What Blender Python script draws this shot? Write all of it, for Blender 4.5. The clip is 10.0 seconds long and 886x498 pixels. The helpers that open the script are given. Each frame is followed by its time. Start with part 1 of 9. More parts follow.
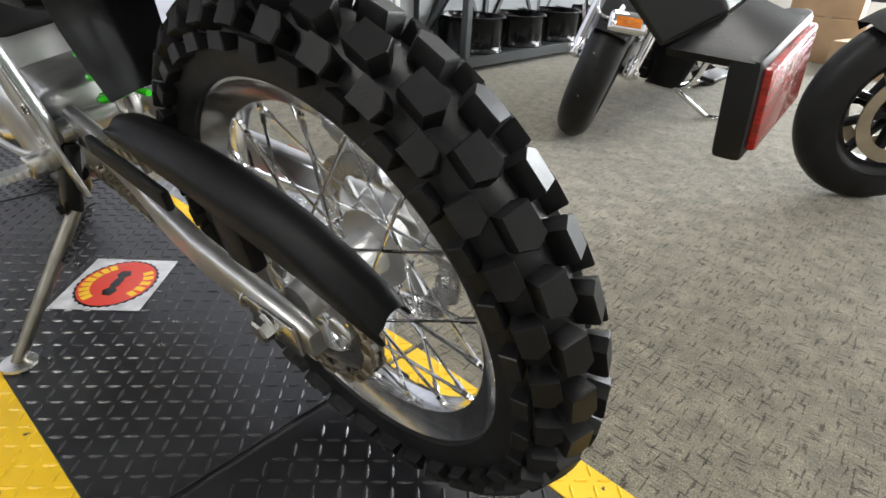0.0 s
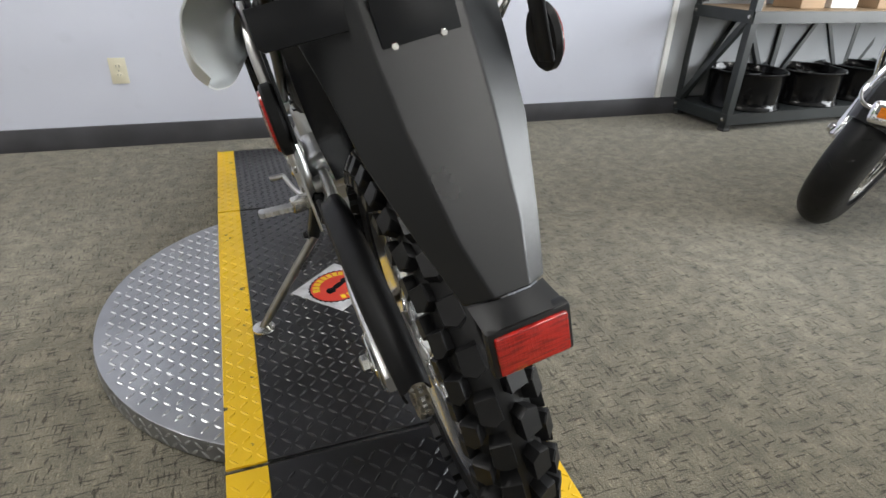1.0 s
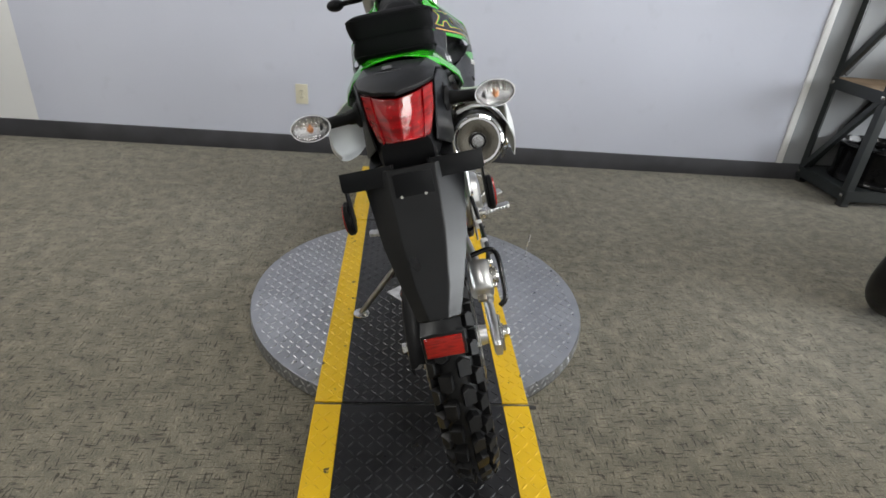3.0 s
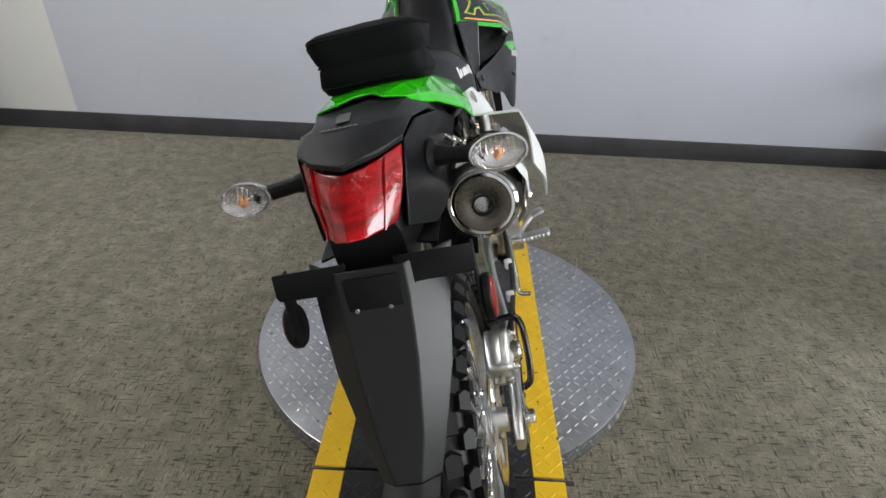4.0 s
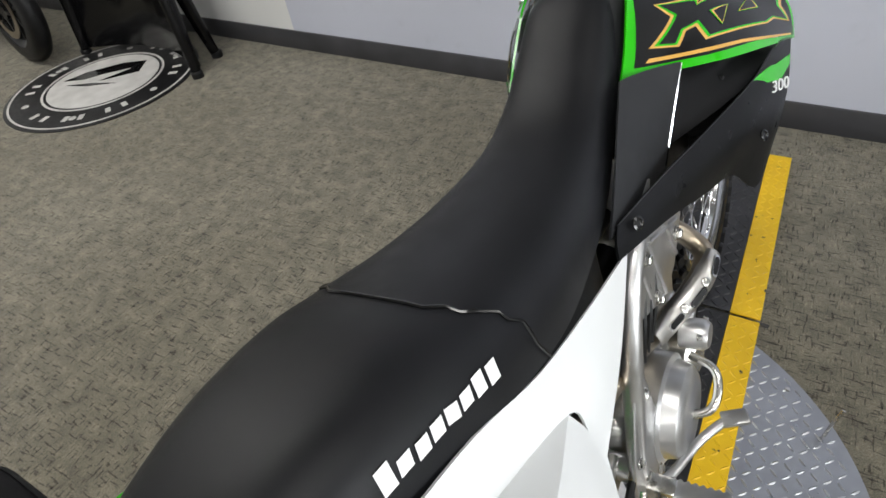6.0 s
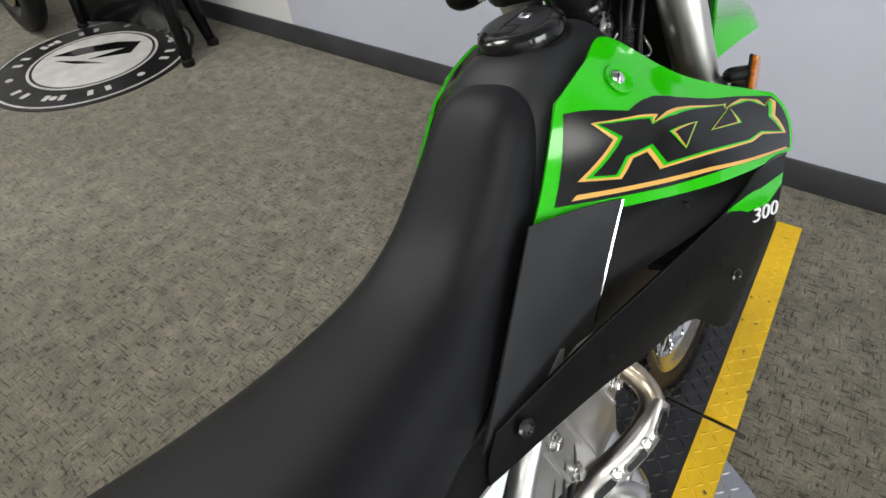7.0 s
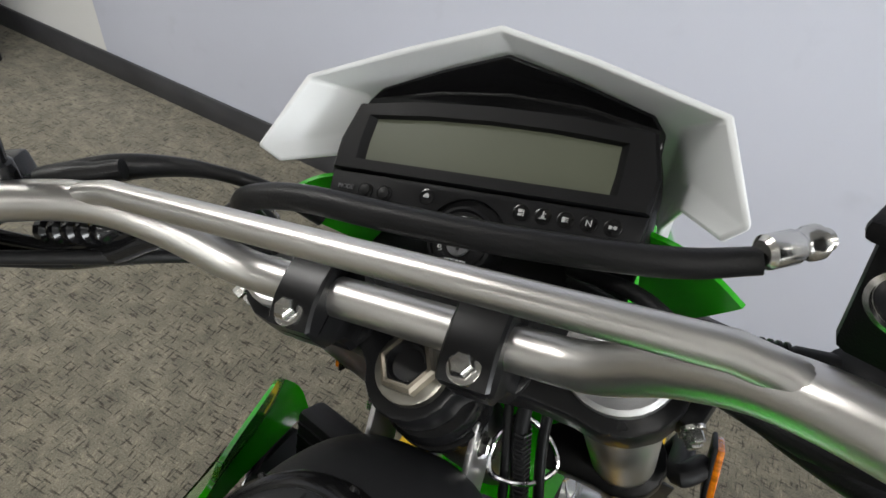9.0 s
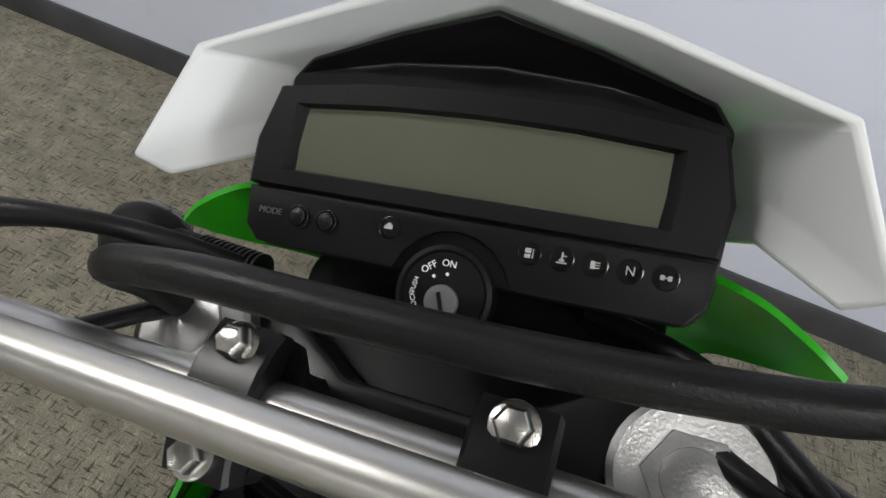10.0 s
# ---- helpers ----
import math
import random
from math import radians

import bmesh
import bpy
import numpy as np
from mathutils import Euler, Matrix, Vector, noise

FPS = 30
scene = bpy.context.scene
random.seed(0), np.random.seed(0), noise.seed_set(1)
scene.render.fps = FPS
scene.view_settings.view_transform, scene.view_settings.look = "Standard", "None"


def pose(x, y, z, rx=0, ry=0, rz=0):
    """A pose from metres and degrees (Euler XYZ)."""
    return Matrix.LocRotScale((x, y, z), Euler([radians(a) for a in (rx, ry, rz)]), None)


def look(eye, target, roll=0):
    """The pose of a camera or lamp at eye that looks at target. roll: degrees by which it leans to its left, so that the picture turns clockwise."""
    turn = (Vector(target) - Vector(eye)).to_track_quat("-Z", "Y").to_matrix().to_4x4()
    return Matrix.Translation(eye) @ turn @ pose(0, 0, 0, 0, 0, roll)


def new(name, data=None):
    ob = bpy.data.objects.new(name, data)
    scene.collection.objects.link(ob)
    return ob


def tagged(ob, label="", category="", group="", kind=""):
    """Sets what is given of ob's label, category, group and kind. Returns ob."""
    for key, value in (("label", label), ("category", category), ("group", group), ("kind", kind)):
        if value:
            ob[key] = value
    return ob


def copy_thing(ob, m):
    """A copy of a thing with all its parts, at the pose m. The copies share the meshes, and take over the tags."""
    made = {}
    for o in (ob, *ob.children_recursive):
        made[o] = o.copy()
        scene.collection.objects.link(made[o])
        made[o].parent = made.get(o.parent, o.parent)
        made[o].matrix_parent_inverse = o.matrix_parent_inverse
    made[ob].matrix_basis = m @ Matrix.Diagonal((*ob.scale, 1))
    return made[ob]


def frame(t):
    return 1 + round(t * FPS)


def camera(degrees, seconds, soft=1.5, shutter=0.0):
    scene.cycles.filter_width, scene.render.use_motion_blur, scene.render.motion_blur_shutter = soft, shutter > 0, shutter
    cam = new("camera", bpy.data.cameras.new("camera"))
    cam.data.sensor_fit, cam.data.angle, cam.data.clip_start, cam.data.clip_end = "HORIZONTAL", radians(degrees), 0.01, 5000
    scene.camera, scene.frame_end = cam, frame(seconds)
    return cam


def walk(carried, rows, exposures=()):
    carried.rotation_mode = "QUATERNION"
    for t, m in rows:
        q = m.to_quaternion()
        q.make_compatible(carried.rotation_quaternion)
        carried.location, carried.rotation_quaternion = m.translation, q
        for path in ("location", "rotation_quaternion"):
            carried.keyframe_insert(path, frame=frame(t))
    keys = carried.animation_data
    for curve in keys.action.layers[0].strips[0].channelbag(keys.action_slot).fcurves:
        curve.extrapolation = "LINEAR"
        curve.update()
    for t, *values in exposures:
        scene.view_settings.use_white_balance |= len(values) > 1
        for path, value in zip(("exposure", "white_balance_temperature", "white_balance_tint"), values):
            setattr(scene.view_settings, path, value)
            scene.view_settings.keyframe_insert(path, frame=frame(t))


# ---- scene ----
cam = camera(76.30, 10.0, soft=1.6)
# seconds, eye in metres, turn in degrees
PATH = [
    (0.0, -0.2974, -1.1368, 0.7007, 61.72, -2.79, -48.36),
    (0.5, -0.2486, -1.2753, 0.7900, 62.55, -2.38, -33.23),
    (1.0, -0.1950, -1.3668, 0.9056, 61.90, -1.84, -19.94),
    (1.5, -0.1373, -1.5024, 1.0239, 61.03, -2.91, -9.43),
    (2.0, -0.1052, -1.7359, 1.1143, 62.20, -3.98, -4.30),
    (2.5, -0.1159, -1.7855, 1.1626, 62.57, -3.83, -4.04),
    (2.7, -0.1094, -1.7822, 1.1707, 62.40, -3.87, -3.82),
    (3.8, -0.0141, -1.5278, 1.2071, 59.18, -2.62, 0.37),
    (4.0, 0.0164, -1.4369, 1.2154, 58.26, -1.46, 2.41),
    (4.5, 0.1120, -1.2237, 1.2215, 54.62, 1.14, 8.54),
    (5.0, 0.1757, -1.0242, 1.2679, 50.83, 4.10, 16.57),
    (5.5, 0.1625, -0.7704, 1.2930, 47.90, 6.78, 23.74),
    (5.7, 0.1496, -0.6752, 1.3085, 47.06, 7.46, 25.98),
    (6.8, 0.1709, -0.3027, 1.3089, 45.00, 5.61, 34.38),
    (7.0, 0.1658, -0.2525, 1.3096, 45.16, 4.31, 34.03),
    (7.5, 0.0811, -0.0933, 1.3051, 45.22, -0.01, 32.65),
    (8.0, 0.0225, 0.0169, 1.3269, 46.71, -4.39, 28.86),
    (8.5, -0.0132, 0.1293, 1.3280, 49.62, -6.51, 27.87),
    (9.0, -0.0475, 0.2281, 1.3186, 46.44, -7.29, 26.82),
    (9.5, -0.0813, 0.2954, 1.3070, 42.61, -7.00, 23.19),
    (10.0, -0.1036, 0.3294, 1.2853, 39.33, -8.81, 20.81),
]
EXPOSURES = ((0.0, 0.48), (0.5, 0.33), (1.0, 0.18), (1.5, 0.10), (2.0, 0.0), (2.5, -0.12), (4.0, -0.26), (5.0, -0.18), (5.5, -0.16), (7.0, -0.04), (8.0, -0.02), (9.0, -0.05), (10.0, -0.1))
walk(cam, [(t, pose(x, y, z, rx, ry, rz)) for t, x, y, z, rx, ry, rz in PATH], EXPOSURES)

# world and light
LEAN_DEG, BIKE_X, BIKE_Z = 14.2, 0.135, 0.064
WALL_A, WALL_B = -0.028, 1.651          # far wall: y = WALL_A * x + WALL_B
ROOM_W, ROOM_E, ROOM_S, ROOM_H = -8.0, 7.0, -7.0, 3.3

world = bpy.data.worlds.new("world")
scene.world = world
world.use_nodes = True
bg = world.node_tree.nodes["Background"]
sky = world.node_tree.nodes.new("ShaderNodeTexSky")
sky.sky_type, sky.sun_disc = 'NISHITA', False
sky.sun_elevation, sky.sun_rotation = radians(40), radians(120)
world.node_tree.links.new(sky.outputs[0], bg.inputs[0])
bg.inputs[1].default_value = 0.12


def area_lamp(name, eye, target, size, size_y, watts, colour):
    data = bpy.data.lights.new(name, 'AREA')
    data.shape, data.size, data.size_y, data.energy, data.color = 'RECTANGLE', size, size_y, watts, colour
    ob = new(name, data)
    ob.matrix_world = look(eye, target)
    return tagged(ob, kind="structure")


# ceiling panels give the room its light, shop windows add a cool wash
CEILING_LIGHTS = [(-5.0, 0.2, 46), (-2.5, 0.2, 49), (0.8, -0.9, 26), (3.2, 0.75, 14), (-5.5, -4.0, 17), (-2.2, -4.0, 13), (1.1, -4.0, 54), (4.4, -4.0, 40)]
for px_, py_, watts in CEILING_LIGHTS:
    area_lamp("panel_lamp", (px_, py_, ROOM_H - 0.06), (px_, py_, 0), 1.15, 0.55, watts, (1.0, 0.985, 0.955))
area_lamp("window_lamp", (ROOM_E - 0.05, -2.6, 1.55), (0, -2.0, 0.6), 5.4, 2.2, 600, (0.93, 0.97, 1.0))


# ---------------------------------------------------------------- materials
def node_mat(name, colour, rough=0.5, metal=0.0, spec=0.5, coat=0.0):
    m = bpy.data.materials.new(name)
    m.use_nodes = True
    b = m.node_tree.nodes["Principled BSDF"]
    b.inputs["Base Color"].default_value = (*colour, 1)
    b.inputs["Roughness"].default_value = rough
    b.inputs["Metallic"].default_value = metal
    b.inputs["Specular IOR Level"].default_value = spec
    b.inputs["Coat Weight"].default_value = coat
    b.inputs["Coat Roughness"].default_value = 0.06
    return m, m.node_tree, b


def tex(nt, kind, scale, detail=4.0, vec=None, stretch=(1, 1, 1), turn=(0, 0, 0)):
    co = nt.nodes.new("ShaderNodeTexCoord")
    mp = nt.nodes.new("ShaderNodeMapping")
    mp.inputs["Scale"].default_value = stretch
    mp.inputs["Rotation"].default_value = turn
    nt.links.new(co.outputs["Object"], mp.inputs[0])
    n = nt.nodes.new(kind)
    n.inputs["Scale"].default_value = scale
    if "Detail" in n.inputs:
        n.inputs["Detail"].default_value = detail
    nt.links.new(mp.outputs[0], n.inputs["Vector"])
    return n


def ramp(nt, src, stops):
    r = nt.nodes.new("ShaderNodeValToRGB")
    el = r.color_ramp.elements
    while len(el) < len(stops):
        el.new(0.5)
    for e, (p, c) in zip(el, stops):
        e.position, e.color = p, (*c, 1) if len(c) == 3 else c
    nt.links.new(src, r.inputs[0])
    return r


def mix_rgb(nt, fac, a, b, mode='MIX'):
    n = nt.nodes.new("ShaderNodeMix")
    n.data_type, n.blend_type = 'RGBA', mode
    for sock, val in ((n.inputs[0], fac), (n.inputs[6], a), (n.inputs[7], b)):
        if isinstance(val, (int, float)):
            sock.default_value = val
        elif isinstance(val, tuple):
            sock.default_value = (*val, 1)
        else:
            nt.links.new(val, sock)
    return n.outputs[2]


def bump(nt, bsdf, src, strength, dist):
    n = nt.nodes.new("ShaderNodeBump")
    n.inputs["Strength"].default_value, n.inputs["Distance"].default_value = strength, dist
    nt.links.new(src, n.inputs["Height"])
    nt.links.new(n.outputs[0], bsdf.inputs["Normal"])


def grained(name, colour, rough, grain=900, depth=0.0004, vary=0.25, metal=0.0, spec=0.5, big=6, coat=0.0, strength=0.35):
    """A surface with broad tone changes, rough patches and a fine relief."""
    m, nt, b = node_mat(name, colour, rough, metal, spec, coat)
    broad = tex(nt, "ShaderNodeTexNoise", big, 6)
    dark = tuple(c * (1 - vary) for c in colour)
    light = tuple(min(1, c * (1 + vary)) for c in colour)
    r = ramp(nt, broad.outputs[0], [(0.3, dark), (0.7, light)])
    nt.links.new(r.outputs[0], b.inputs["Base Color"])
    rr = ramp(nt, tex(nt, "ShaderNodeTexNoise", big * 4, 5).outputs[0], [(0.25, (rough * 0.88,) * 3), (0.75, (min(1, rough * 1.14),) * 3)])
    nt.links.new(rr.outputs[0], b.inputs["Roughness"])
    if depth:
        bump(nt, b, tex(nt, "ShaderNodeTexNoise", grain, 2).outputs[0], strength, depth)
    return m


def brushed(name, colour, rough, stretch, metal=1.0):
    """Metal with fine drawn lines along one axis."""
    m, nt, b = node_mat(name, colour, rough, metal)
    lines = tex(nt, "ShaderNodeTexNoise", 60, 3, stretch=stretch)
    r = ramp(nt, lines.outputs[0], [(0.35, tuple(c * 0.82 for c in colour)), (0.65, colour)])
    nt.links.new(r.outputs[0], b.inputs["Base Color"])
    rr = ramp(nt, lines.outputs[0], [(0.3, (rough * 0.8,) * 3), (0.7, (min(1, rough * 1.35),) * 3)])
    nt.links.new(rr.outputs[0], b.inputs["Roughness"])
    bump(nt, b, lines.outputs[0], 0.12, 0.0004)
    return m


def carpet_material():
    m, nt, b = node_mat("carpet_pile", (0.2, 0.18, 0.15), 0.95, 0, 0.15)
    patch = tex(nt, "ShaderNodeTexNoise", 1.1, 5)
    base = ramp(nt, patch.outputs[0], [(0.3, (0.168, 0.153, 0.113)), (0.7, (0.226, 0.208, 0.162))])
    mid = tex(nt, "ShaderNodeTexNoise", 16, 5)
    m1 = ramp(nt, mid.outputs[0], [(0.32, (0.72, 0.72, 0.72)), (0.68, (1.20, 1.19, 1.17))])
    col = mix_rgb(nt, 1.0, base.outputs[0], m1.outputs[0], 'MULTIPLY')
    across = tex(nt, "ShaderNodeTexNoise", 74, 2, stretch=(0.34, 2.0, 1))
    along = tex(nt, "ShaderNodeTexNoise", 74, 2, stretch=(2.0, 0.34, 1))
    for n, lo in ((across, 0.575), (along, 0.588)):
        d = ramp(nt, n.outputs[0], [(lo, (1, 1, 1)), (lo + 0.075, (0.36, 0.35, 0.34))])
        col = mix_rgb(nt, 1.0, col, d.outputs[0], 'MULTIPLY')
    light = tex(nt, "ShaderNodeTexNoise", 95, 2, stretch=(1.6, 0.5, 1))
    l1 = ramp(nt, light.outputs[0], [(0.56, (1, 1, 1)), (0.66, (1.32, 1.30, 1.26))])
    col = mix_rgb(nt, 1.0, col, l1.outputs[0], 'MULTIPLY')
    fine = tex(nt, "ShaderNodeTexNoise", 300, 3)
    f1 = ramp(nt, fine.outputs[0], [(0.3, (0.60, 0.60, 0.60)), (0.7, (1.36, 1.36, 1.36))])
    col = mix_rgb(nt, 1.0, col, f1.outputs[0], 'MULTIPLY')
    nt.links.new(col, b.inputs["Base Color"])
    b.inputs["Sheen Weight"].default_value = 0.2
    bump(nt, b, fine.outputs[0], 0.8, 0.005)
    return m


def wall_material(name, colour):
    m, nt, b = node_mat(name, colour, 0.6, 0, 0.35)
    broad = tex(nt, "ShaderNodeTexNoise", 0.8, 5)
    r = ramp(nt, broad.outputs[0], [(0.3, tuple(c * 0.95 for c in colour)), (0.7, tuple(min(1, c * 1.03) for c in colour))])
    scuff = ramp(nt, tex(nt, "ShaderNodeTexNoise", 9, 8).outputs[0], [(0.62, (1, 1, 1)), (0.8, (0.93, 0.93, 0.93))])
    nt.links.new(mix_rgb(nt, 1.0, r.outputs[0], scuff.outputs[0], 'MULTIPLY'), b.inputs["Base Color"])
    bump(nt, b, tex(nt, "ShaderNodeTexNoise", 260, 3).outputs[0], 0.12, 0.002)
    return m


def chipped(name, colour, under, rough, amount=0.68, scale=28):
    """Paint worn through in specks, with a broad dirt tone."""
    m, nt, b = node_mat(name, colour, rough)
    broad = ramp(nt, tex(nt, "ShaderNodeTexNoise", 5, 6).outputs[0], [(0.3, tuple(c * 0.86 for c in colour)), (0.65, colour)])
    wear = ramp(nt, tex(nt, "ShaderNodeTexNoise", scale, 9).outputs[0], [(amount, (0, 0, 0)), (amount + 0.03, (1, 1, 1))])
    nt.links.new(mix_rgb(nt, wear.outputs[0], broad.outputs[0], under), b.inputs["Base Color"])
    rr = ramp(nt, tex(nt, "ShaderNodeTexNoise", 14, 6).outputs[0], [(0.3, (rough - 0.08,) * 3), (0.7, (rough + 0.12,) * 3)])
    nt.links.new(rr.outputs[0], b.inputs["Roughness"])
    bump(nt, b, tex(nt, "ShaderNodeTexNoise", 300, 3).outputs[0], 0.25, 0.0008)
    return m


def lens_material(name, colour, rough=0.08, ridges=160):
    m, nt, b = node_mat(name, colour, rough, 0, 0.4, 1.0)
    w = tex(nt, "ShaderNodeTexVoronoi", ridges)
    w.distance = 'CHEBYCHEV'
    w.inputs["Randomness"].default_value = 0.12
    r = ramp(nt, w.outputs["Distance"], [(0.1, tuple(min(1, c * 1.5) for c in colour)), (0.5, tuple(c * 0.62 for c in colour))])
    flute = tex(nt, "ShaderNodeTexNoise", ridges, 2, stretch=(0.25, 0.25, 2.4))
    fr = ramp(nt, flute.outputs[0], [(0.35, (0.62, 0.62, 0.62)), (0.6, (1.25, 1.25, 1.25))])
    nt.links.new(mix_rgb(nt, 1.0, r.outputs[0], fr.outputs[0], 'MULTIPLY'), b.inputs["Base Color"])
    b.inputs["Coat Weight"].default_value = 0.7
    bump(nt, b, w.outputs["Distance"], 0.40, 0.0016)
    return m


def clear_material(name, colour=(1, 1, 1), rough=0.02):
    m, nt, b = node_mat(name, colour, rough)
    b.inputs["Transmission Weight"].default_value = 1.0
    b.inputs["IOR"].default_value = 1.45
    bump(nt, b, tex(nt, "ShaderNodeTexVoronoi", 150).outputs["Distance"], 0.5, 0.002)
    return m


def glow(name, colour, strength):
    m, nt, b = node_mat(name, colour, 0.4)
    b.inputs["Emission Color"].default_value = (*colour, 1)
    b.inputs["Emission Strength"].default_value = strength
    return m


M_CARPET = carpet_material()
M_WALL = wall_material("wall_paint_grey", (0.58, 0.60, 0.69))
M_WHITE_WALL = wall_material("wall_paint_white", (0.80, 0.80, 0.79))
# shade behind the rack put into the colour, darker than the other walls
M_BACK_WALL = wall_material("wall_paint_rack_shade", (0.30, 0.31, 0.32))
M_CEIL = wall_material("ceiling_tile", (0.34, 0.335, 0.325))
M_BASE = grained("baseboard_vinyl", (0.050, 0.050, 0.056), 0.45, 400, 0.0004)
M_OUTLET = grained("ivory_plastic", (0.70, 0.66, 0.52), 0.4, 500, 0.0001, 0.05)
M_PLATE = grained("aluminium_tread", (0.36, 0.37, 0.39), 0.30, 500, 0.0004, 0.14, 0.9, 0.5, 9)
M_MAT = grained("black_tread", (0.013, 0.013, 0.0145), 0.30, 500, 0.0006, 0.45, 0.0, 0.5, 7)
M_YELLOW = chipped("yellow_tread", (0.83, 0.52, 0.005), (0.04, 0.035, 0.02), 0.42, 0.665)
M_JOINT = grained("steel_joint", (0.035, 0.033, 0.032), 0.6, 300, 0.0005)
M_RUBBER = grained("tyre_rubber", (0.0085, 0.0085, 0.009), 0.40, 700, 0.0006, 0.35, 0, 0.25, 14)
M_BLACK = grained("black_plastic", (0.0065, 0.0065, 0.007), 0.44, 1300, 0.0004, 0.25, 0, 0.14, 8)
M_FENDER = grained("moulded_black", (0.010, 0.0105, 0.0115), 0.38, 1500, 0.0003, 0.2, 0, 0.26, 8)
M_LOWER = grained("smooth_black_plastic", (0.0042, 0.0044, 0.0048), 0.30, 1500, 0.0002, 0.2, 0, 0.16, 8)
M_COVER = grained("satin_grey_moulding", (0.0165, 0.0172, 0.0190), 0.46, 1500, 0.0004, 0.15, 0, 0.32, 8)
M_UNDER = grained("underside_black", (0.0062, 0.0066, 0.0076), 0.36, 1500, 0.0003, 0.2, 0, 0.16, 8)
M_SHEEN = grained("satin_moulding", (0.0095, 0.0100, 0.0112), 0.30, 1500, 0.0003, 0.12, 0, 0.40, 8)
M_GLOSS = grained("gloss_black", (0.007, 0.007, 0.0075), 0.16, 600, 0.0, 0.2, 0, 0.45, 8)
M_SEAT = grained("seat_vinyl", (0.0078, 0.0081, 0.0094), 0.40, 1700, 0.0005, 0.2, 0, 0.21, 7)
M_BAG = grained("woven_nylon", (0.006, 0.006, 0.007), 0.66, 1500, 0.0008, 0.3, 0, 0.10, 10)
M_GREEN = grained("green_plastic", (0.018, 0.42, 0.002), 0.10, 700, 0.0, 0.06, 0, 0.32, 6, 0.45)
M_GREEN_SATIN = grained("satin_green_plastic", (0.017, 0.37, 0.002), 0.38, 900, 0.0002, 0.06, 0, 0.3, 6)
M_WHITE = grained("white_plastic", (0.72, 0.735, 0.735), 0.32, 700, 0.0001, 0.03, 0, 0.5, 6)
M_CHROME = grained("chrome", (0.80, 0.80, 0.82), 0.09, 400, 0.0, 0.05, 1.0)
M_ALU = grained("cast_aluminium", (0.56, 0.56, 0.56), 0.33, 700, 0.0005, 0.16, 0.95, 0.5, 16)
M_STEEL = grained("zinc_steel", (0.60, 0.59, 0.56), 0.24, 600, 0.0002, 0.12, 1.0, 0.5, 30)
M_STAND = grained("stand_steel", (0.30, 0.285, 0.25), 0.32, 500, 0.0003, 0.2, 1.0, 0.5, 30)
# tread bars paler than the plate, their glints put into the colour
M_BARS = grained("pale_tread_bar", (0.55, 0.56, 0.58), 0.34, 500, 0.0002, 0.08, 0.95, 0.5, 20)
M_RIM = brushed("polished_rim", (0.74, 0.75, 0.76), 0.17, (1, 1, 1))
M_BAR = grained("drawn_bar", (0.62, 0.605, 0.58), 0.33, 900, 0.0001, 0.05, 1.0, 0.5, 5)
M_FORK = grained("fork_tube", (0.60, 0.59, 0.555), 0.37, 900, 0.0001, 0.05, 1.0, 0.5, 5)
M_MUFFLER = brushed("muffler_skin", (0.21, 0.195, 0.165), 0.27, (30, 30, 4))
M_SHIELD = brushed("shield_skin", (0.30, 0.285, 0.24), 0.30, (30, 30, 4))
M_PIPE = grained("heated_steel", (0.42, 0.36, 0.28), 0.3, 500, 0.0002, 0.25, 1.0, 0.5, 9)
M_FRAME = grained("painted_frame", (0.007, 0.007, 0.0075), 0.30, 500, 0.0001, 0.2, 0, 0.28)
M_ENGINE = grained("engine_black", (0.018, 0.018, 0.019), 0.42, 600, 0.0006, 0.3, 0.3)
M_CHAIN = grained("chain_steel", (0.30, 0.27, 0.22), 0.38, 500, 0.0004, 0.3, 1.0, 0.5, 60)
M_RED = lens_material("red_lens", (0.42, 0.001, 0.004), 0.05, 80)
M_REDREF = lens_material("red_reflector", (0.52, 0.012, 0.007), 0.14, 300)
M_AMBER = lens_material("amber_lens", (0.85, 0.24, 0.01))
M_CLEAR = clear_material("clear_lens", (0.97, 0.97, 0.97), 0.10)
M_BULB = grained("orange_bulb", (0.62, 0.27, 0.12), 0.2, 300, 0.0, 0.2)
M_SILVER = grained("silvered_bowl", (0.78, 0.76, 0.72), 0.12, 160, 0.003, 0.15, 1.0, 0.5, 60, 0.0, 0.6)
M_LCD = grained("lcd_glass", (0.085, 0.091, 0.064), 0.38, 300, 0.0, 0.05, 0, 0.25, 10)
M_GOLD = grained("gold_print", (0.62, 0.34, 0.07), 0.25, 600, 0.0, 0.05, 0, 0.5, 6, 0.5)
M_PRINT_W = grained("white_print", (0.78, 0.78, 0.78), 0.35, 600, 0.0, 0.04)
M_PRINT_B = grained("black_print", (0.006, 0.006, 0.0065), 0.16, 600, 0.0, 0.1, 0, 0.35, 6)
M_PRINT_R = grained("red_print", (0.62, 0.045, 0.025), 0.35, 500, 0.0, 0.08)
M_PRINT_Y = grained("yellow_print", (0.80, 0.55, 0.02), 0.35, 500, 0.0, 0.06)
M_FILM = grained("clear_film_white", (0.50, 0.50, 0.52), 0.2, 200, 0.001, 0.25, 0, 0.5, 30)
M_WOOD = grained("particle_board", (0.34, 0.24, 0.15), 0.6, 250, 0.0006, 0.3, 0, 0.4, 12)
M_CARD = grained("cardboard", (0.36, 0.24, 0.14), 0.75, 300, 0.0006, 0.15)
M_RACK = grained("rack_paint", (0.022, 0.026, 0.027), 0.38, 500, 0.0003, 0.25)
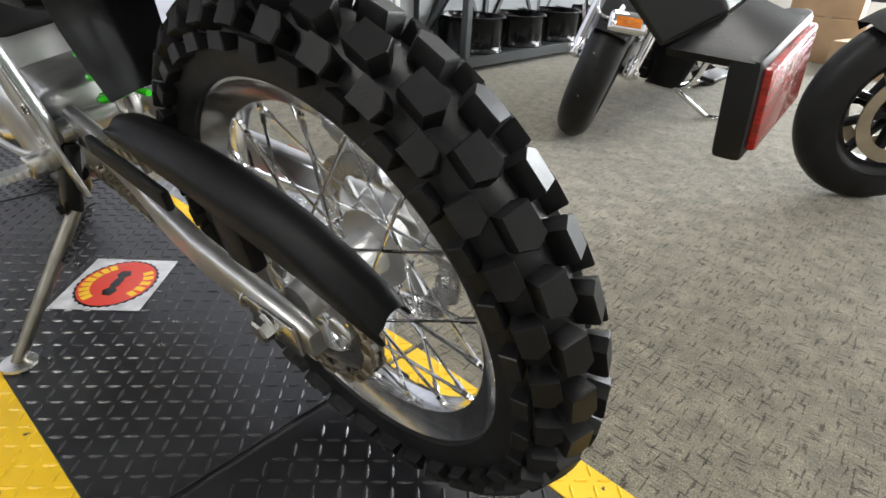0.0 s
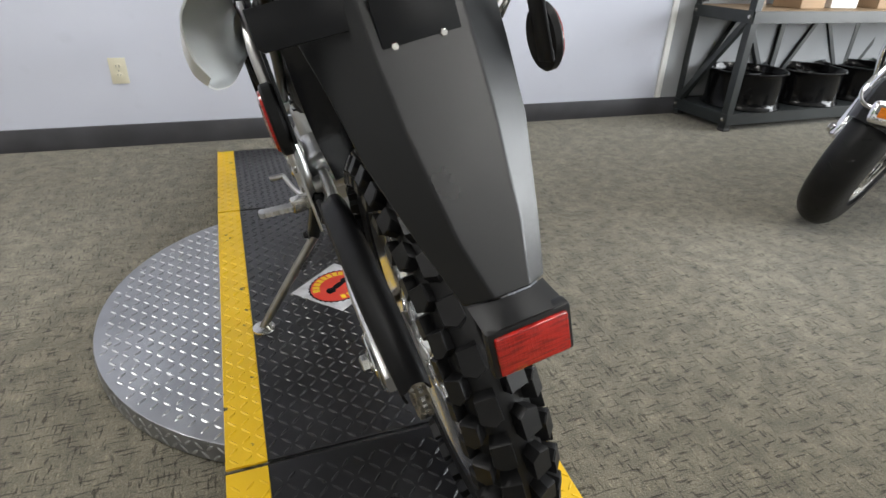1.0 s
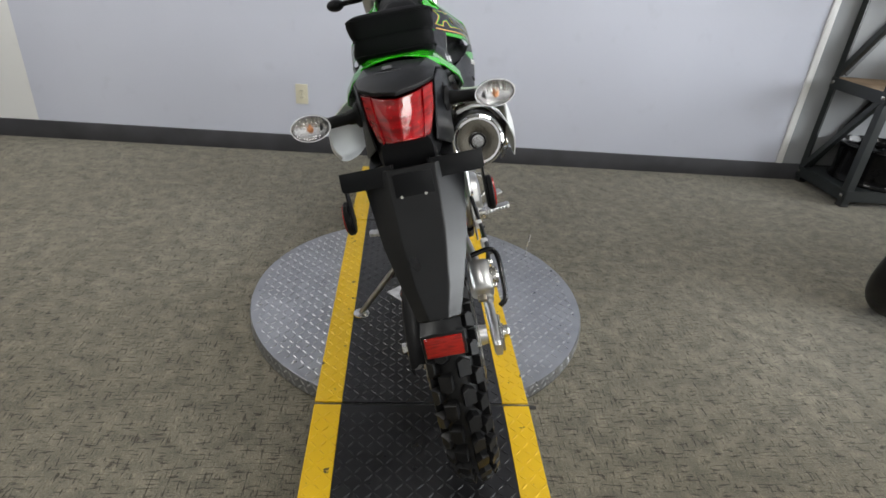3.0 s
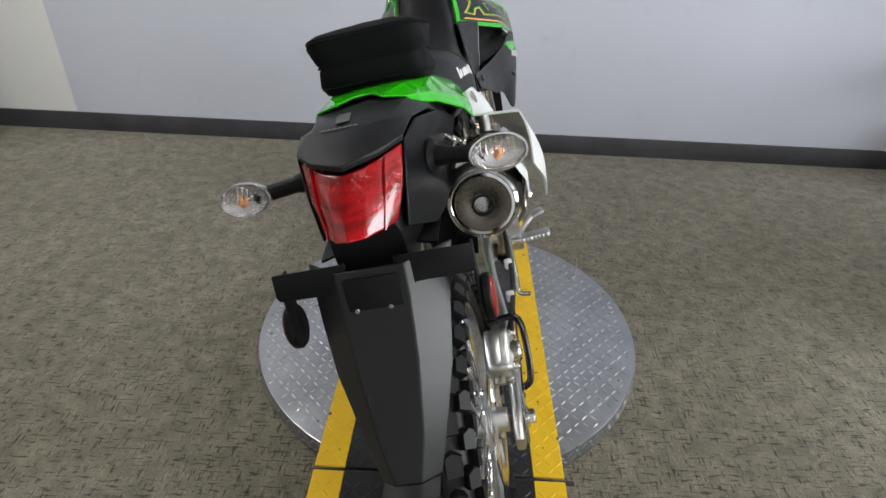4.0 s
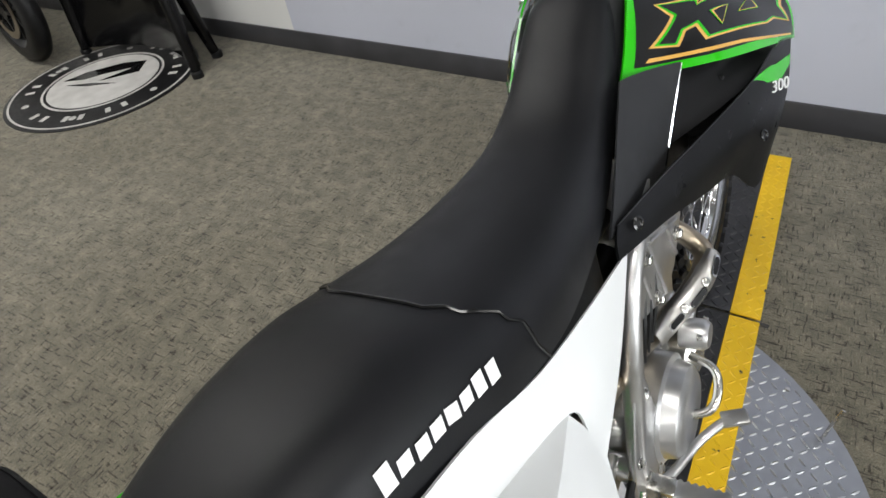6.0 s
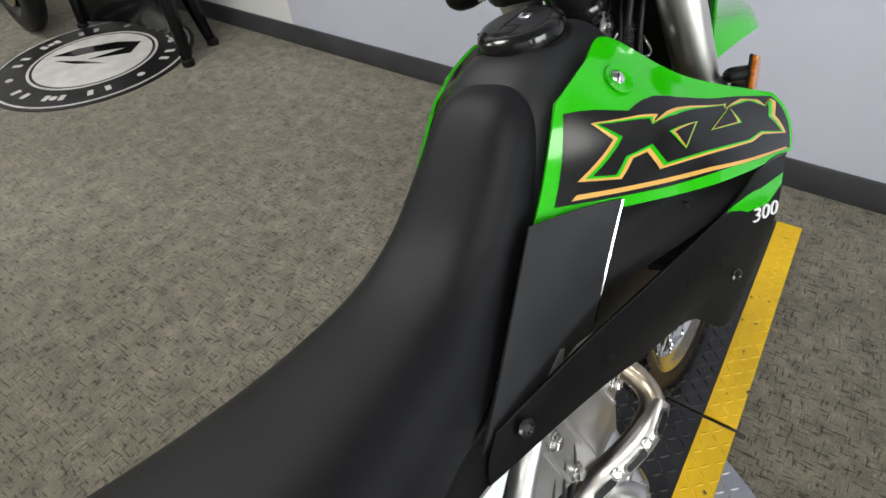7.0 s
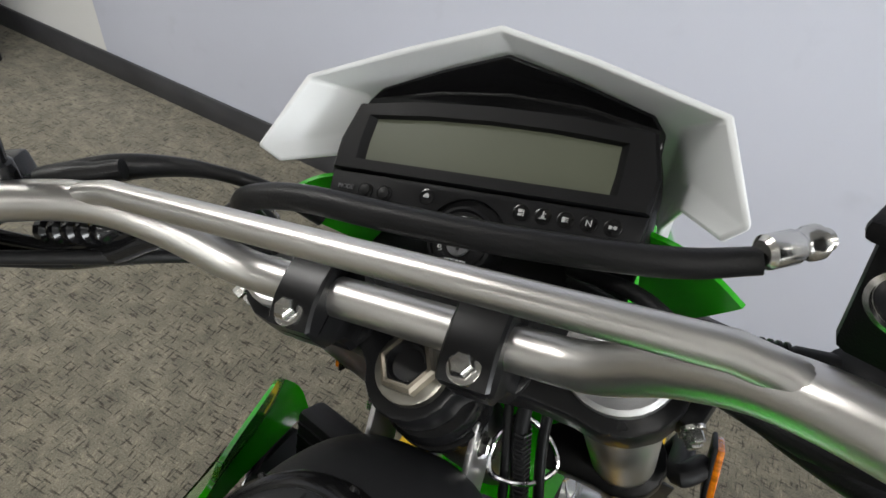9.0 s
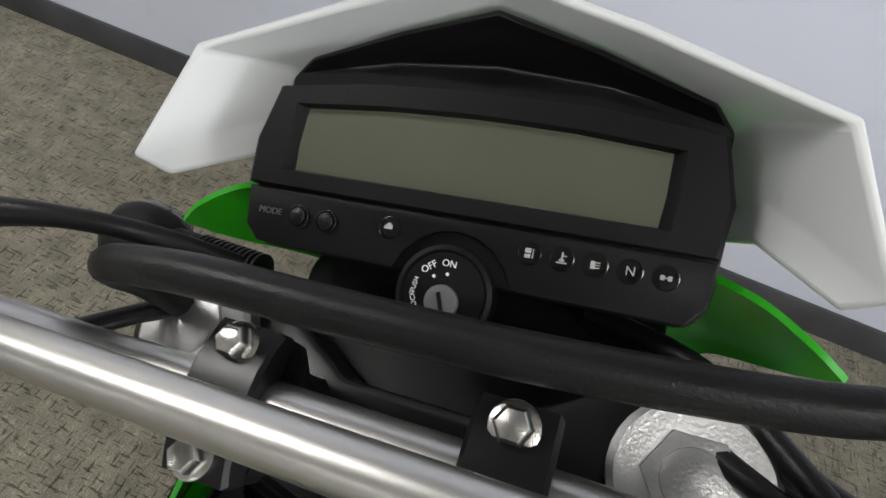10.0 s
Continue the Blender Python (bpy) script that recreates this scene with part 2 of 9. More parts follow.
M_CASTBLACK = grained("cast_black", (0.005, 0.005, 0.0055), 0.14, 500, 0.0002, 0.2, 0, 0.22, 9)
M_BLUEBLACK = grained("deep_black_paint", (0.010, 0.010, 0.012), 0.08, 600, 0.0, 0.2, 0, 0.5, 6, 1.0)
M_CHAIR = grained("black_moulding", (0.004, 0.004, 0.0045), 0.14, 600, 0.0, 0.2, 0, 0.25, 6)
M_PANEL = glow("light_panel", (1.0, 0.98, 0.95), 3.0)
M_ICON = grained("grey_white_print", (0.42, 0.42, 0.42), 0.4, 600, 0.0, 0.04)
M_SHADE = grained("grey_print", (0.10, 0.10, 0.105), 0.45, 500, 0.0, 0.1)


# ---------------------------------------------------------------- mesh helpers
def finish(name, bm, mat, parent=None, label="", angle=38):
    me = bpy.data.meshes.new(name)
    bmesh.ops.remove_doubles(bm, verts=bm.verts, dist=1e-6)
    bmesh.ops.recalc_face_normals(bm, faces=bm.faces)
    for f in bm.faces:
        f.smooth = True
    bm.to_mesh(me)
    bm.free()
    me.set_sharp_from_angle(angle=radians(angle))
    me.materials.append(mat)
    ob = new(name, me)
    if parent:
        ob.parent = parent
    if label:
        ob["label"] = label
    return ob


def part(name, bm, mat, parent, label="", angle=38):
    return finish(name, bm, mat, parent, label, angle)


def thing(name, label, category, m=None, group=""):
    ob = new(name)
    ob.empty_display_size = 0.05
    if m is not None:
        ob.matrix_world = m
    return tagged(ob, label, category, group)


def spline(pts, n=6):
    """Points of a smooth curve through pts."""
    p = [Vector(q) for q in pts]
    if len(p) < 3:
        return p
    p = [2 * p[0] - p[1]] + p + [2 * p[-1] - p[-2]]
    out = []
    for i in range(1, len(p) - 2):
        for k in range(n):
            u = k / n
            a, b, c, d = p[i - 1], p[i], p[i + 1], p[i + 2]
            out.append(0.5 * (2 * b + (c - a) * u + (2 * a - 5 * b + 4 * c - d) * u * u + (3 * b - a - 3 * c + d) * u ** 3))
    out.append(p[-2])
    return out


def skin(bm, rings, caps=True, close=True):
    vs = [[bm.verts.new(p) for p in r] for r in rings]
    n = len(vs[0])
    for a, b in zip(vs, vs[1:]):
        for k in range(n if close else n - 1):
            j = (k + 1) % n
            bm.faces.new((a[k], a[j], b[j], b[k]))
    if caps:
        bm.faces.new(vs[0])
        bm.faces.new(vs[-1])
    return bm


def tube(bm, pts, r, seg=10, n=6, smooth=True, caps=True):
    p = spline(pts, n) if smooth else [Vector(q) for q in pts]
    rs = r if isinstance(r, (list, tuple)) else None
    up = Vector((0, 0, 1))
    rings, side = [], None
    for i, q in enumerate(p):
        d = (p[min(i + 1, len(p) - 1)] - p[max(i - 1, 0)]).normalized()
        if side is None:
            side = d.cross(up if abs(d.z) < 0.9 else Vector((1, 0, 0))).normalized()
        side = (side - d * side.dot(d)).normalized()
        w = d.cross(side)
        if rs:
            f = i / (len(p) - 1) * (len(rs) - 1)
            k = min(int(f), len(rs) - 2)
            rad = rs[k] + (rs[k + 1] - rs[k]) * (f - k)
        else:
            rad = r
        rings.append([q + side * (rad * math.cos(t)) + w * (rad * math.sin(t)) for t in (2 * math.pi * k / seg for k in range(seg))])
    return skin(bm, rings, caps)


def lathe(bm, prof, m=None, seg=32, close=False):
    """Turns (along, radius) about the local z axis of m."""
    m = m or Matrix()
    rings = [[m @ Vector((r * math.cos(t), r * math.sin(t), a)) for t in (2 * math.pi * k / seg for k in range(seg))] for a, r in prof]
    if close:
        rings.append(rings[0])
    skin(bm, rings, caps=not close)
    return bm


def axis(p, d):
    """A frame at p whose z axis points along d."""
    return Matrix.Translation(p) @ Vector(d).to_track_quat('Z', 'Y').to_matrix().to_4x4()


def merge(bm, other):
    me = bpy.data.meshes.new("tmp")
    other.to_mesh(me)
    other.free()
    bm.from_mesh(me)
    bpy.data.meshes.remove(me)
    return bm


def box(bm, size, m=None, bevel=0.0, seg=2, taper=1.0):
    b = bmesh.new()
    bmesh.ops.create_cube(b, size=1.0)
    for v in b.verts:
        k = taper if v.co.z > 0 else 1.0
        v.co = Vector((v.co.x * size[0] * k, v.co.y * size[1] * k, v.co.z * size[2]))
    if bevel:
        bmesh.ops.bevel(b, geom=b.edges[:], offset=bevel, segments=seg, affect='EDGES', profile=0.5)
    if m is not None:
        bmesh.ops.transform(b, matrix=m, verts=b.verts)
    return merge(bm, b)


SIDE = Matrix(((0, 0, 1, 0), (1, 0, 0, 0), (0, 1, 0, 0), (0, 0, 0, 1)))     # local (u, v, w) to (y, z, x)


def plate(bm, outline, thick, m=None, bevel=0.0, holes=()):
    """An extruded outline in the local xy plane of m, thick along z from 0."""
    b = bmesh.new()
    vs = [b.verts.new((u, v, 0)) for u, v in outline]
    f = b.faces.new(vs)
    r = bmesh.ops.extrude_face_region(b, geom=[f])
    for e in r["geom"]:
        if isinstance(e, bmesh.types.BMVert):
            e.co.z += thick
    bmesh.ops.recalc_face_normals(b, faces=b.faces)
    if bevel:
        bmesh.ops.bevel(b, geom=b.edges[:], offset=bevel, segments=2, affect='EDGES', profile=0.5)
    if m is not None:
        bmesh.ops.transform(b, matrix=m, verts=b.verts)
    return merge(bm, b)


def ring_outline(r, n=20, ry=None, a0=0.0):
    ry = ry or r
    return [(r * math.cos(a0 + 2 * math.pi * k / n), ry * math.sin(a0 + 2 * math.pi * k / n)) for k in range(n)]


def bolt(bm, p, d, r=0.006, h=0.006):
    m = axis(p, d)
    lathe(bm, [(0, r * 1.35), (h * 0.2, r * 1.35), (h * 0.25, r * 1.3)], m, 14)
    lathe(bm, [(h * 0.2, r), (h * 0.85, r), (h, r * 0.8)], m, 6)
    return bm


def surface(net):
    """A smooth surface through a small grid of points: (u, v) in 0..1 to a point."""
    rows = [[Vector(q) for q in r] for r in net]

    def line(p, u):
        n = len(p) - 1
        f = min(max(u, 0), 1) * n
        i = min(int(f), n - 1)
        t = f - i
        b, c = p[i], p[i + 1]
        a = p[i - 1] if i else 2 * b - c
        d = p[i + 2] if i + 2 <= n else 2 * c - b
        return 0.5 * (2 * b + (c - a) * t + (2 * a - 5 * b + 4 * c - d) * t * t + (3 * b - a - 3 * c + d) * t ** 3)

    def at(u, v):
        return line([line(r, u) for r in rows], v)

    def normal(u, v):
        e = 0.01
        a = at(min(u + e, 1), v) - at(max(u - e, 0), v)
        b = at(u, min(v + e, 1)) - at(u, max(v - e, 0))
        return a.cross(b).normalized()
    return at, normal


def shell(bm, net, thick, nu=16, nv=12):
    """A panel of that thickness over the grid."""
    at, normal = surface(net)
    top = [[at(i / nu, j / nv) for i in range(nu + 1)] for j in range(nv + 1)]
    low = [[at(i / nu, j / nv) - normal(i / nu, j / nv) * thick for i in range(nu + 1)] for j in range(nv + 1)]
    a = [[bm.verts.new(p) for p in r] for r in top]
    b = [[bm.verts.new(p) for p in r] for r in low]
    for g in (a, b):
        for j in range(nv):
            for i in range(nu):
                bm.faces.new((g[j][i], g[j][i + 1], g[j + 1][i + 1], g[j + 1][i]))
    edge = [(0, i) for i in range(nu)] + [(j, nu) for j in range(nv)] + [(nv, i) for i in range(nu, 0, -1)] + [(j, 0) for j in range(nv, 0, -1)]
    for (j, i), (k, l) in zip(edge, edge[1:] + edge[:1]):
        bm.faces.new((a[j][i], a[k][l], b[k][l], b[j][i]))
    return bm


def decal(bm, net, poly, lift, cells=14, flip=1):
    """A printed shape, given in (u, v) of the grid, lying on the surface."""
    at, normal = surface(net)
    b = bmesh.new()
    b.faces.new([b.verts.new((u, v, 0)) for u, v in poly])
    for k in range(1, cells):
        for co, no in (((k / cells, 0, 0), (1, 0, 0)), ((0, k / cells, 0), (0, 1, 0))):
            bmesh.ops.bisect_plane(b, geom=b.verts[:] + b.edges[:] + b.faces[:], plane_co=co, plane_no=no)
    bmesh.ops.triangulate(b, faces=b.faces)
    for v in b.verts:
        u, w = v.co.x, v.co.y
        v.co = at(u, w) + normal(u, w) * lift * flip
    return merge(bm, b)


def mirrored(net):
    return [[(-x, y, z) for x, y, z in r] for r in net]


def words(name, text, size, m, mat, parent, depth=0.0003):
    """Built-in letters as a thin mesh."""
    cu = bpy.data.curves.new(name, 'FONT')
    cu.body, cu.size, cu.align_x, cu.align_y, cu.extrude = text, size, 'CENTER', 'CENTER', depth
    tmp = bpy.data.objects.new(name, cu)
    me = bpy.data.meshes.new_from_object(tmp)
    bpy.data.objects.remove(tmp)
    me.materials.append(mat)
    ob = new(name, me)
    ob.parent = parent
    ob.matrix_basis = m
    return ob

# ---------------------------------------------------------------- the room
def wall_point(x, off=0.0):
    return Vector((x, WALL_A * x + WALL_B - off, 0))


def wall_run(name, x0, x1, z0, z1, off0, off1, mat, bevel=0.0):
    """A box along the far wall from x0 to x1, between two distances in front of its face."""
    a, b = wall_point(x0), wall_point(x1)
    d = (b - a).normalized()
    n = Vector((d.y, -d.x, 0))
    bm = bmesh.new()
    m = Matrix((d.to_4d(), (-n).to_4d(), Vector((0, 0, 1, 0)), Vector((0, 0, 0, 1)))).transposed()
    m.translation = (a + b) / 2 + n * (off0 + off1) / 2 + Vector((0, 0, (z0 + z1) / 2))
    m[3][3] = 1
    box(bm, ((b - a).length, abs(off1 - off0), z1 - z0), m, bevel)
    ob = finish(name, bm, mat)
    return ob


def slab(name, x0, x1, y0, y1, z0, z1, mat, label=""):
    bm = bmesh.new()
    box(bm, (x1 - x0, y1 - y0, z1 - z0), Matrix.Translation(((x0 + x1) / 2, (y0 + y1) / 2, (z0 + z1) / 2)))
    return tagged(finish(name, bm, mat), label, kind="structure")


slab("floor", ROOM_W - 0.2, ROOM_E + 0.2, ROOM_S - 0.2, 2.2, -0.12, 0.0, M_CARPET, "brown-grey woven carpet with short dark flecks")
PAINT_W, PAINT_E = -2.235, 2.335
for nm, a, b, mt, lb in (("wall_north", PAINT_W, PAINT_E, M_WALL, "smooth lavender-grey painted wall behind the motorcycle"),
                         ("wall_north_west", ROOM_W - 0.15, PAINT_W, M_WHITE_WALL, "white painted wall with dark baseboard"),
                         ("wall_north_east", PAINT_E, ROOM_E + 0.15, M_BACK_WALL, "wall behind the steel rack, greyed to stand for its shade")):
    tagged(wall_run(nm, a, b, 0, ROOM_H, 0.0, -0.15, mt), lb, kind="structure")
tagged(wall_run("baseboard", ROOM_W, ROOM_E, 0.0, 0.106, 0.0, 0.012, M_BASE, 0.002), "dark grey vinyl baseboard along the wall", kind="structure")
tagged(wall_run("trim", 2.336, 2.376, 0.106, 2.6, 0.0, 0.012, M_WHITE_WALL, 0.002), "narrow white upright trim on the wall", kind="structure")
slab("wall_west", ROOM_W - 0.15, ROOM_W, ROOM_S, 1.86, 0, ROOM_H, M_WHITE_WALL, "white painted side wall")
slab("wall_south", ROOM_W, ROOM_E, ROOM_S - 0.15, ROOM_S, 0, ROOM_H, M_WHITE_WALL, "white painted rear wall")
# the east wall with its shop windows
EW = [(-7.0, -5.4, 0, ROOM_H), (0.2, 1.45, 0, ROOM_H), (-5.4, 0.2, 0, 0.42), (-5.4, 0.2, 2.7, ROOM_H)]
bm = bmesh.new()
for y0, y1, z0, z1 in EW:
    box(bm, (0.15, y1 - y0, z1 - z0), Matrix.Translation((ROOM_E + 0.075, (y0 + y1) / 2, (z0 + z1) / 2)))
tagged(finish("wall_east", bm, M_WHITE_WALL), "white wall with tall shop windows", kind="structure")
win = tagged(new("window_1"), "tall shop window with dark metal frame", "window", kind="structure")
for k in range(5):
    bm = bmesh.new()
    box(bm, (0.08, 0.06, 2.28), Matrix.Translation((ROOM_E + 0.06, -5.4 + 0.03 + k * 1.385, 1.56)), 0.004)
    part("mullion", bm, M_RACK, win)
for z in (0.45, 2.67):
    bm = bmesh.new()
    box(bm, (0.08, 5.6, 0.06), Matrix.Translation((ROOM_E + 0.06, -2.6, z)), 0.004)
    part("window_frame", bm, M_RACK, win)
slab("ceiling", ROOM_W - 0.15, ROOM_E + 0.15, ROOM_S - 0.15, 2.2, ROOM_H, ROOM_H + 0.1, M_CEIL, "white ceiling")
for px_, py_, watts in CEILING_LIGHTS:
    t = thing("ceiling_light", "white rectangular ceiling light panel", "ceiling light", Matrix.Translation((px_, py_, ROOM_H)), "ceiling lights")
    bm = bmesh.new()
    for sx, sy, ox, oy in ((1.26, 0.04, 0, 0.31), (1.26, 0.04, 0, -0.31), (0.04, 0.58, 0.61, 0), (0.04, 0.58, -0.61, 0)):
        box(bm, (sx, sy, 0.05), Matrix.Translation((ox, oy, -0.025)))
    part("frame", bm, M_WHITE, t)
    bm = bmesh.new()
    box(bm, (1.18, 0.58, 0.012), Matrix.Translation((0, 0, -0.03)))
    part("diffuser", bm, M_PANEL, t)

# wall outlet
a = wall_point(-0.672)
OUT = pose(a.x, a.y, 0.356, 90, 0, math.degrees(math.atan(WALL_A)))
outlet = thing("wall_outlet", "ivory duplex wall outlet with cover plate", "outlet", OUT)
bm = bmesh.new()
box(bm, (0.072, 0.116, 0.006), Matrix.Translation((0, 0, 0.003)), 0.002)
part("cover_plate", bm, M_OUTLET, outlet)
for s in (-1, 1):
    bm = bmesh.new()
    plate(bm, ring_outline(0.017, 16, 0.014), 0.003, Matrix.Translation((0, s * 0.02, 0.006)), 0.0008)
    sock = part("socket", bm, M_OUTLET, outlet)
    for u in (-1, 1):
        bm = bmesh.new()
        box(bm, (0.0025, 0.008, 0.001), Matrix.Translation((u * 0.006, s * 0.02 + 0.002, 0.0096)))
        part("slot", bm, M_GLOSS, sock)
bm = bmesh.new()
lathe(bm, [(0.006, 0.003), (0.0075, 0.0028), (0.008, 0.001)], None, 10)
part("screw", bm, M_STEEL, outlet)


# ---------------------------------------------------------------- turntable and track
def tread_bars(bm, inside, pitch, length, width, high, x0, x1, y0, y1, m=None, skip=None):
    """Raised lens-shaped bars, turned alternately, wherever inside(x, y) holds."""
    m = m or Matrix()
    verts, faces = [], []
    ny, nx = int((y1 - y0) / pitch) + 1, int((x1 - x0) / pitch) + 1
    for j in range(ny):
        for i in range(nx):
            x, y = x0 + (i + 0.5) * pitch, y0 + (j + 0.5) * pitch
            if not inside(x, y):
                continue
            a = radians(45 if (i + j) % 2 else -45)
            c, s = math.cos(a), math.sin(a)
            k = len(verts)
            for u, v, w in ((-length / 2, 0, 0), (-length / 5, -width / 2, 0), (length / 5, -width / 2, 0), (length / 2, 0, 0),
                            (length / 5, width / 2, 0), (-length / 5, width / 2, 0), (-length / 3.4, 0, high), (length / 3.4, 0, high)):
                verts.append(m @ Vector((x + u * c - v * s, y + u * s + v * c, w)))
            for f in ((0, 1, 6), (1, 2, 7, 6), (2, 3, 7), (3, 4, 7), (4, 5, 6, 7), (5, 0, 6)):
                faces.append([k + q for q in f])
    me = bpy.data.meshes.new("tmp")
    me.from_pydata([v[:] for v in verts], [], faces)
    bm.from_mesh(me)
    bpy.data.meshes.remove(me)
    return bm


def raw(name, bm, mat, parent, kind="", label=""):
    """Links a large joined mesh without merging its pieces."""
    me = bpy.data.meshes.new(name)
    bm.to_mesh(me)
    bm.free()
    me.materials.append(mat)
    ob = new(name, me)
    ob.parent = parent
    return tagged(ob, label, kind=kind)


DISC_R, DISC_H, TRACK_Z = 0.59, 0.056, 0.064
W_OUT, W_IN, Y_GAP, Y_END = 0.297, 0.223, 0.583, 1.419
table = thing("turntable", "round aluminium diamond-plate turntable on the carpet", "turntable")
bm = bmesh.new()
lathe(bm, [(0.004, DISC_R - 0.004), (0.008, DISC_R), (DISC_H - 0.006, DISC_R), (DISC_H - 0.001, DISC_R - 0.002), (DISC_H, DISC_R - 0.005)], None, 96)
part("disc", bm, M_PLATE, table)
bm = tread_bars(bmesh.new(), lambda x, y: x * x + y * y < (DISC_R - 0.018) ** 2 and abs(x) > W_OUT - 0.02, 0.0245, 0.0235, 0.0058, 0.0022, -0.59, 0.59, -0.59, 0.59, Matrix.Translation((0, 0, DISC_H)))
raw("disc_tread", bm, M_BARS, table, "stuff")
bm = bmesh.new()
for j in range(2):
    for k in range(150):
        t = 2 * math.pi * (k + 0.5 * j) / 150
        m = axis((DISC_R * math.cos(t), DISC_R * math.sin(t), 0.018 + j * 0.022), (math.cos(t), math.sin(t), 0)) @ pose(0, 0, 0, 0, 0, 45 if (k + j) % 2 else -45)
        vs = [bm.verts.new(m @ Vector(q)) for q in ((-0.0125, 0, 0), (-0.005, -0.0035, 0), (0.005, -0.0035, 0), (0.0125, 0, 0), (0.005, 0.0035, 0), (-0.005, 0.0035, 0), (-0.007, 0, 0.0018), (0.007, 0, 0.0018))]
        for f in ((0, 1, 6), (1, 2, 7, 6), (2, 3, 7), (3, 4, 7), (4, 5, 6, 7), (5, 0, 6)):
            bm.faces.new([vs[q] for q in f])
raw("rim_tread", bm, M_BARS, table, "stuff")
for k in range(10):
    t = 2 * math.pi * (k + 0.3) / 10
    if abs(math.cos(t) * 0.55) > W_OUT + 0.02:
        bm = bmesh.new()
        lathe(bm, [(0, 0.006), (0.002, 0.006), (0.003, 0.003)], Matrix.Translation((0.555 * math.cos(t), 0.555 * math.sin(t), DISC_H)), 10)
        part("screw", bm, M_STEEL, table)
# locking pin near its edge
bm = bmesh.new()
tube(bm, [(0.462, 0.315, DISC_H), (0.463, 0.318, DISC_H + 0.045), (0.472, 0.332, DISC_H + 0.085)], 0.004, 8)
part("locking_pin", bm, M_STEEL, table)


def track_section(name, label, y0, y1, z0, z1):
    """A black tread deck with yellow borders from (y0, z0) to (y1, z1), its top surface given."""
    length = math.hypot(y1 - y0, z1 - z0)
    m = pose(0, y0, z0, math.degrees(math.atan2(z1 - z0, y1 - y0)), 0, 0)
    t = thing(name, label, "ramp", m, "track sections")
    bm = bmesh.new()
    box(bm, (2 * W_IN, length, 0.006), Matrix.Translation((0, length / 2, -0.003)), 0.0008, 1)
    part("deck", bm, M_MAT, t)
    bm = tread_bars(bmesh.new(), lambda x, y: abs(x) < W_IN - 0.012 and 0.012 < y < length - 0.012, 0.0245, 0.025, 0.0056, 0.0022, -W_IN, W_IN, 0, length)
    raw("deck_tread", bm, M_MAT, t, "stuff")
    for s in (-1, 1):
        bm = bmesh.new()
        xm = s * (W_IN + W_OUT) / 2
        box(bm, (W_OUT - W_IN - 0.001, length, 0.007), Matrix.Translation((xm, length / 2, -0.003)), 0.001, 1)
        border = part("border", bm, M_YELLOW, t, "worn yellow painted edge strip")
        x0 = xm - 0.034
        bm = tread_bars(bmesh.new(), lambda x, y: 0.012 < y < length - 0.012, 0.0245, 0.024, 0.0056, 0.0020, x0, x0 + 0.066, 0, length, Matrix.Translation((0, 0, 0.0005)))
        raw("border_tread", bm, M_YELLOW, border, "stuff")
        bm = bmesh.new()
        box(bm, (0.004, length, 0.05), Matrix.Translation((s * (W_OUT - 0.012), length / 2, -0.031)))
        if name == "ramp":
            part("side_rail", bm, M_JOINT, t)
        else:
            bm.free()
    return t


track_section("track_plate", "black diamond-plate track with yellow borders across the turntable", -Y_GAP + 0.006, Y_GAP - 0.006, TRACK_Z, TRACK_Z)
track_section("ramp", "black diamond-plate ramp with worn yellow borders", -Y_END, -Y_GAP - 0.006, 0.014, TRACK_Z)
track_section("ramp", "black diamond-plate ramp with worn yellow borders", Y_GAP + 0.006, Y_END, TRACK_Z, 0.014)
for s in (-1, 1):
    bm = bmesh.new()
    tube(bm, [(-W_OUT - 0.002, s * Y_GAP, TRACK_Z - 0.012), (W_OUT + 0.022, s * Y_GAP, TRACK_Z - 0.012)], 0.0055, 10, smooth=False)
    tagged(finish("hinge_rod", bm, M_JOINT), "dark steel hinge rod between track sections", "hinge rod", "hinge rods")

# sticker lying on the track
st = thing("floor_sticker", "square clear sticker with a red and yellow round badge", "sticker", pose(0.012, -0.018, TRACK_Z + 0.0022, 0, 0, 43))
bm = bmesh.new()
box(bm, (0.19, 0.17, 0.0006), Matrix.Translation((0, 0, 0.0003)))
part("film", bm, M_FILM, st)
bm = bmesh.new()
n = 64
plate(bm, [((0.090 if k % 2 else 0.086) * math.cos(2 * math.pi * k / n), (0.076 if k % 2 else 0.072) * math.sin(2 * math.pi * k / n)) for k in range(n)], 0.0005, Matrix.Translation((0, 0, 0.0006)))
part("badge_edge", bm, M_PRINT_B, st)
bm = bmesh.new()
plate(bm, ring_outline(0.083, 40, 0.070), 0.0004, Matrix.Translation((0, 0, 0.0011)))
part("badge", bm, M_PRINT_R, st)
bm = bmesh.new()
plate(bm, [(-0.048, -0.008), (-0.03, -0.014), (-0.018, -0.006), (-0.01, -0.009), (0.01, -0.009), (0.018, -0.006), (0.03, -0.014), (0.045, -0.008), (0.045, 0.008), (0.03, 0.014), (0.018, 0.006), (0.01, 0.009), (-0.01, 0.009), (-0.018, 0.006), (-0.03, 0.014), (-0.045, 0.008)], 0.0003, Matrix.Translation((0, 0, 0.0015)))
part("emblem", bm, M_PRINT_B, st)
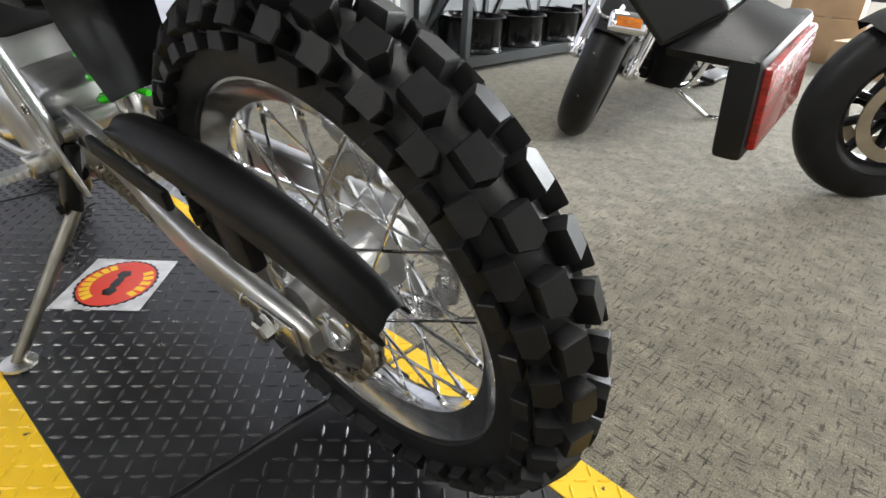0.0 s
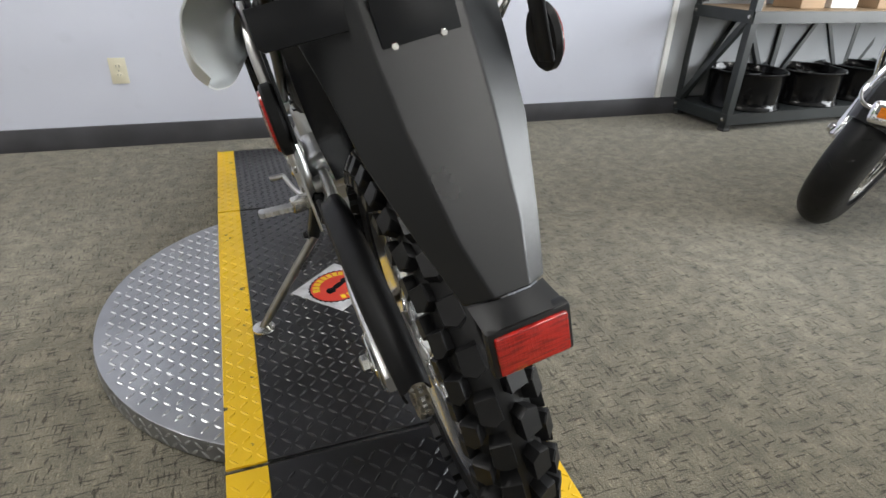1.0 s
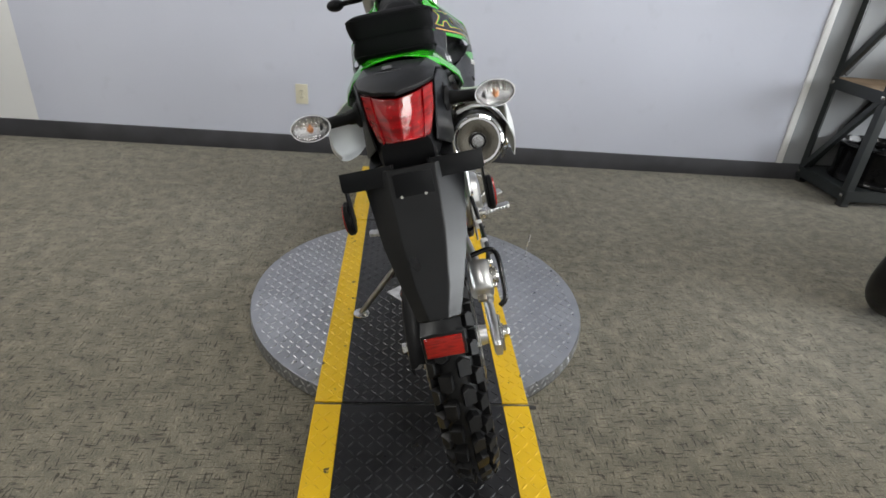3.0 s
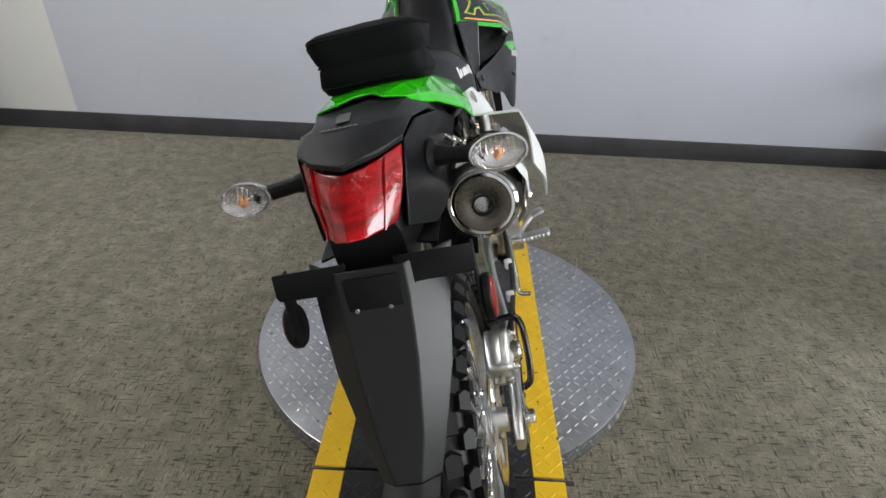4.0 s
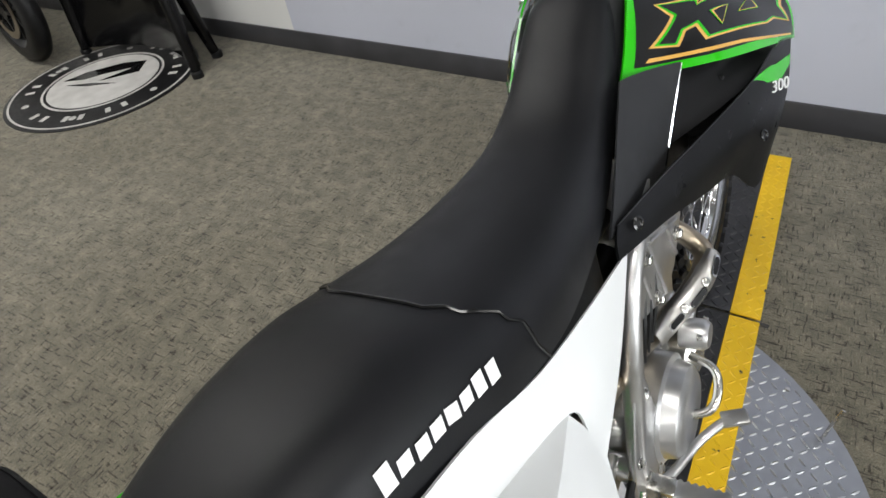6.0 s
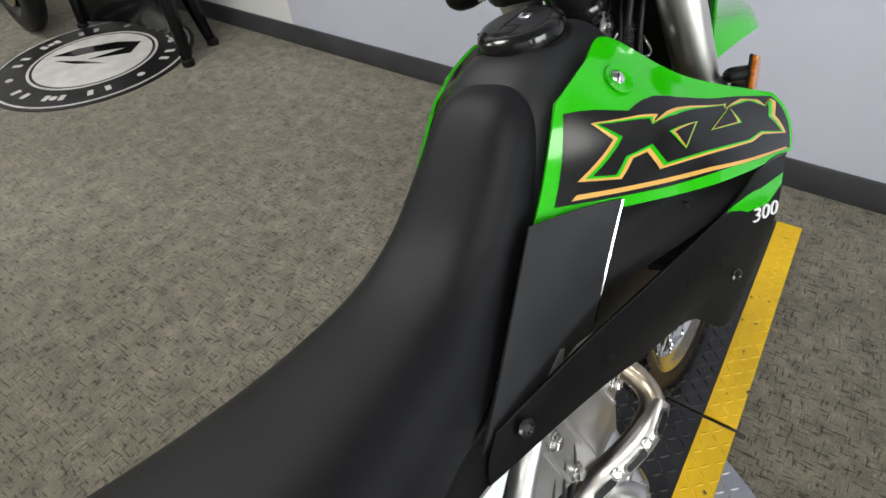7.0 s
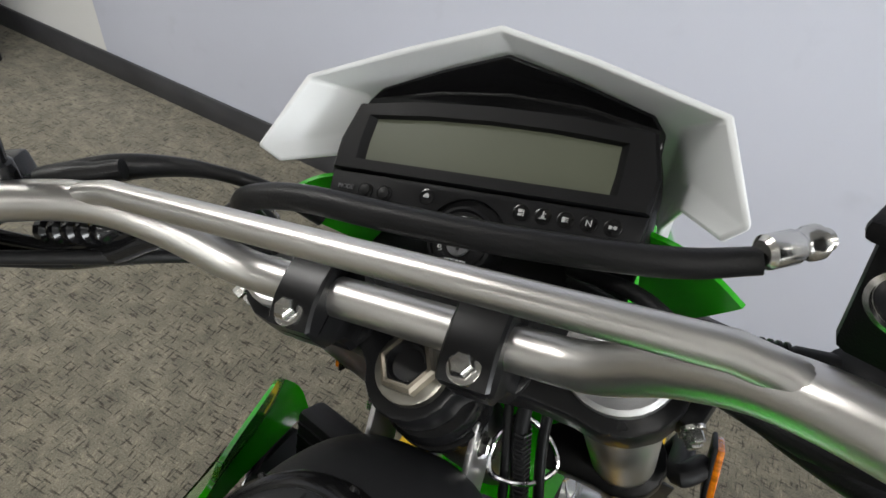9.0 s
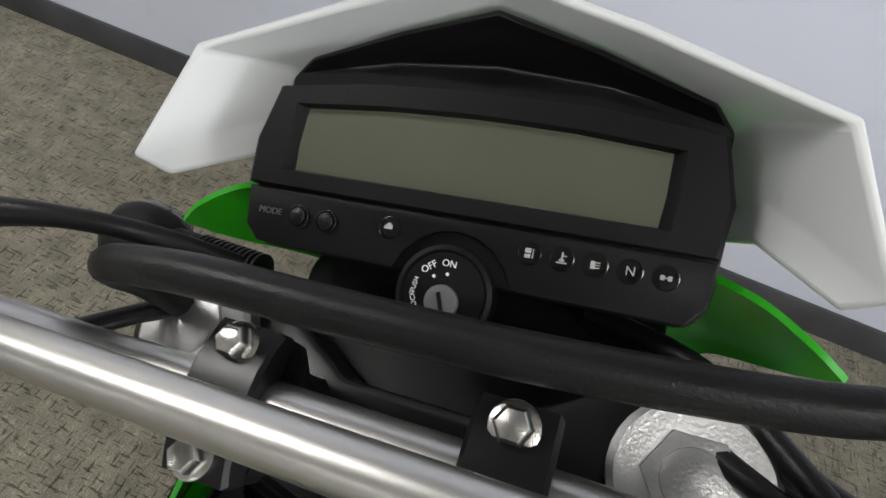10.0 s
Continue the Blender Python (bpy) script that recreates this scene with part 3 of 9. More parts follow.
for a0, a1, n in ((35, 145, 8), (235, 305, 5)):
    for k in range(n):
        a = radians(a0 + (a1 - a0) * k / (n - 1))
        bm = bmesh.new()
        box(bm, (0.013, 0.019, 0.0003), Matrix.Translation((0.067 * math.cos(a), 0.056 * math.sin(a), 0.00165)) @ pose(0, 0, 0, 0, 0, math.degrees(a) - 90))
        part("print_bar", bm, M_PRINT_Y, st)

# ---------------------------------------------------------------- the motorcycle, in its own upright frame: x right, y ahead, z up
BIKE = pose(BIKE_X, 0, BIKE_Z, 0, -LEAN_DEG, 0)
bike = thing("motorcycle", "green, white and black dual-sport motorcycle leaning on its side stand", "motorcycle", BIKE)
REAR, FRONT = Vector((0, -0.705, 0.325)), Vector((0, 0.735, 0.340))
X_AXIS = Vector((1, 0, 0))


def wheel(name, label, centre, r_out, r_rim, width, knobs, pitch):
    """A spoked wheel about the x axis: rim, tyre with tread blocks, hub, spokes."""
    m = Matrix.Translation(centre) @ Matrix.Rotation(radians(90), 4, 'Y')
    rw = 0.030 if width > 0.08 else 0.024
    bm = bmesh.new()
    prof = [(-rw, r_rim + 0.012), (-rw + 0.003, r_rim + 0.013), (-rw + 0.004, r_rim + 0.002), (-rw * 0.55, r_rim - 0.004), (-rw * 0.4, r_rim - 0.016),
            (0, r_rim - 0.020), (rw * 0.4, r_rim - 0.016), (rw * 0.55, r_rim - 0.004), (rw - 0.004, r_rim + 0.002), (rw - 0.003, r_rim + 0.013), (rw, r_rim + 0.012),
            (rw, r_rim + 0.004), (rw * 0.62, r_rim - 0.008), (rw * 0.45, r_rim - 0.0225), (0, r_rim - 0.0265), (-rw * 0.45, r_rim - 0.0225), (-rw * 0.62, r_rim - 0.008), (-rw, r_rim + 0.004)]
    lathe(bm, prof, m, 72, close=True)
    rim = part(name, bm, M_RIM, bike, label)
    # carcass
    hw, r_c = width / 2, r_out - knobs
    bm = bmesh.new()
    prof = []
    for k in range(15):
        t = math.pi * (k / 14)
        prof.append((-math.cos(t) * hw * (1.0 if 2 < k < 12 else 0.93), r_rim + 0.012 + (r_c - r_rim - 0.012) * math.sin(t) ** 0.75))
    prof[0], prof[-1] = (-rw - 0.004, r_rim + 0.008), (rw + 0.004, r_rim + 0.008)
    lathe(bm, prof + [(rw * 0.8, r_rim + 0.006), (-rw * 0.8, r_rim + 0.006)], m, 96, close=True)
    part("tyre", bm, M_RUBBER, rim, "black rubber tyre", 60)

    # tread blocks: angle round the wheel and across the crown
    bm = bmesh.new()

    def on_tyre(th, v, h):
        # v: -1..1 across, h: height above carcass
        a = v * radians(78)
        rr = (r_c - 0.036) + (0.036 + h) * math.cos(a) if width > 0.08 else (r_c - 0.026) + (0.026 + h) * math.cos(a)
        xx = (hw * 0.97 + h * 0.7) * math.sin(a)
        return m @ Vector((rr * math.cos(th), rr * math.sin(th), xx))
    n = int(round(2 * math.pi * r_out / pitch))
    step = 2 * math.pi / n
    shapes = [(0.0, -0.27, [(-0.34, -0.19), (0.24, -0.21), (0.36, 0.02), (0.22, 0.20), (-0.36, 0.19)], 1.0),
              (0.5, 0.27, [(0.34, 0.19), (-0.24, 0.21), (-0.36, -0.02), (-0.22, -0.20), (0.36, -0.19)], 1.0),
              (0.47, -0.66, [(-0.30, -0.19), (0.30, -0.19), (0.36, 0.0), (0.20, 0.17), (-0.26, 0.17)], 1.0),
              (0.97, 0.66, [(0.30, 0.19), (-0.30, 0.19), (-0.36, 0.0), (-0.20, -0.17), (0.26, -0.17)], 1.0),
              (0.03, -0.98, [(-0.33, -0.16), (0.33, -0.16), (0.25, 0.10), (-0.25, 0.10)], 0.75),
              (0.53, 0.98, [(0.33, 0.16), (-0.33, 0.16), (-0.25, -0.10), (0.25, -0.10)], 0.75)]
    for k in range(n):
        for ph, v0, poly, hk in shapes:
            th0 = (k + ph) * step
            rings = []
            for sc, h in ((0.98, -0.006), (0.86, knobs * hk * 0.90), (0.79, knobs * hk)):
                rings.append([on_tyre(th0 + u * sc * step, v0 + v * sc, h) for u, v in poly])
            vs = [[bm.verts.new(p) for p in r] for r in rings]
            c = len(poly)
            for a, b in zip(vs, vs[1:]):
                for i in range(c):
                    bm.faces.new((a[i], a[(i + 1) % c], b[(i + 1) % c], b[i]))
            bm.faces.new(vs[-1])
    part("tread", bm, M_RUBBER, rim, "chunky off-road tread blocks", 30)["kind"] = "stuff"
    # hub
    bm = bmesh.new()
    fl = 0.038 if width > 0.08 else 0.032
    lathe(bm, [(-0.075, 0.012), (-0.075, 0.022), (-fl - 0.004, 0.026), (-fl - 0.003, 0.052), (-fl + 0.003, 0.053), (-fl + 0.006, 0.03), (0, 0.027),
               (fl - 0.006, 0.03), (fl - 0.003, 0.053), (fl + 0.003, 0.052), (fl + 0.004, 0.026), (0.075, 0.022), (0.075, 0.012)], m, 32)
    part("hub", bm, M_ALU, rim)
    # spokes
    bm = bmesh.new()
    lathe(bm, [(0, 0.0019), (0.86, 0.0019), (0.862, 0.0032), (1.0, 0.0032)], None, 7)
    me = None
    for k in range(36):
        side = 1 if k % 2 else -1
        lead = 1 if (k // 2) % 2 else -1
        th = 2 * math.pi * k / 36
        a = m @ Vector((0.049 * math.cos(th + lead * 1.15), 0.049 * math.sin(th + lead * 1.15), side * fl))
        b = m @ Vector(((r_rim - 0.021) * math.cos(th), (r_rim - 0.021) * math.sin(th), side * 0.006))
        if me is None:
            sp = part("spoke", bm, M_CHROME, rim)
            me = sp.data
        else:
            sp = new("spoke", me)
            sp.parent = rim
        sp.matrix_basis = axis(a, b - a) @ Matrix.Diagonal((1, 1, (b - a).length, 1))
    return rim


rear = wheel("rear_wheel", "silver spoked rear wheel with knobbly tyre", REAR, 0.313, 0.222, 0.086, 0.020, 0.056)
front = wheel("front_wheel", "silver spoked front wheel with knobbly tyre", FRONT, 0.340, 0.262, 0.066, 0.012, 0.055)


def brake_disc(parent, centre, x, r):
    bm = bmesh.new()
    n = 60
    out = [((r - 0.006 * (k % 10 in (0, 1))) * math.cos(2 * math.pi * k / n), (r - 0.006 * (k % 10 in (0, 1))) * math.sin(2 * math.pi * k / n)) for k in range(n)]
    inn = [((r - 0.034 + 0.005 * (k % 10 in (4, 5, 6))) * math.cos(2 * math.pi * k / n), (r - 0.034 + 0.005 * (k % 10 in (4, 5, 6))) * math.sin(2 * math.pi * k / n)) for k in range(n)]
    m = Matrix.Translation(centre + X_AXIS * x) @ Matrix.Rotation(radians(90), 4, 'Y')
    rings = [[m @ Vector((u, v, w)) for u, v in o] for o, w in ((out, 0.002), (out, -0.002), (inn, -0.002), (inn, 0.002))]
    skin(bm, rings + rings[:1], caps=False)
    d = part("brake_disc", bm, M_STEEL, parent, "steel brake disc with holes")
    hold = bmesh.new()
    for k in range(24):
        t = 2 * math.pi * k / 24
        rr = r - 0.012 - 0.009 * (k % 3) * 0.8
        plate(hold, ring_outline(0.0036, 8), 0.0046, m @ Matrix.Translation((rr * math.cos(t), rr * math.sin(t), -0.0023)))
    hole = part("drilled_hole", hold, M_PLATE, parent)
    hole["kind"] = "stuff"
    for k in range(6):
        t = 2 * math.pi * k / 6 + 0.3
        bm = bmesh.new()
        box(bm, (0.05, 0.016, 0.004), m @ Matrix.Translation(((r - 0.055) * math.cos(t), (r - 0.055) * math.sin(t), 0)) @ pose(0, 0, 0, 0, 0, math.degrees(t) + 20))
        part("disc_arm", bm, M_ALU, parent)


brake_disc(rear, REAR, 0.055, 0.115)
brake_disc(front, FRONT, -0.055, 0.125)

# sprocket and chain on the left
bm = bmesh.new()
n = 42
m = Matrix.Translation(REAR + X_AXIS * -0.062) @ Matrix.Rotation(radians(90), 4, 'Y')
teeth = []
for k in range(n):
    for u, r in ((0.0, 0.099), (0.3, 0.105), (0.5, 0.106), (0.7, 0.105)):
        t = 2 * math.pi * (k + u) / n
        teeth.append((r * math.cos(t), r * math.sin(t)))
inner = [(0.070 * math.cos(2 * math.pi * k / len(teeth)), 0.070 * math.sin(2 * math.pi * k / len(teeth))) for k in range(len(teeth))]
rings = [[m @ Vector((u, v, w)) for u, v in o] for o, w in ((teeth, 0.003), (teeth, -0.003), (inner, -0.003), (inner, 0.003))]
skin(bm, rings + rings[:1], caps=False)
spr = part("sprocket", bm, M_STEEL, rear, "steel rear sprocket")
bm = bmesh.new()
for k in range(6):
    t = 2 * math.pi * k / 6
    box(bm, (0.04, 0.022, 0.006), m @ Matrix.Translation((0.056 * math.cos(t), 0.056 * math.sin(t), 0)) @ pose(0, 0, 0, 0, 0, math.degrees(t)), 0.002)
    bolt(bm, m @ Vector((0.062 * math.cos(t), 0.062 * math.sin(t), -0.003)), (-1, 0, 0), 0.006, 0.008)
part("sprocket_carrier", bm, M_ALU, rear)
bm = bmesh.new()
F_SPR = Vector((-0.062, -0.09, 0.345))
path = []
for k in range(13):
    t = math.pi * (k / 12) + math.pi / 2
    path.append(Vector((-0.062, REAR.y + 0.1025 * math.cos(t), REAR.z + 0.1025 * math.sin(t))))
for k in range(9):
    t = math.pi * (k / 8) - math.pi / 2
    path.append(Vector((-0.062, F_SPR.y + 0.036 * math.cos(t), F_SPR.z + 0.036 * math.sin(t))))
path.append(path[0])
dense = []
for a, b in zip(path, path[1:]):
    q = max(1, int((b - a).length / 0.004))
    dense += [a.lerp(b, i / q) for i in range(q)]
lens_, keep = 0.0, [dense[0]]
for a, b in zip(dense, dense[1:]):
    lens_ += (b - a).length
    if lens_ >= 0.0155:
        keep.append(b)
        lens_ = 0.0
for k, (a, b) in enumerate(zip(keep, keep[1:] + keep[:1])):
    d = (b - a)
    if d.length > 0.03:
        continue
    w = 0.0085 if k % 2 else 0.006
    for s in (-1, 1):
        mm = Matrix.Translation((a + b) / 2 + X_AXIS * s * w) @ d.to_track_quat('Y', 'X').to_matrix().to_4x4()
        q = d.normalized()
        z = X_AXIS.cross(q)
        mm = Matrix((X_AXIS.to_4d(), q.to_4d(), z.to_4d(), Vector((0, 0, 0, 1)))).transposed()
        mm.translation = (a + b) / 2 + X_AXIS * s * w
        mm[3][3] = 1
        box(bm, (0.002, 0.021, 0.013), mm, 0.003, 1)
    tube(bm, [a - X_AXIS * 0.009, a + X_AXIS * 0.009], 0.0042, 6, smooth=False)
part("chain", bm, M_CHAIN, bike, "oily steel drive chain")["kind"] = "stuff"

# swingarm
PIVOT = Vector((0, -0.135, 0.385))
for s in (-1, 1):
    bm = bmesh.new()
    rings = []
    for q, hgt, wid in ((PIVOT + Vector((s * 0.060, 0, 0)), 0.032, 0.012), (Vector((s * 0.060, -0.22, 0.374)), 0.031, 0.012), (Vector((s * 0.068, -0.32, 0.358)), 0.030, 0.012), (Vector((s * 0.084, -0.44, 0.344)), 0.028, 0.012), (Vector((s * 0.093, -0.55, 0.335)), 0.027, 0.012), (Vector((s * 0.094, -0.68, 0.323)), 0.025, 0.011), (Vector((s * 0.094, -0.745, 0.318)), 0.021, 0.010), (Vector((s * 0.094, -0.760, 0.317)), 0.014, 0.008)):
        rings.append([q + Vector((wid * math.copysign(abs(math.cos(t)) ** 0.38, math.cos(t)), 0, hgt * math.copysign(abs(math.sin(t)) ** 0.38, math.sin(t)))) for t in (2 * math.pi * k / 20 for k in range(20))])
    skin(bm, rings)
    arm = part("swingarm", bm, M_ALU, bike, "brushed aluminium swingarm")
    bm = bmesh.new()
    box(bm, (0.006, 0.085, 0.042), Matrix.Translation((s * 0.107, -0.705, 0.321)), 0.003)
    part("axle_plate", bm, M_STEEL, arm)
    bm = bmesh.new()
    bolt(bm, REAR + Vector((s * 0.110, 0, 0)), (s, 0, 0), 0.014, 0.016)
    part("axle_nut", bm, M_STEEL, arm)
    bm = bmesh.new()
    tube(bm, [(s * 0.100, -0.62, 0.332), (s * 0.104, -0.668, 0.327)], 0.0042, 8, smooth=False)
    bolt(bm, (s * 0.1035, -0.655, 0.328), (0, 1, 0), 0.0075, 0.008)
    part("chain_adjuster", bm, M_STEEL, arm)
bm = bmesh.new()
box(bm, (0.12, 0.06, 0.05), Matrix.Translation((0, -0.28, 0.364)), 0.012)
part("swingarm_bridge", bm, M_ALU, bike)
bm = bmesh.new()
tube(bm, [(-0.09, -0.135, 0.385), (0.09, -0.135, 0.385)], 0.02, 14, smooth=False)
part("pivot_tube", bm, M_ALU, bike)

# chain guard on the left
net = []
for y, zt, dn, xo in ((-0.405, 0.470, 0.020, -0.094), (-0.46, 0.482, 0.030, -0.098), (-0.56, 0.483, 0.040, -0.100), (-0.66, 0.477, 0.045, -0.101), (-0.74, 0.464, 0.046, -0.100), (-0.80, 0.444, 0.044, -0.097), (-0.845, 0.420, 0.038, -0.094), (-0.864, 0.402, 0.026, -0.092)):
    net.append([(-0.052, y, zt - 0.016), (-0.060, y, zt - 0.002), (-0.075, y, zt), (xo + 0.008, y, zt - 0.008), (xo, y, zt - 0.45 * dn), (xo + 0.003, y, zt - dn)])
bm = shell(bmesh.new(), net, 0.0035, 22, 30)
guard = part("chain_guard", bm, M_BLACK, bike, "matt black moulded chain guard", 50)
bm = bmesh.new()
box(bm, (0.02, 0.05, 0.06), Matrix.Translation((-0.088, -0.66, 0.40)), 0.006)
part("guard_bracket", bm, M_BLACK, guard)
bm = bmesh.new()
box(bm, (0.012, 0.20, 0.03), Matrix.Translation((-0.094, -0.42, 0.41)) @ pose(0, 0, 0, 6, 0, 0), 0.005)
part("guard_bracket", bm, M_BLACK, guard)

# side stand, pegs, levers
stand = Vector((-0.322, -0.165, 0.090))
bm = bmesh.new()
top = Vector((-0.130, -0.150, 0.270))
tube(bm, [top, top.lerp(stand, 0.5), stand], [0.0105, 0.0105, 0.0095], 12)
leg = part("side_stand", bm, M_STAND, bike, "silver steel side stand, folded down")
bm = bmesh.new()
lathe(bm, [(0, 0.026), (0.004, 0.028), (0.008, 0.027), (0.012, 0.012)], axis(stand - Vector((0, 0, 0.008)), (-math.sin(radians(LEAN_DEG)) * -1, 0, 1)), 20)
part("foot", bm, M_STEEL, leg)
bm = bmesh.new()
box(bm, (0.026, 0.038, 0.115), Matrix.Translation(top + Vector((0.022, 0.012, 0.048))) @ pose(0, 0, 0, 0, 24, 0), 0.006)
bolt(bm, top + Vector((-0.012, 0, 0.012)), (-1, 0, 0), 0.009, 0.01)
part("stand_bracket", bm, M_FRAME, leg)
bm = bmesh.new()
p0, p1 = top + Vector((0.022, -0.022, 0.005)), top.lerp(stand, 0.36) + Vector((0.012, -0.012, 0))
coil = [p0.lerp(p1, k / 80) + Vector((0.006 * math.cos(k * 0.8), 0.006 * math.sin(k * 0.8), 0)) for k in range(81)]
tube(bm, coil, 0.0016, 5, smooth=False)
part("spring", bm, M_FRAME, leg)
for s in (-1, 1):
    bm = bmesh.new()
    a, b = Vector((s * 0.12, -0.135, 0.355)), Vector((s * 0.245, -0.14, 0.372))
    d = (b - a).normalized()
    outline = []
    nt_ = 7
    for k in range(nt_):
        outline += [(0.03 + k * 0.0105, 0.013), (0.0352 + k * 0.0105, 0.018)]
    outline += [(0.106, 0.012), (0.108, 0.0), (0.106, -0.012)]
    for k in reversed(range(nt_)):
        outline += [(0.0352 + k * 0.0105, -0.018), (0.03 + k * 0.0105, -0.013)]
    mm = Matrix((d.to_4d(), Vector((0, 1, 0, 0)), d.cross(Vector((0, 1, 0))).to_4d(), Vector((0, 0, 0, 1)))).transposed()
    mm.translation = a
    mm[3][3] = 1
    plate(bm, outline, 0.012, mm, 0.002)
    peg = part("foot_peg", bm, M_ALU, bike, "toothed metal foot peg")
    bm = bmesh.new()
    box(bm, (0.05, 0.03, 0.035), Matrix.Translation(a + Vector((s * 0.008, 0, 0))), 0.006)
    tube(bm, [a + Vector((s * 0.02, -0.02, 0)), a + Vector((s * 0.02, 0.02, 0))], 0.007, 8, smooth=False)
    part("peg_mount", bm, M_STEEL, peg)
bm = bmesh.new()
tube(bm, [(-0.115, -0.07, 0.335), (-0.135, -0.02, 0.345), (-0.150, 0.045, 0.362)], 0.006, 8)
tube(bm, [(-0.150, 0.045, 0.362), (-0.185, 0.047, 0.366)], 0.0075, 10, smooth=False)
part("shift_lever", bm, M_ALU, bike, "polished gear lever")
bm = bmesh.new()
tube(bm, [(0.118, -0.135, 0.345), (0.135, -0.09, 0.335), (0.158, -0.03, 0.335), (0.185, 0.005, 0.346), (0.196, 0.014, 0.350)], 0.0075, 10)
box(bm, (0.040, 0.026, 0.010), Matrix.Translation((0.202, 0.016, 0.352)) @ pose(0, 0, 0, 8, -6, 24), 0.003)
part("brake_pedal", bm, M_ALU, bike, "silver rear brake pedal")
bm = bmesh.new()
tube(bm, [(0.118, -0.17, 0.40), (0.122, -0.26, 0.35), (0.124, -0.30, 0.315), (0.150, -0.31, 0.31)], 0.006, 8)
part("pedal_rod", bm, M_STEEL, bike)

# rear brake caliper with its wire guard
CALM = Matrix.Translation((0.082, -0.672, 0.456)) @ pose(0, 0, 0, 26, 0, 0)
bm = bmesh.new()
box(bm, (0.052, 0.082, 0.052), CALM, 0.012, 3)
box(bm, (0.030, 0.060, 0.060), CALM @ Matrix.Translation((-0.008, 0, -0.002)), 0.008, 2)
box(bm, (0.016, 0.10, 0.026), CALM @ Matrix.Translation((0.014, 0.006, -0.028)), 0.005, 2)
cal = part("brake_caliper", bm, M_ALU, bike, "silver rear brake caliper")
bm = bmesh.new()
lathe(bm, [(0.020, 0.021), (0.036, 0.0205), (0.040, 0.017), (0.040, 0.011), (0.037, 0.010), (0.037, 0.0005)], CALM @ axis((0, 0.002, 0.002), (1, 0, 0)), 22)
part("piston_cap", bm, M_STEEL, cal)
bm = bmesh.new()
box(bm, (0.020, 0.030, 0.012), CALM @ Matrix.Translation((-0.004, -0.040, -0.006)), 0.003, 2)
part("brake_pad", bm, M_CHAIN, cal, "copper-brown brake pad")
for dy in (-0.030, 0.032):
    bm = bmesh.new()
    bolt(bm, CALM @ Vector((0.024, dy, 0.014)), CALM.to_3x3() @ X_AXIS, 0.006, 0.010)
    part("caliper_bolt", bm, M_STEEL, cal)
bm = bmesh.new()
tube(bm, [CALM @ Vector(p) for p in ((-0.012, 0.052, 0.022), (0.030, 0.058, 0.026), (0.046, 0.046, 0.020), (0.050, 0.010, 0.000), (0.048, -0.040, -0.030), (0.034, -0.052, -0.044))], 0.0062, 10)
part("caliper_guard", bm, M_GLOSS, cal, "black wire caliper guard")
bm = bmesh.new()
tube(bm, [(0.10, -0.665, 0.475), (0.112, -0.60, 0.478), (0.118, -0.45, 0.44), (0.116, -0.30, 0.425), (0.11, -0.18, 0.44)], 0.0055, 8)
hose = part("brake_hose", bm, M_RUBBER, cal)
for y, z in ((-0.50, 0.452), (-0.34, 0.426)):
    bm = bmesh.new()
    box(bm, (0.018, 0.014, 0.024), Matrix.Translation((0.112, y, z)), 0.004)
    part("hose_clip", bm, M_PRINT_W, cal)
bm = bmesh.new()
box(bm, (0.0012, 0.085, 0.018), Matrix.Translation((0.1062, -0.50, 0.347)) @ pose(0, 0, 0, 6, 0, 0))
part("warning_label", bm, M_BULB, bike, "orange printed label on the swingarm")

# ---------------------------------------------------------------- tail of the motorcycle
def facets(bm, net, thick, closed=False):
    """Flat-faced panel over a grid, made solid."""
    b = bmesh.new()
    vs = [[b.verts.new(q) for q in r] for r in net]
    for j in range(len(vs) - 1):
        for i in range(len(vs[0]) - 1):
            b.faces.new((vs[j][i], vs[j][i + 1], vs[j + 1][i + 1], vs[j + 1][i]))
    bmesh.ops.recalc_face_normals(b, faces=b.faces)
    bmesh.ops.solidify(b, geom=b.faces[:], thickness=thick)
    return merge(bm, b)


def soften(ob, width=0.002, segments=2, angle=25):
    md = ob.modifiers.new("edge", 'BEVEL')
    md.width, md.segments, md.limit_method, md.angle_limit = width, segments, 'ANGLE', radians(angle)
    md.harden_normals = False
    return ob


def both(row):
    """A row given from the right edge to the middle, completed to the left."""
    return [(x, y, z) for x, y, z in row] + [(-x, y, z) for x, y, z in reversed(row) if abs(x) > 1e-6]


# rear fender
net = [both([(0.085, -0.900, 0.838), (0.038, -0.952, 0.850)]),
       both([(0.075, -0.944, 0.788), (0.037, -0.968, 0.812)]),
       both([(0.067, -0.978, 0.735), (0.034, -0.996, 0.757)]),
       both([(0.047, -1.020, 0.668), (0.025, -1.036, 0.683)]),
       both([(0.0345, -1.043, 0.632), (0.0145, -1.061, 0.642)])]
bm = facets(bmesh.new(), net, 0.0035)
fender = soften(part("rear_fender", bm, M_SHEEN, bike, "black moulded rear fender"), 0.0025, 3)
bm = bmesh.new()
facets(bm, [both([(0.032, -1.044, 0.631), (0.0140, -1.061, 0.641)]), both([(0.0325, -1.079, 0.630), (0.018, -1.081, 0.632)])], 0.004)
box(bm, (0.067, 0.013, 0.045), Matrix.Translation((0.001, -1.0755, 0.609)), 0.003)
lipp = part("reflector_base", bm, M_FENDER, fender)
bm = bmesh.new()
box(bm, (0.058, 0.006, 0.036), Matrix.Translation((0.001, -1.0825, 0.609)), 0.0018)
part("rear_reflector", bm, M_REDREF, fender, "rectangular red rear reflector")
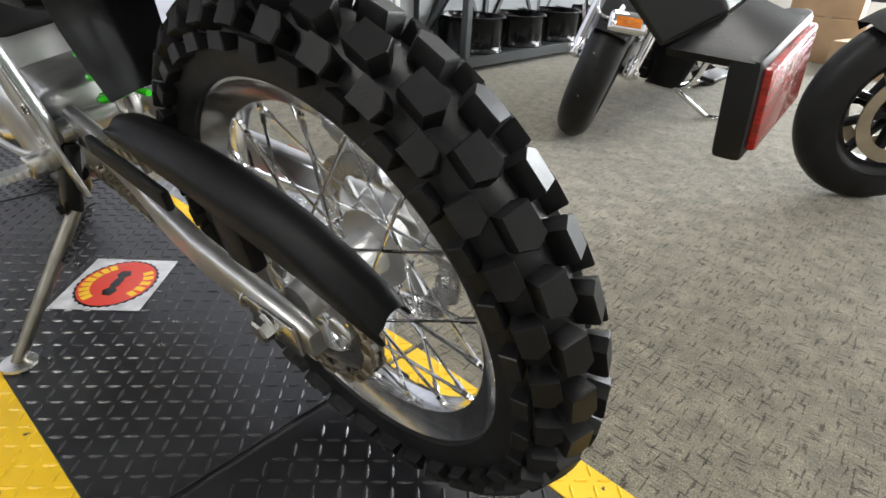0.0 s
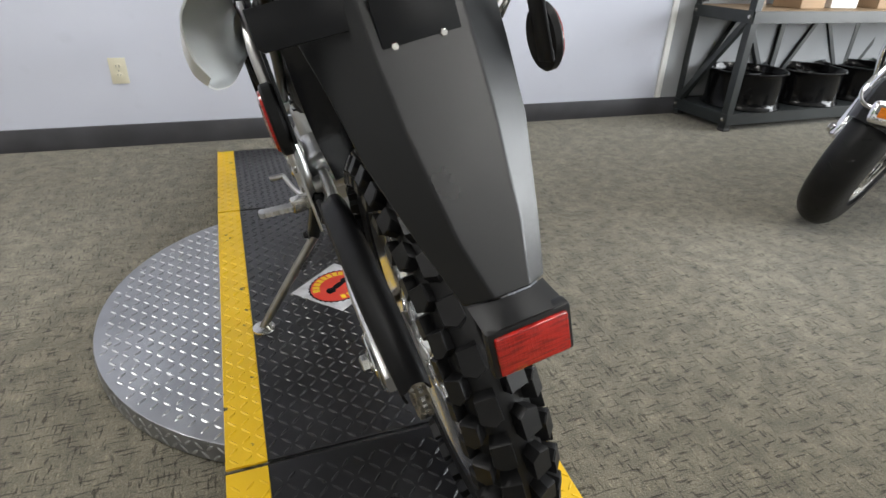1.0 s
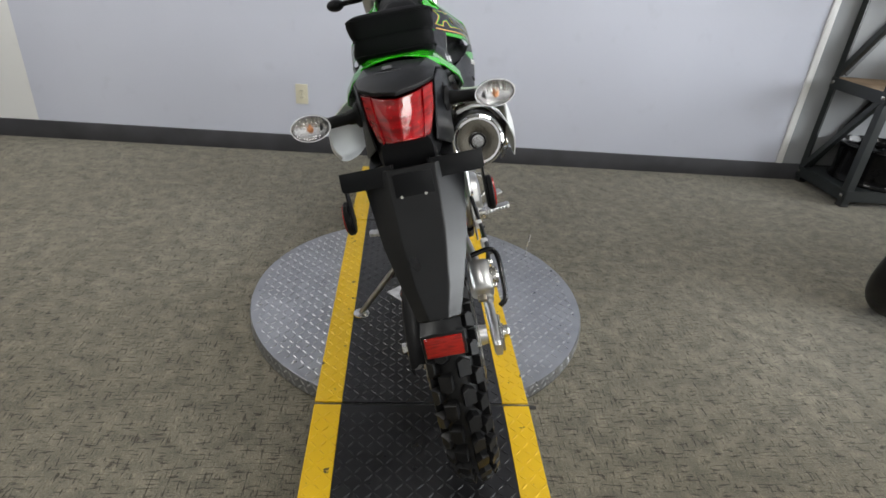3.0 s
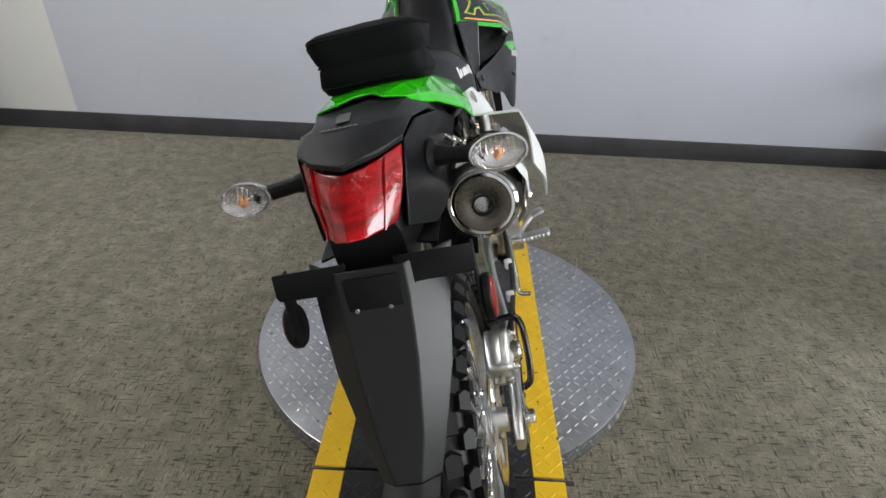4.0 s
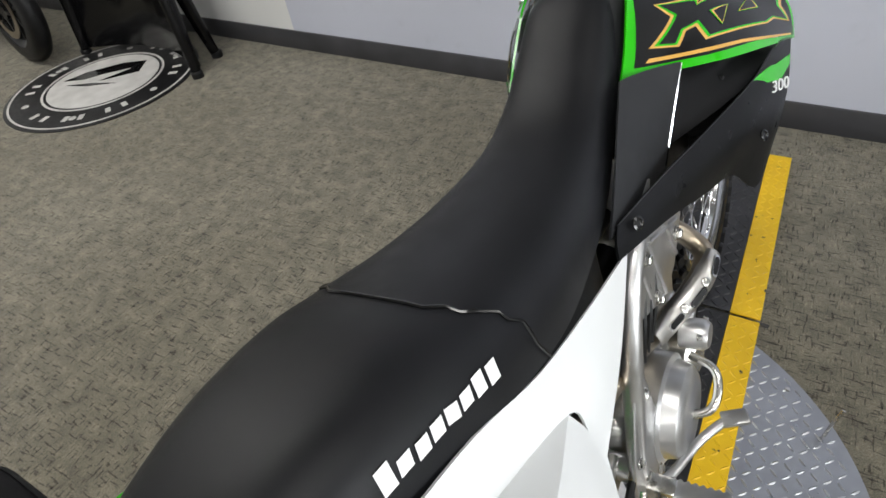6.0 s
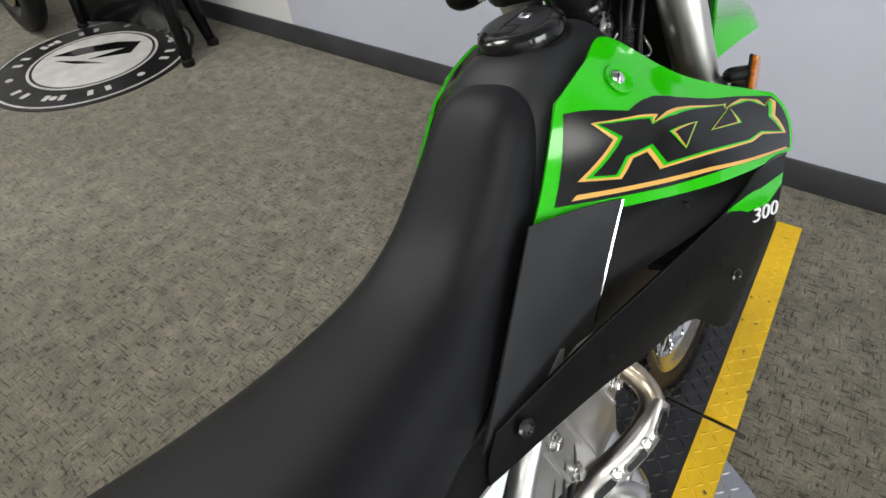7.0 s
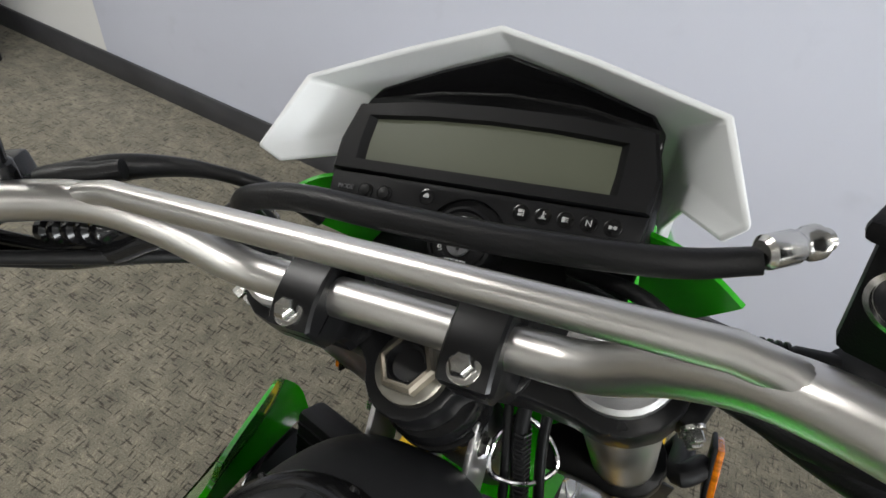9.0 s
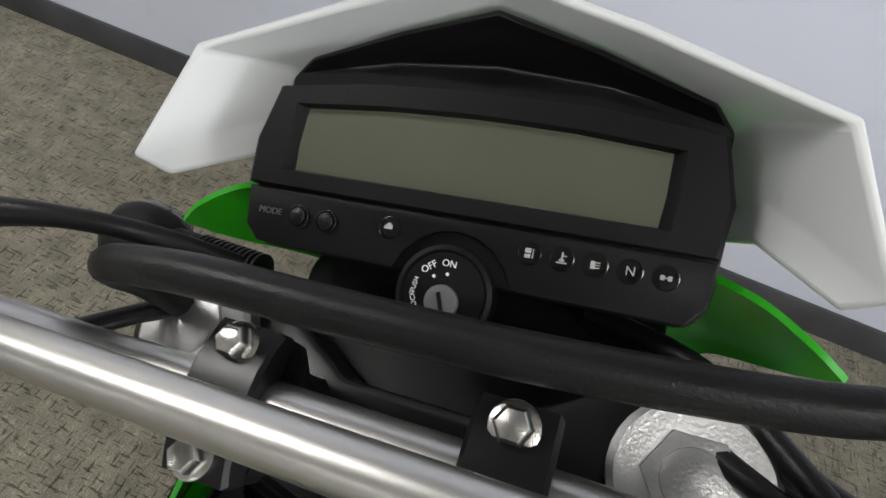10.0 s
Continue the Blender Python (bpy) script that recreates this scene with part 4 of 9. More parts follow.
for s in (-1, 1):
    for k, (y, z) in enumerate(((-0.939, 0.808), (-0.951, 0.786), (-0.962, 0.765))):
        bm = bmesh.new()
        lathe(bm, [(-0.006, 0.0105), (-0.001, 0.0095), (0.0015, 0.006), (0.0022, 0.001)], axis((s * (0.050 - k * 0.001), y - 0.010, z), (s * 0.5, -0.82, 0.28)) @ Matrix.Diagonal((1.5, 0.75, 1, 1)), 16)
        part("fender_rib", bm, M_SHEEN, fender)
# upper tail body between fender and lamp
bm = bmesh.new()
rings = []
for y, z0, z1, w in ((-0.928, 0.815, 0.890, 0.040), (-0.885, 0.810, 0.935, 0.050), (-0.80, 0.830, 0.945, 0.064), (-0.68, 0.850, 0.925, 0.070), (-0.55, 0.850, 0.900, 0.060)):
    rings.append([Vector((w * math.copysign(abs(math.cos(t)) ** 0.5, math.cos(t)), y, (z0 + z1) / 2 + (z1 - z0) / 2 * math.copysign(abs(math.sin(t)) ** 0.5, math.sin(t)))) for t in (2 * math.pi * (k + 0.5) / 20 for k in range(20))])
skin(bm, rings)
part("tail_body", bm, M_UNDER, bike, "matt black tail section")
# licence bracket with its side reflectors
def sloped(x, y, z):
    """Frame whose local x, y lie along the bike's x and up the bracket's slope."""
    return Matrix.Translation((x, y, z)) @ pose(0, 0, 0, 90 - 20, 0, 0)


brk = None
for s in (-1, 1):
    bm = bmesh.new()
    plate(bm, [(s * 0.026, -0.010), (s * 0.036, -0.010), (s * 0.046, -0.001), (s * 0.106, 0.000), (s * 0.110, 0.004), (s * 0.110, 0.030), (s * 0.026, 0.030)][::s], 0.0028, sloped(0, -0.9515, 0.8255), 0.0008)
    if brk is None:
        brk = part("licence_bracket", bm, M_UNDER, bike, "black steel licence plate bracket")
    else:
        part("bracket_wing", bm, M_UNDER, brk)
    bm = bmesh.new()
    box(bm, (0.0028, 0.014, 0.064), Matrix.Translation((s * 0.031, -0.948, 0.822)) @ pose(0, 0, 0, -14, 0, 0), 0.0006)
    part("bracket_blade", bm, M_UNDER, brk)
    bm = bmesh.new()
    box(bm, (0.0028, 0.026, 0.088), Matrix.Translation((s * 0.107, -0.935, 0.802)) @ pose(0, 0, 0, -10, 0, 0), 0.0008)
    part("bracket_arm", bm, M_UNDER, brk)
    bm = bmesh.new()
    plate(bm, ring_outline(0.013, 20, 0.0042), 0.0012, sloped(s * 0.074, -0.9446, 0.8402) @ Matrix.Translation((0, 0, 0.0026)))
    part("slot_hole", bm, M_PLATE, brk)
    mm = axis((s * 0.108, -0.930, 0.775), (s, 0, 0)) @ Matrix.Diagonal((0.86, 1, 1, 1))
    bm = bmesh.new()
    lathe(bm, [(0, 0.025), (0.003, 0.028), (0.009, 0.028), (0.011, 0.026)], mm, 28)
    part("reflector_base", bm, M_BLACK, brk)
    bm = bmesh.new()
    lathe(bm, [(0.010, 0.0245), (0.013, 0.0235), (0.0145, 0.017), (0.015, 0.004)], mm, 28)
    part("side_reflector", bm, M_REDREF, brk, "oval red side reflector")
    bm = bmesh.new()
    bolt(bm, (s * 0.0185 - 0.0025, -0.9670, 0.8095), (0, -1, 0.2), 0.0030, 0.0035)
    part("bolt", bm, M_STEEL, brk)
bm = bmesh.new()
box(bm, (0.060, 0.003, 0.052), Matrix.Translation((0, -0.9655, 0.818)) @ pose(0, 0, 0, -14, 0, 0), 0.0006)
part("bracket_plate", bm, M_UNDER, brk)
# tail light
LT = [(0.057, -0.882, 0.952), (0.040, -0.905, 0.951), (0.020, -0.922, 0.949), (0.0, -0.930, 0.948)]
LM = [(0.052, -0.905, 0.918), (0.036, -0.932, 0.921), (0.018, -0.950, 0.923), (0.0, -0.958, 0.924)]
LL = [(0.040, -0.925, 0.885), (0.030, -0.950, 0.890), (0.016, -0.974, 0.896), (0.0, -0.985, 0.900)]
LU = [(0.034, -0.905, 0.876), (0.024, -0.92, 0.878), (0.012, -0.93, 0.880), (0.0, -0.935, 0.882)]
bm = facets(bmesh.new(), [both(LT), both(LM), both(LL), both(LU)], 0.005)
lens = soften(part("tail_light", bm, M_RED, bike, "faceted glossy red tail light lens"), 0.003, 3)
for s in (-1, 1):
    q = [Vector(r[1]) for r in (LT, LM, LL)]
    part("lens_ridge", tube(bmesh.new(), [Vector((s * v.x, v.y - 0.001, v.z)) for v in q], 0.0016, 6, smooth=False), M_RED, lens)
bm = facets(bmesh.new(), [both([(0.058, -0.880, 0.953), (0.034, -0.913, 0.952), (0.0, -0.932, 0.950)]), both([(0.060, -0.880, 0.960), (0.036, -0.914, 0.959), (0.0, -0.934, 0.957)]),
                          both([(0.066, -0.835, 0.964), (0.040, -0.865, 0.975), (0.0, -0.880, 0.974)]), both([(0.076, -0.765, 0.948), (0.054, -0.780, 0.970), (0.0, -0.790, 0.975)]),
                          both([(0.086, -0.66, 0.903), (0.070, -0.66, 0.943), (0.0, -0.66, 0.953)])], 0.004)
cowl = soften(part("tail_cowl", bm, M_FENDER, bike, "matt black rear cowl with a small pale print"), 0.006, 3)
for s in (-1, 1):
    bm = facets(bmesh.new(), [[(s * 0.060, -0.880, 0.955), (s * 0.069, -0.835, 0.960), (s * 0.082, -0.74, 0.935), (s * 0.092, -0.62, 0.885)],
                              [(s * 0.055, -0.905, 0.918), (s * 0.068, -0.84, 0.910), (s * 0.078, -0.76, 0.902), (s * 0.087, -0.66, 0.872)],
                              [(s * 0.048, -0.922, 0.874), (s * 0.070, -0.868, 0.846), (s * 0.078, -0.81, 0.838), (s * 0.080, -0.70, 0.842)]], 0.003)
    soften(part("tail_side", bm, M_UNDER, bike), 0.004, 3)
bm = bmesh.new()
box(bm, (0.016, 0.030, 0.0006), Matrix.Translation((-0.010, -0.835, 0.9757)) @ pose(0, 0, 0, 0, 0, 6))
part("print_bar", bm, M_SHADE, cowl, "pale grey print")
for k in range(7):
    bm = bmesh.new()
    box(bm, (0.004, 0.0055, 0.0006), Matrix.Translation((-0.026 + k * 0.006, -0.868, 0.9755)) @ pose(0, 0, 0, 0, 0, 6))
    part("print_bar", bm, M_SHADE, cowl, "pale grey print")

# turn signals at the rear
for s in (-1, 1):
    bm = bmesh.new()
    lathe(bm, [(-0.006, 0.0275), (0.003, 0.0275), (0.005, 0.0240), (0.006, 0.0205), (0.011, 0.0200), (0.013, 0.0165), (0.016, 0.0125), (0.026, 0.0112), (0.028, 0.0098), (0.078, 0.0092)], axis((s * 0.066, -0.820, 0.9075), (s * 0.94, -0.32, 0.0)), 28)
    sig = part("turn_signal", bm, M_BLACK, bike, "clear turn signal on a black rubber stem")
    c = Vector((s * 0.151, -0.850, 0.908))
    bm = bmesh.new()
    prof = [(0.004, 0.0200), (0.010, 0.0175), (0.016, 0.012), (0.0195, 0.004)]
    lathe(bm, [(-0.001, 0.0203)] + prof, axis(c, (0, -1, 0.12)) @ Matrix.Diagonal((1.55, 1, 1, 1)), 28)
    part("lens", bm, M_CLEAR, sig, "clear faceted lens").visible_shadow = False
    bm = bmesh.new()
    lathe(bm, [(0.001, 0.0192), (-0.006, 0.016), (-0.012, 0.008), (-0.014, 0.001)], axis(c, (0, -1, 0.12)) @ Matrix.Diagonal((1.55, 1, 1, 1)), 28)
    part("reflector_bowl", bm, M_SILVER, sig)
    bm = bmesh.new()
    lathe(bm, [(-0.008, 0.002), (-0.004, 0.005), (0.001, 0.0058), (0.005, 0.004), (0.007, 0.001)], axis(c, (0, -1, 0.12)), 16)
    part("bulb", bm, M_BULB, sig, "orange bulb")
    bm = bmesh.new()
    lathe(bm, [(0.002, 0.0215), (-0.004, 0.0215), (-0.012, 0.017), (-0.018, 0.008), (-0.020, 0.001)], axis(c, (0, -1, 0.12)) @ Matrix.Diagonal((1.53, 1, 1, 1)), 28)
    part("housing", bm, M_CHROME, sig)
    for k in range(7):
        u = -0.018 + 0.006 * k
        h0 = 0.0205 * math.sqrt(max(0, 1 - (u / 0.031) ** 2))
        bm = bmesh.new()
        tube(bm, [c + Vector((u, -0.0042, h0 * 0.92)), c + Vector((u, -0.0105, h0 * 0.62)), c + Vector((u, -0.0150, h0 * 0.25))], 0.0011, 6)
        part("lens_rib", bm, M_SILVER, sig)

# green tail cowl and the tool bag
net = [both([(0.060, -0.774, 0.960), (0.056, -0.781, 0.972), (0.028, -0.789, 0.980), (0.012, -0.757, 0.977), (0.0, -0.752, 0.976)]),
       both([(0.084, -0.722, 0.940), (0.077, -0.727, 0.956), (0.046, -0.735, 0.976), (0.020, -0.735, 0.976), (0.0, -0.735, 0.976)]),
       both([(0.110, -0.649, 0.902), (0.104, -0.650, 0.921), (0.070, -0.652, 0.957), (0.03, -0.652, 0.962), (0.0, -0.652, 0.962)]),
       both([(0.1176, -0.6215, 0.880), (0.113, -0.615, 0.905), (0.074, -0.610, 0.946), (0.03, -0.61, 0.952), (0.0, -0.61, 0.952)]),
       both([(0.1135, -0.534, 0.848), (0.1140, -0.532, 0.866), (0.090, -0.530, 0.914), (0.03, -0.53, 0.93), (0.0, -0.53, 0.93)]),
       both([(0.1100, -0.500, 0.862), (0.1070, -0.496, 0.872), (0.098, -0.490, 0.889), (0.03, -0.49, 0.905), (0.0, -0.49, 0.905)])]
bm = facets(bmesh.new(), net, 0.003)
soften(part("green_cowl", bm, M_GREEN, bike, "gloss lime green tail cowl"), 0.004, 4)


def rounded(cx, cy, hx, hy, z, slope=0.0, power=0.33, n=36, skew=0.0):
    out = []
    for k in range(n):
        t = 2 * math.pi * k / n
        x = cx + hx * math.copysign(abs(math.cos(t)) ** power, math.cos(t))
        y = cy + hy * math.copysign(abs(math.sin(t)) ** power, math.sin(t))
        out.append(Vector((x, y + skew * (x - cx), z + slope * (y - cy))))
    return out


bm = bmesh.new()
BAG_Y = -0.624
rings = [rounded(0, BAG_Y, hx, hy, z, -0.22) for hx, hy, z in ((0.062, 0.046, 0.950), (0.072, 0.056, 0.953), (0.076, 0.060, 0.966), (0.074, 0.0585, 0.984), (0.0725, 0.0575, 0.990), (0.077, 0.061, 0.997), (0.079, 0.062, 1.018), (0.0765, 0.060, 1.027), (0.068, 0.053, 1.031), (0.040, 0.032, 1.036), (0.015, 0.012, 1.037))]
for r in rings:
    for k, v in enumerate(r):
        v.x += 0.0022 * math.sin(5 * v.y * 30 + v.z * 120)
        v.z += 0.002 * noise.noise(v * 28)
skin(bm, rings)
bag = part("tool_bag", bm, M_BAG, bike, "black nylon tool bag strapped behind the seat", 50)
for z, hx, hy in ((1.0235, 0.0790, 0.062), (0.962, 0.0760, 0.060), (0.9905, 0.0735, 0.0583)):
    bm = bmesh.new()
    r = rounded(0, BAG_Y, hx, hy, z, -0.22)
    tube(bm, r + [r[0]], 0.0016, 6, smooth=False, caps=False)
    part("piping", bm, M_BAG, bag)

# seat
def arch(y, w, z0, zt, n=22, power=0.62, lean=0.0):
    ring = []
    for k in range(n + 1):
        t = math.pi * k / n
        ring.append(Vector((w * math.copysign(abs(math.cos(t)) ** power, math.cos(t)), y, z0 + (zt - z0) * abs(math.sin(t)) ** power)))
    ring += [Vector((-w * 0.8, y, z0 - 0.004)), Vector((w * 0.8, y, z0 - 0.004))]
    return ring


SEAT = [(-0.60, 0.070, 0.880, 0.930), (-0.55, 0.081, 0.872, 0.942), (-0.47, 0.098, 0.868, 0.948), (-0.38, 0.110, 0.850, 0.938), (-0.315, 0.116, 0.828, 0.918), (-0.22, 0.112, 0.800, 0.893),
        (-0.12, 0.100, 0.790, 0.880), (-0.02, 0.086, 0.795, 0.882), (0.05, 0.076, 0.822, 0.905), (0.11, 0.070, 0.860, 0.945), (0.160, 0.064, 0.905, 0.982), (0.188, 0.052, 0.935, 0.990), (0.200, 0.026, 0.950, 0.984)]


def seat_row(y):
    f = [spline([(s[0], s[1], 0) for s in SEAT], 8), spline([(s[0], s[2], s[3]) for s in SEAT], 8)]
    best = min(range(len(f[0])), key=lambda i: abs(f[0][i].x - y))
    return (f[0][best].x, f[0][best].y, f[1][best].y, f[1][best].z)


rows = list(zip(spline([(s[0], s[1], 0) for s in SEAT], 4), spline([(s[0], s[2], s[3]) for s in SEAT], 4)))
bm = bmesh.new()
skin(bm, [arch(a.x, a.y, b.y, b.z) for a, b in rows])
seat = part("seat", bm, M_SEAT, bike, "long black vinyl seat with a stitched seam", 60)
bm = bmesh.new()
seam = []
for k in range(23):
    t = math.pi * k / 22
    yy = -0.325 + 0.05 * abs(math.cos(t)) ** 2.2
    r = seat_row(yy)
    seam.append(Vector(((r[1] + 0.001) * math.copysign(abs(math.cos(t)) ** 0.62, math.cos(t)), r[0], r[2] + (r[3] + 0.001 - r[2]) * abs(math.sin(t)) ** 0.62)))
tube(bm, seam, 0.0018, 6, smooth=False)
part("seam", bm, M_GLOSS, seat)
# white maker's print on the seat side, as plain bars
for s in (1, -1):
    for k in range(8):
        f = k / 7.0
        y = -0.455 + 0.112 * f if s > 0 else -0.343 - 0.112 * f
        r = seat_row(y)
        high = 0.024 if k == 0 else (0.015 if k in (1, 2, 3, 4, 5) else 0.020)
        pts = []
        for dy, q in ((-0.0062, 0), (0.0062, 0), (0.0062, 1), (-0.0062, 1)):
            rr = seat_row(y + dy)
            sl = 0.335 + q * high / 0.105
            t = math.asin(min(1, sl ** (1 / 0.62)))
            pts.append(Vector((s * ((rr[1]) * math.cos(t) ** 0.62 + 0.0012), y + dy + q * 0.004, rr[2] + (rr[3] - rr[2]) * sl + 0.0012)))
        bm = bmesh.new()
        b2 = [bm.verts.new(p) for p in pts]
        f1 = bm.faces.new(b2)
        bmesh.ops.solidify(bm, geom=[f1], thickness=0.0006)
        part("print_bar", bm, M_PRINT_W, seat, "white printed bar")

# white side covers
T0, T1, T2 = (0.106, -0.488, 0.880), (0.117, -0.292, 0.818), (0.114, -0.055, 0.752)
C0, C1 = (0.112, -0.526, 0.850), (0.136, -0.300, 0.775)
R1, L0, L1, L2 = (0.168, -0.405, 0.803), (0.187, -0.543, 0.848), (0.197, -0.584, 0.825), (0.197, -0.597, 0.775)
F0, F1, F2, F3 = (0.166, -0.307, 0.735), (0.189, -0.348, 0.692), (0.211, -0.450, 0.688), (0.214, -0.520, 0.676)


def between(a, b, out):
    return tuple((Vector(a) + Vector(b)) / 2 + Vector((out, 0, 0)))


STRIP = [[T0, (0.112, -0.385, 0.856), T1, (0.117, -0.17, 0.783), T2], [between(T0, C0, 0.002), (0.120, -0.40, 0.832), (0.130, -0.298, 0.796), (0.132, -0.215, 0.765), (0.136, -0.172, 0.716)], [C0, (0.124, -0.413, 0.812), C1, (0.150, -0.298, 0.752), F0]]
FM = between(F0, F1, 0.001)
LOBE = [[C1, R1, L0, L1, L2], [(0.150, -0.298, 0.752), between(R1, FM, 0.010), between(L0, F1, 0.014), between(L1, F2, 0.012), between(L2, F3, 0.008)], [F0, FM, F1, F2, F3]]
COVER_LEFT = [[T0, (0.112, -0.385, 0.856), T1, (0.117, -0.17, 0.783), T2],
              [(0.145, -0.520, 0.860), (0.160, -0.430, 0.832), (0.160, -0.330, 0.785), (0.140, -0.220, 0.750), (0.118, -0.090, 0.738)],
              [(0.182, -0.535, 0.825), (0.196, -0.450, 0.790), (0.186, -0.360, 0.745), (0.155, -0.260, 0.722), (0.122, -0.130, 0.720)],
              [(0.190, -0.520, 0.775), (0.204, -0.455, 0.745), (0.190, -0.385, 0.712), (0.160, -0.300, 0.700), (0.125, -0.160, 0.705)],
              [(0.180, -0.490, 0.735), (0.190, -0.455, 0.718), (0.180, -0.410, 0.700), (0.158, -0.330, 0.690), (0.126, -0.180, 0.698)]]
for s in (1, -1):
    b2 = bmesh.new()
    nets = ((STRIP, 20, 6), (LOBE, 20, 10)) if s > 0 else ((COVER_LEFT, 20, 20),)
    for net, nu, nv in nets:
        at, nrm_ = surface(net if s > 0 else mirrored(net))
        g = [[b2.verts.new(at(i / nu, j / nv)) for i in range(nu + 1)] for j in range(nv + 1)]
        for j in range(nv):
            for i in range(nu):
                b2.faces.new((g[j][i], g[j][i + 1], g[j + 1][i + 1], g[j + 1][i]))
    if s > 0:
        strip_at, lobe_at = surface(STRIP)[0], surface(LOBE)[0]
        for k in range(10):
            q = [strip_at(0.05 * k, 1), strip_at(0.05 * (k + 1), 1), lobe_at(0.5 - 0.05 * (k + 1), 0), lobe_at(0.5 - 0.05 * k, 0)]
            b2.faces.new([b2.verts.new(v) for v in (q if k < 9 else q[:2] + q[3:])])
    bmesh.ops.remove_doubles(b2, verts=b2.verts, dist=0.0006)
    bmesh.ops.recalc_face_normals(b2, faces=b2.faces)
    bmesh.ops.solidify(b2, geom=b2.faces[:], thickness=0.003)
    cov = part("side_cover", b2, M_WHITE, bike, "white plastic side cover", 24)
    bm = bmesh.new()
    lathe(bm, [(0.0005, 0.0115), (0.0022, 0.0105), (0.0022, 0.0085), (0.0008, 0.0075), (0.0008, 0.0042), (0.0002, 0.0040), (0.0002, 0.0003)], axis((s * 0.1155, -0.473, 0.863), (s, -0.1, 0.35)), 22)
    part("cover_screw", bm, M_STAND, cov, "recessed grey cover screw")

# muffler on the right
A, B = Vector((0.117, -0.775, 0.810)), Vector((0.126, -0.400, 0.736))
d = (B - A)
ln = d.length
m = axis(A, d)
bm = bmesh.new()
lathe(bm, [(0.0, 0.041), (0.004, 0.046), (0.012, 0.049), (0.05, 0.053), (0.14, 0.054), (0.22, 0.052), (0.30, 0.048), (ln - 0.04, 0.040), (ln, 0.024)], m, 40)
muf = part("muffler", bm, M_MUFFLER, bike, "dark steel muffler with pale end cap", 50)
bm = bmesh.new()
lathe(bm, [(0.002, 0.0145), (-0.007, 0.0145), (-0.007, 0.0115), (0.004, 0.0115)], m, 24)
part("tail_pipe", bm, M_FRAME, muf)
bm = bmesh.new()
lathe(bm, [(-0.0005, 0.038), (-0.003, 0.036), (-0.003, 0.020), (-0.001, 0.016)], m, 40)
part("end_plate", bm, M_MUFFLER, muf, "dark brushed steel end plate")
bm = bmesh.new()
lathe(bm, [(-0.001, 0.0415), (-0.004, 0.043), (-0.001, 0.0465), (0.006, 0.0475)], m, 40)
part("end_ring", bm, M_CHROME, muf)


def shield(a0, a1, bends, lift, wave=0.0, n=6, slant=0.0):
    """A folded sheet round the muffler, from a0 to a1 along it; bends: degrees and distance from the axis."""
    b = bmesh.new()
    rings = []
    for j in range(9):
        ring = []
        for k, (tb, rb) in enumerate(zip(bends, bends[1:])):
            for i in range(n if k < len(bends) - 2 else n + 1):
                f = i / n
                p0, p1 = (Vector((math.cos(radians(t)) * r, 0, math.sin(radians(t)) * r)) for t, r in (tb, rb))
                u = (k + f) / (len(bends) - 1)
                al = a0 + (a1 - slant * (1 - u) ** 1.5 - a0) * j / 8 + wave * math.cos(u * math.pi * 4) * j / 8
                ring.append(A + d.normalized() * al + p0.lerp(p1, f) * (1 + lift) * (0.90 + 0.09 * min(1, max(0, al) / 0.08) - 0.07 * max(0, al - 0.08) / 0.14))
        rings.append(ring)
    skin(b, rings, caps=False, close=False)
    bmesh.ops.solidify(b, geom=b.faces[:], thickness=0.0016)
    return b


BENDS = [(-38, 0.064), (16, 0.066), (62, 0.068), (112, 0.059), (140, 0.054)]
part("heat_shield", shield(0.055, 0.220, BENDS, 0.0, slant=0.025), M_SHIELD, muf, "dark bronze steel heat shield", 20)
part("shield_edge", shield(0.022, 0.058, [(-50, 0.064), (-30, 0.0635), (-10, 0.064), (16, 0.0655), (40, 0.066), (62, 0.0665), (90, 0.064), (118, 0.062)], 0.03, 0.010), M_WHITE, muf, "pale scalloped shield edge", 30)
part("shield_strip", shield(0.058, 0.180, [(-44, 0.064), (-38, 0.0645)], 0.03), M_PIPE, muf, "olive edge strip")
for al, t, r in ((0.095, -24, 0.064), (0.175, 62, 0.066)):
    u = Vector((math.cos(radians(t)), 0, math.sin(radians(t))))
    bm = bmesh.new()
    bolt(bm, A + d.normalized() * al + u * r * 0.97, u, 0.0065, 0.007)
    part("shield_bolt", bm, M_STEEL, muf)
# rack stubs under the cowl
for pa, pb in (((0.078, -0.712, 0.893), (0.094, -0.722, 0.881)), ((0.078, -0.602, 0.848), (0.096, -0.600, 0.830))):
    bm = bmesh.new()
    m = axis(pa, Vector(pb) - Vector(pa))
    lathe(bm, [(-0.01, 0.0035), (0.018, 0.0035), (0.019, 0.007), (0.023, 0.007), (0.024, 0.005)], m, 14)
    part("tail_bolt", bm, M_STEEL, bike)
bm = bmesh.new()
plate(bm, [(-0.560, 0.822), (-0.525, 0.786), (-0.510, 0.800), (-0.520, 0.845), (-0.545, 0.852)], 0.004, Matrix.Translation((0.092, 0, 0)) @ SIDE, 0.001)
hang = part("muffler_bracket", bm, M_STAND, bike, "bare steel muffler bracket")
m = axis((0.090, -0.531, 0.817), (0.95, -0.1, 0.15))
bm = bmesh.new()
lathe(bm, [(0.0, 0.0125), (0.006, 0.0125), (0.007, 0.009), (0.012, 0.009), (0.013, 0.0115), (0.017, 0.0115)], m, 20)
lathe(bm, [(0.017, 0.0095), (0.025, 0.0093), (0.027, 0.007)], m, 6)
part("mount_bolt", bm, M_STEEL, hang)
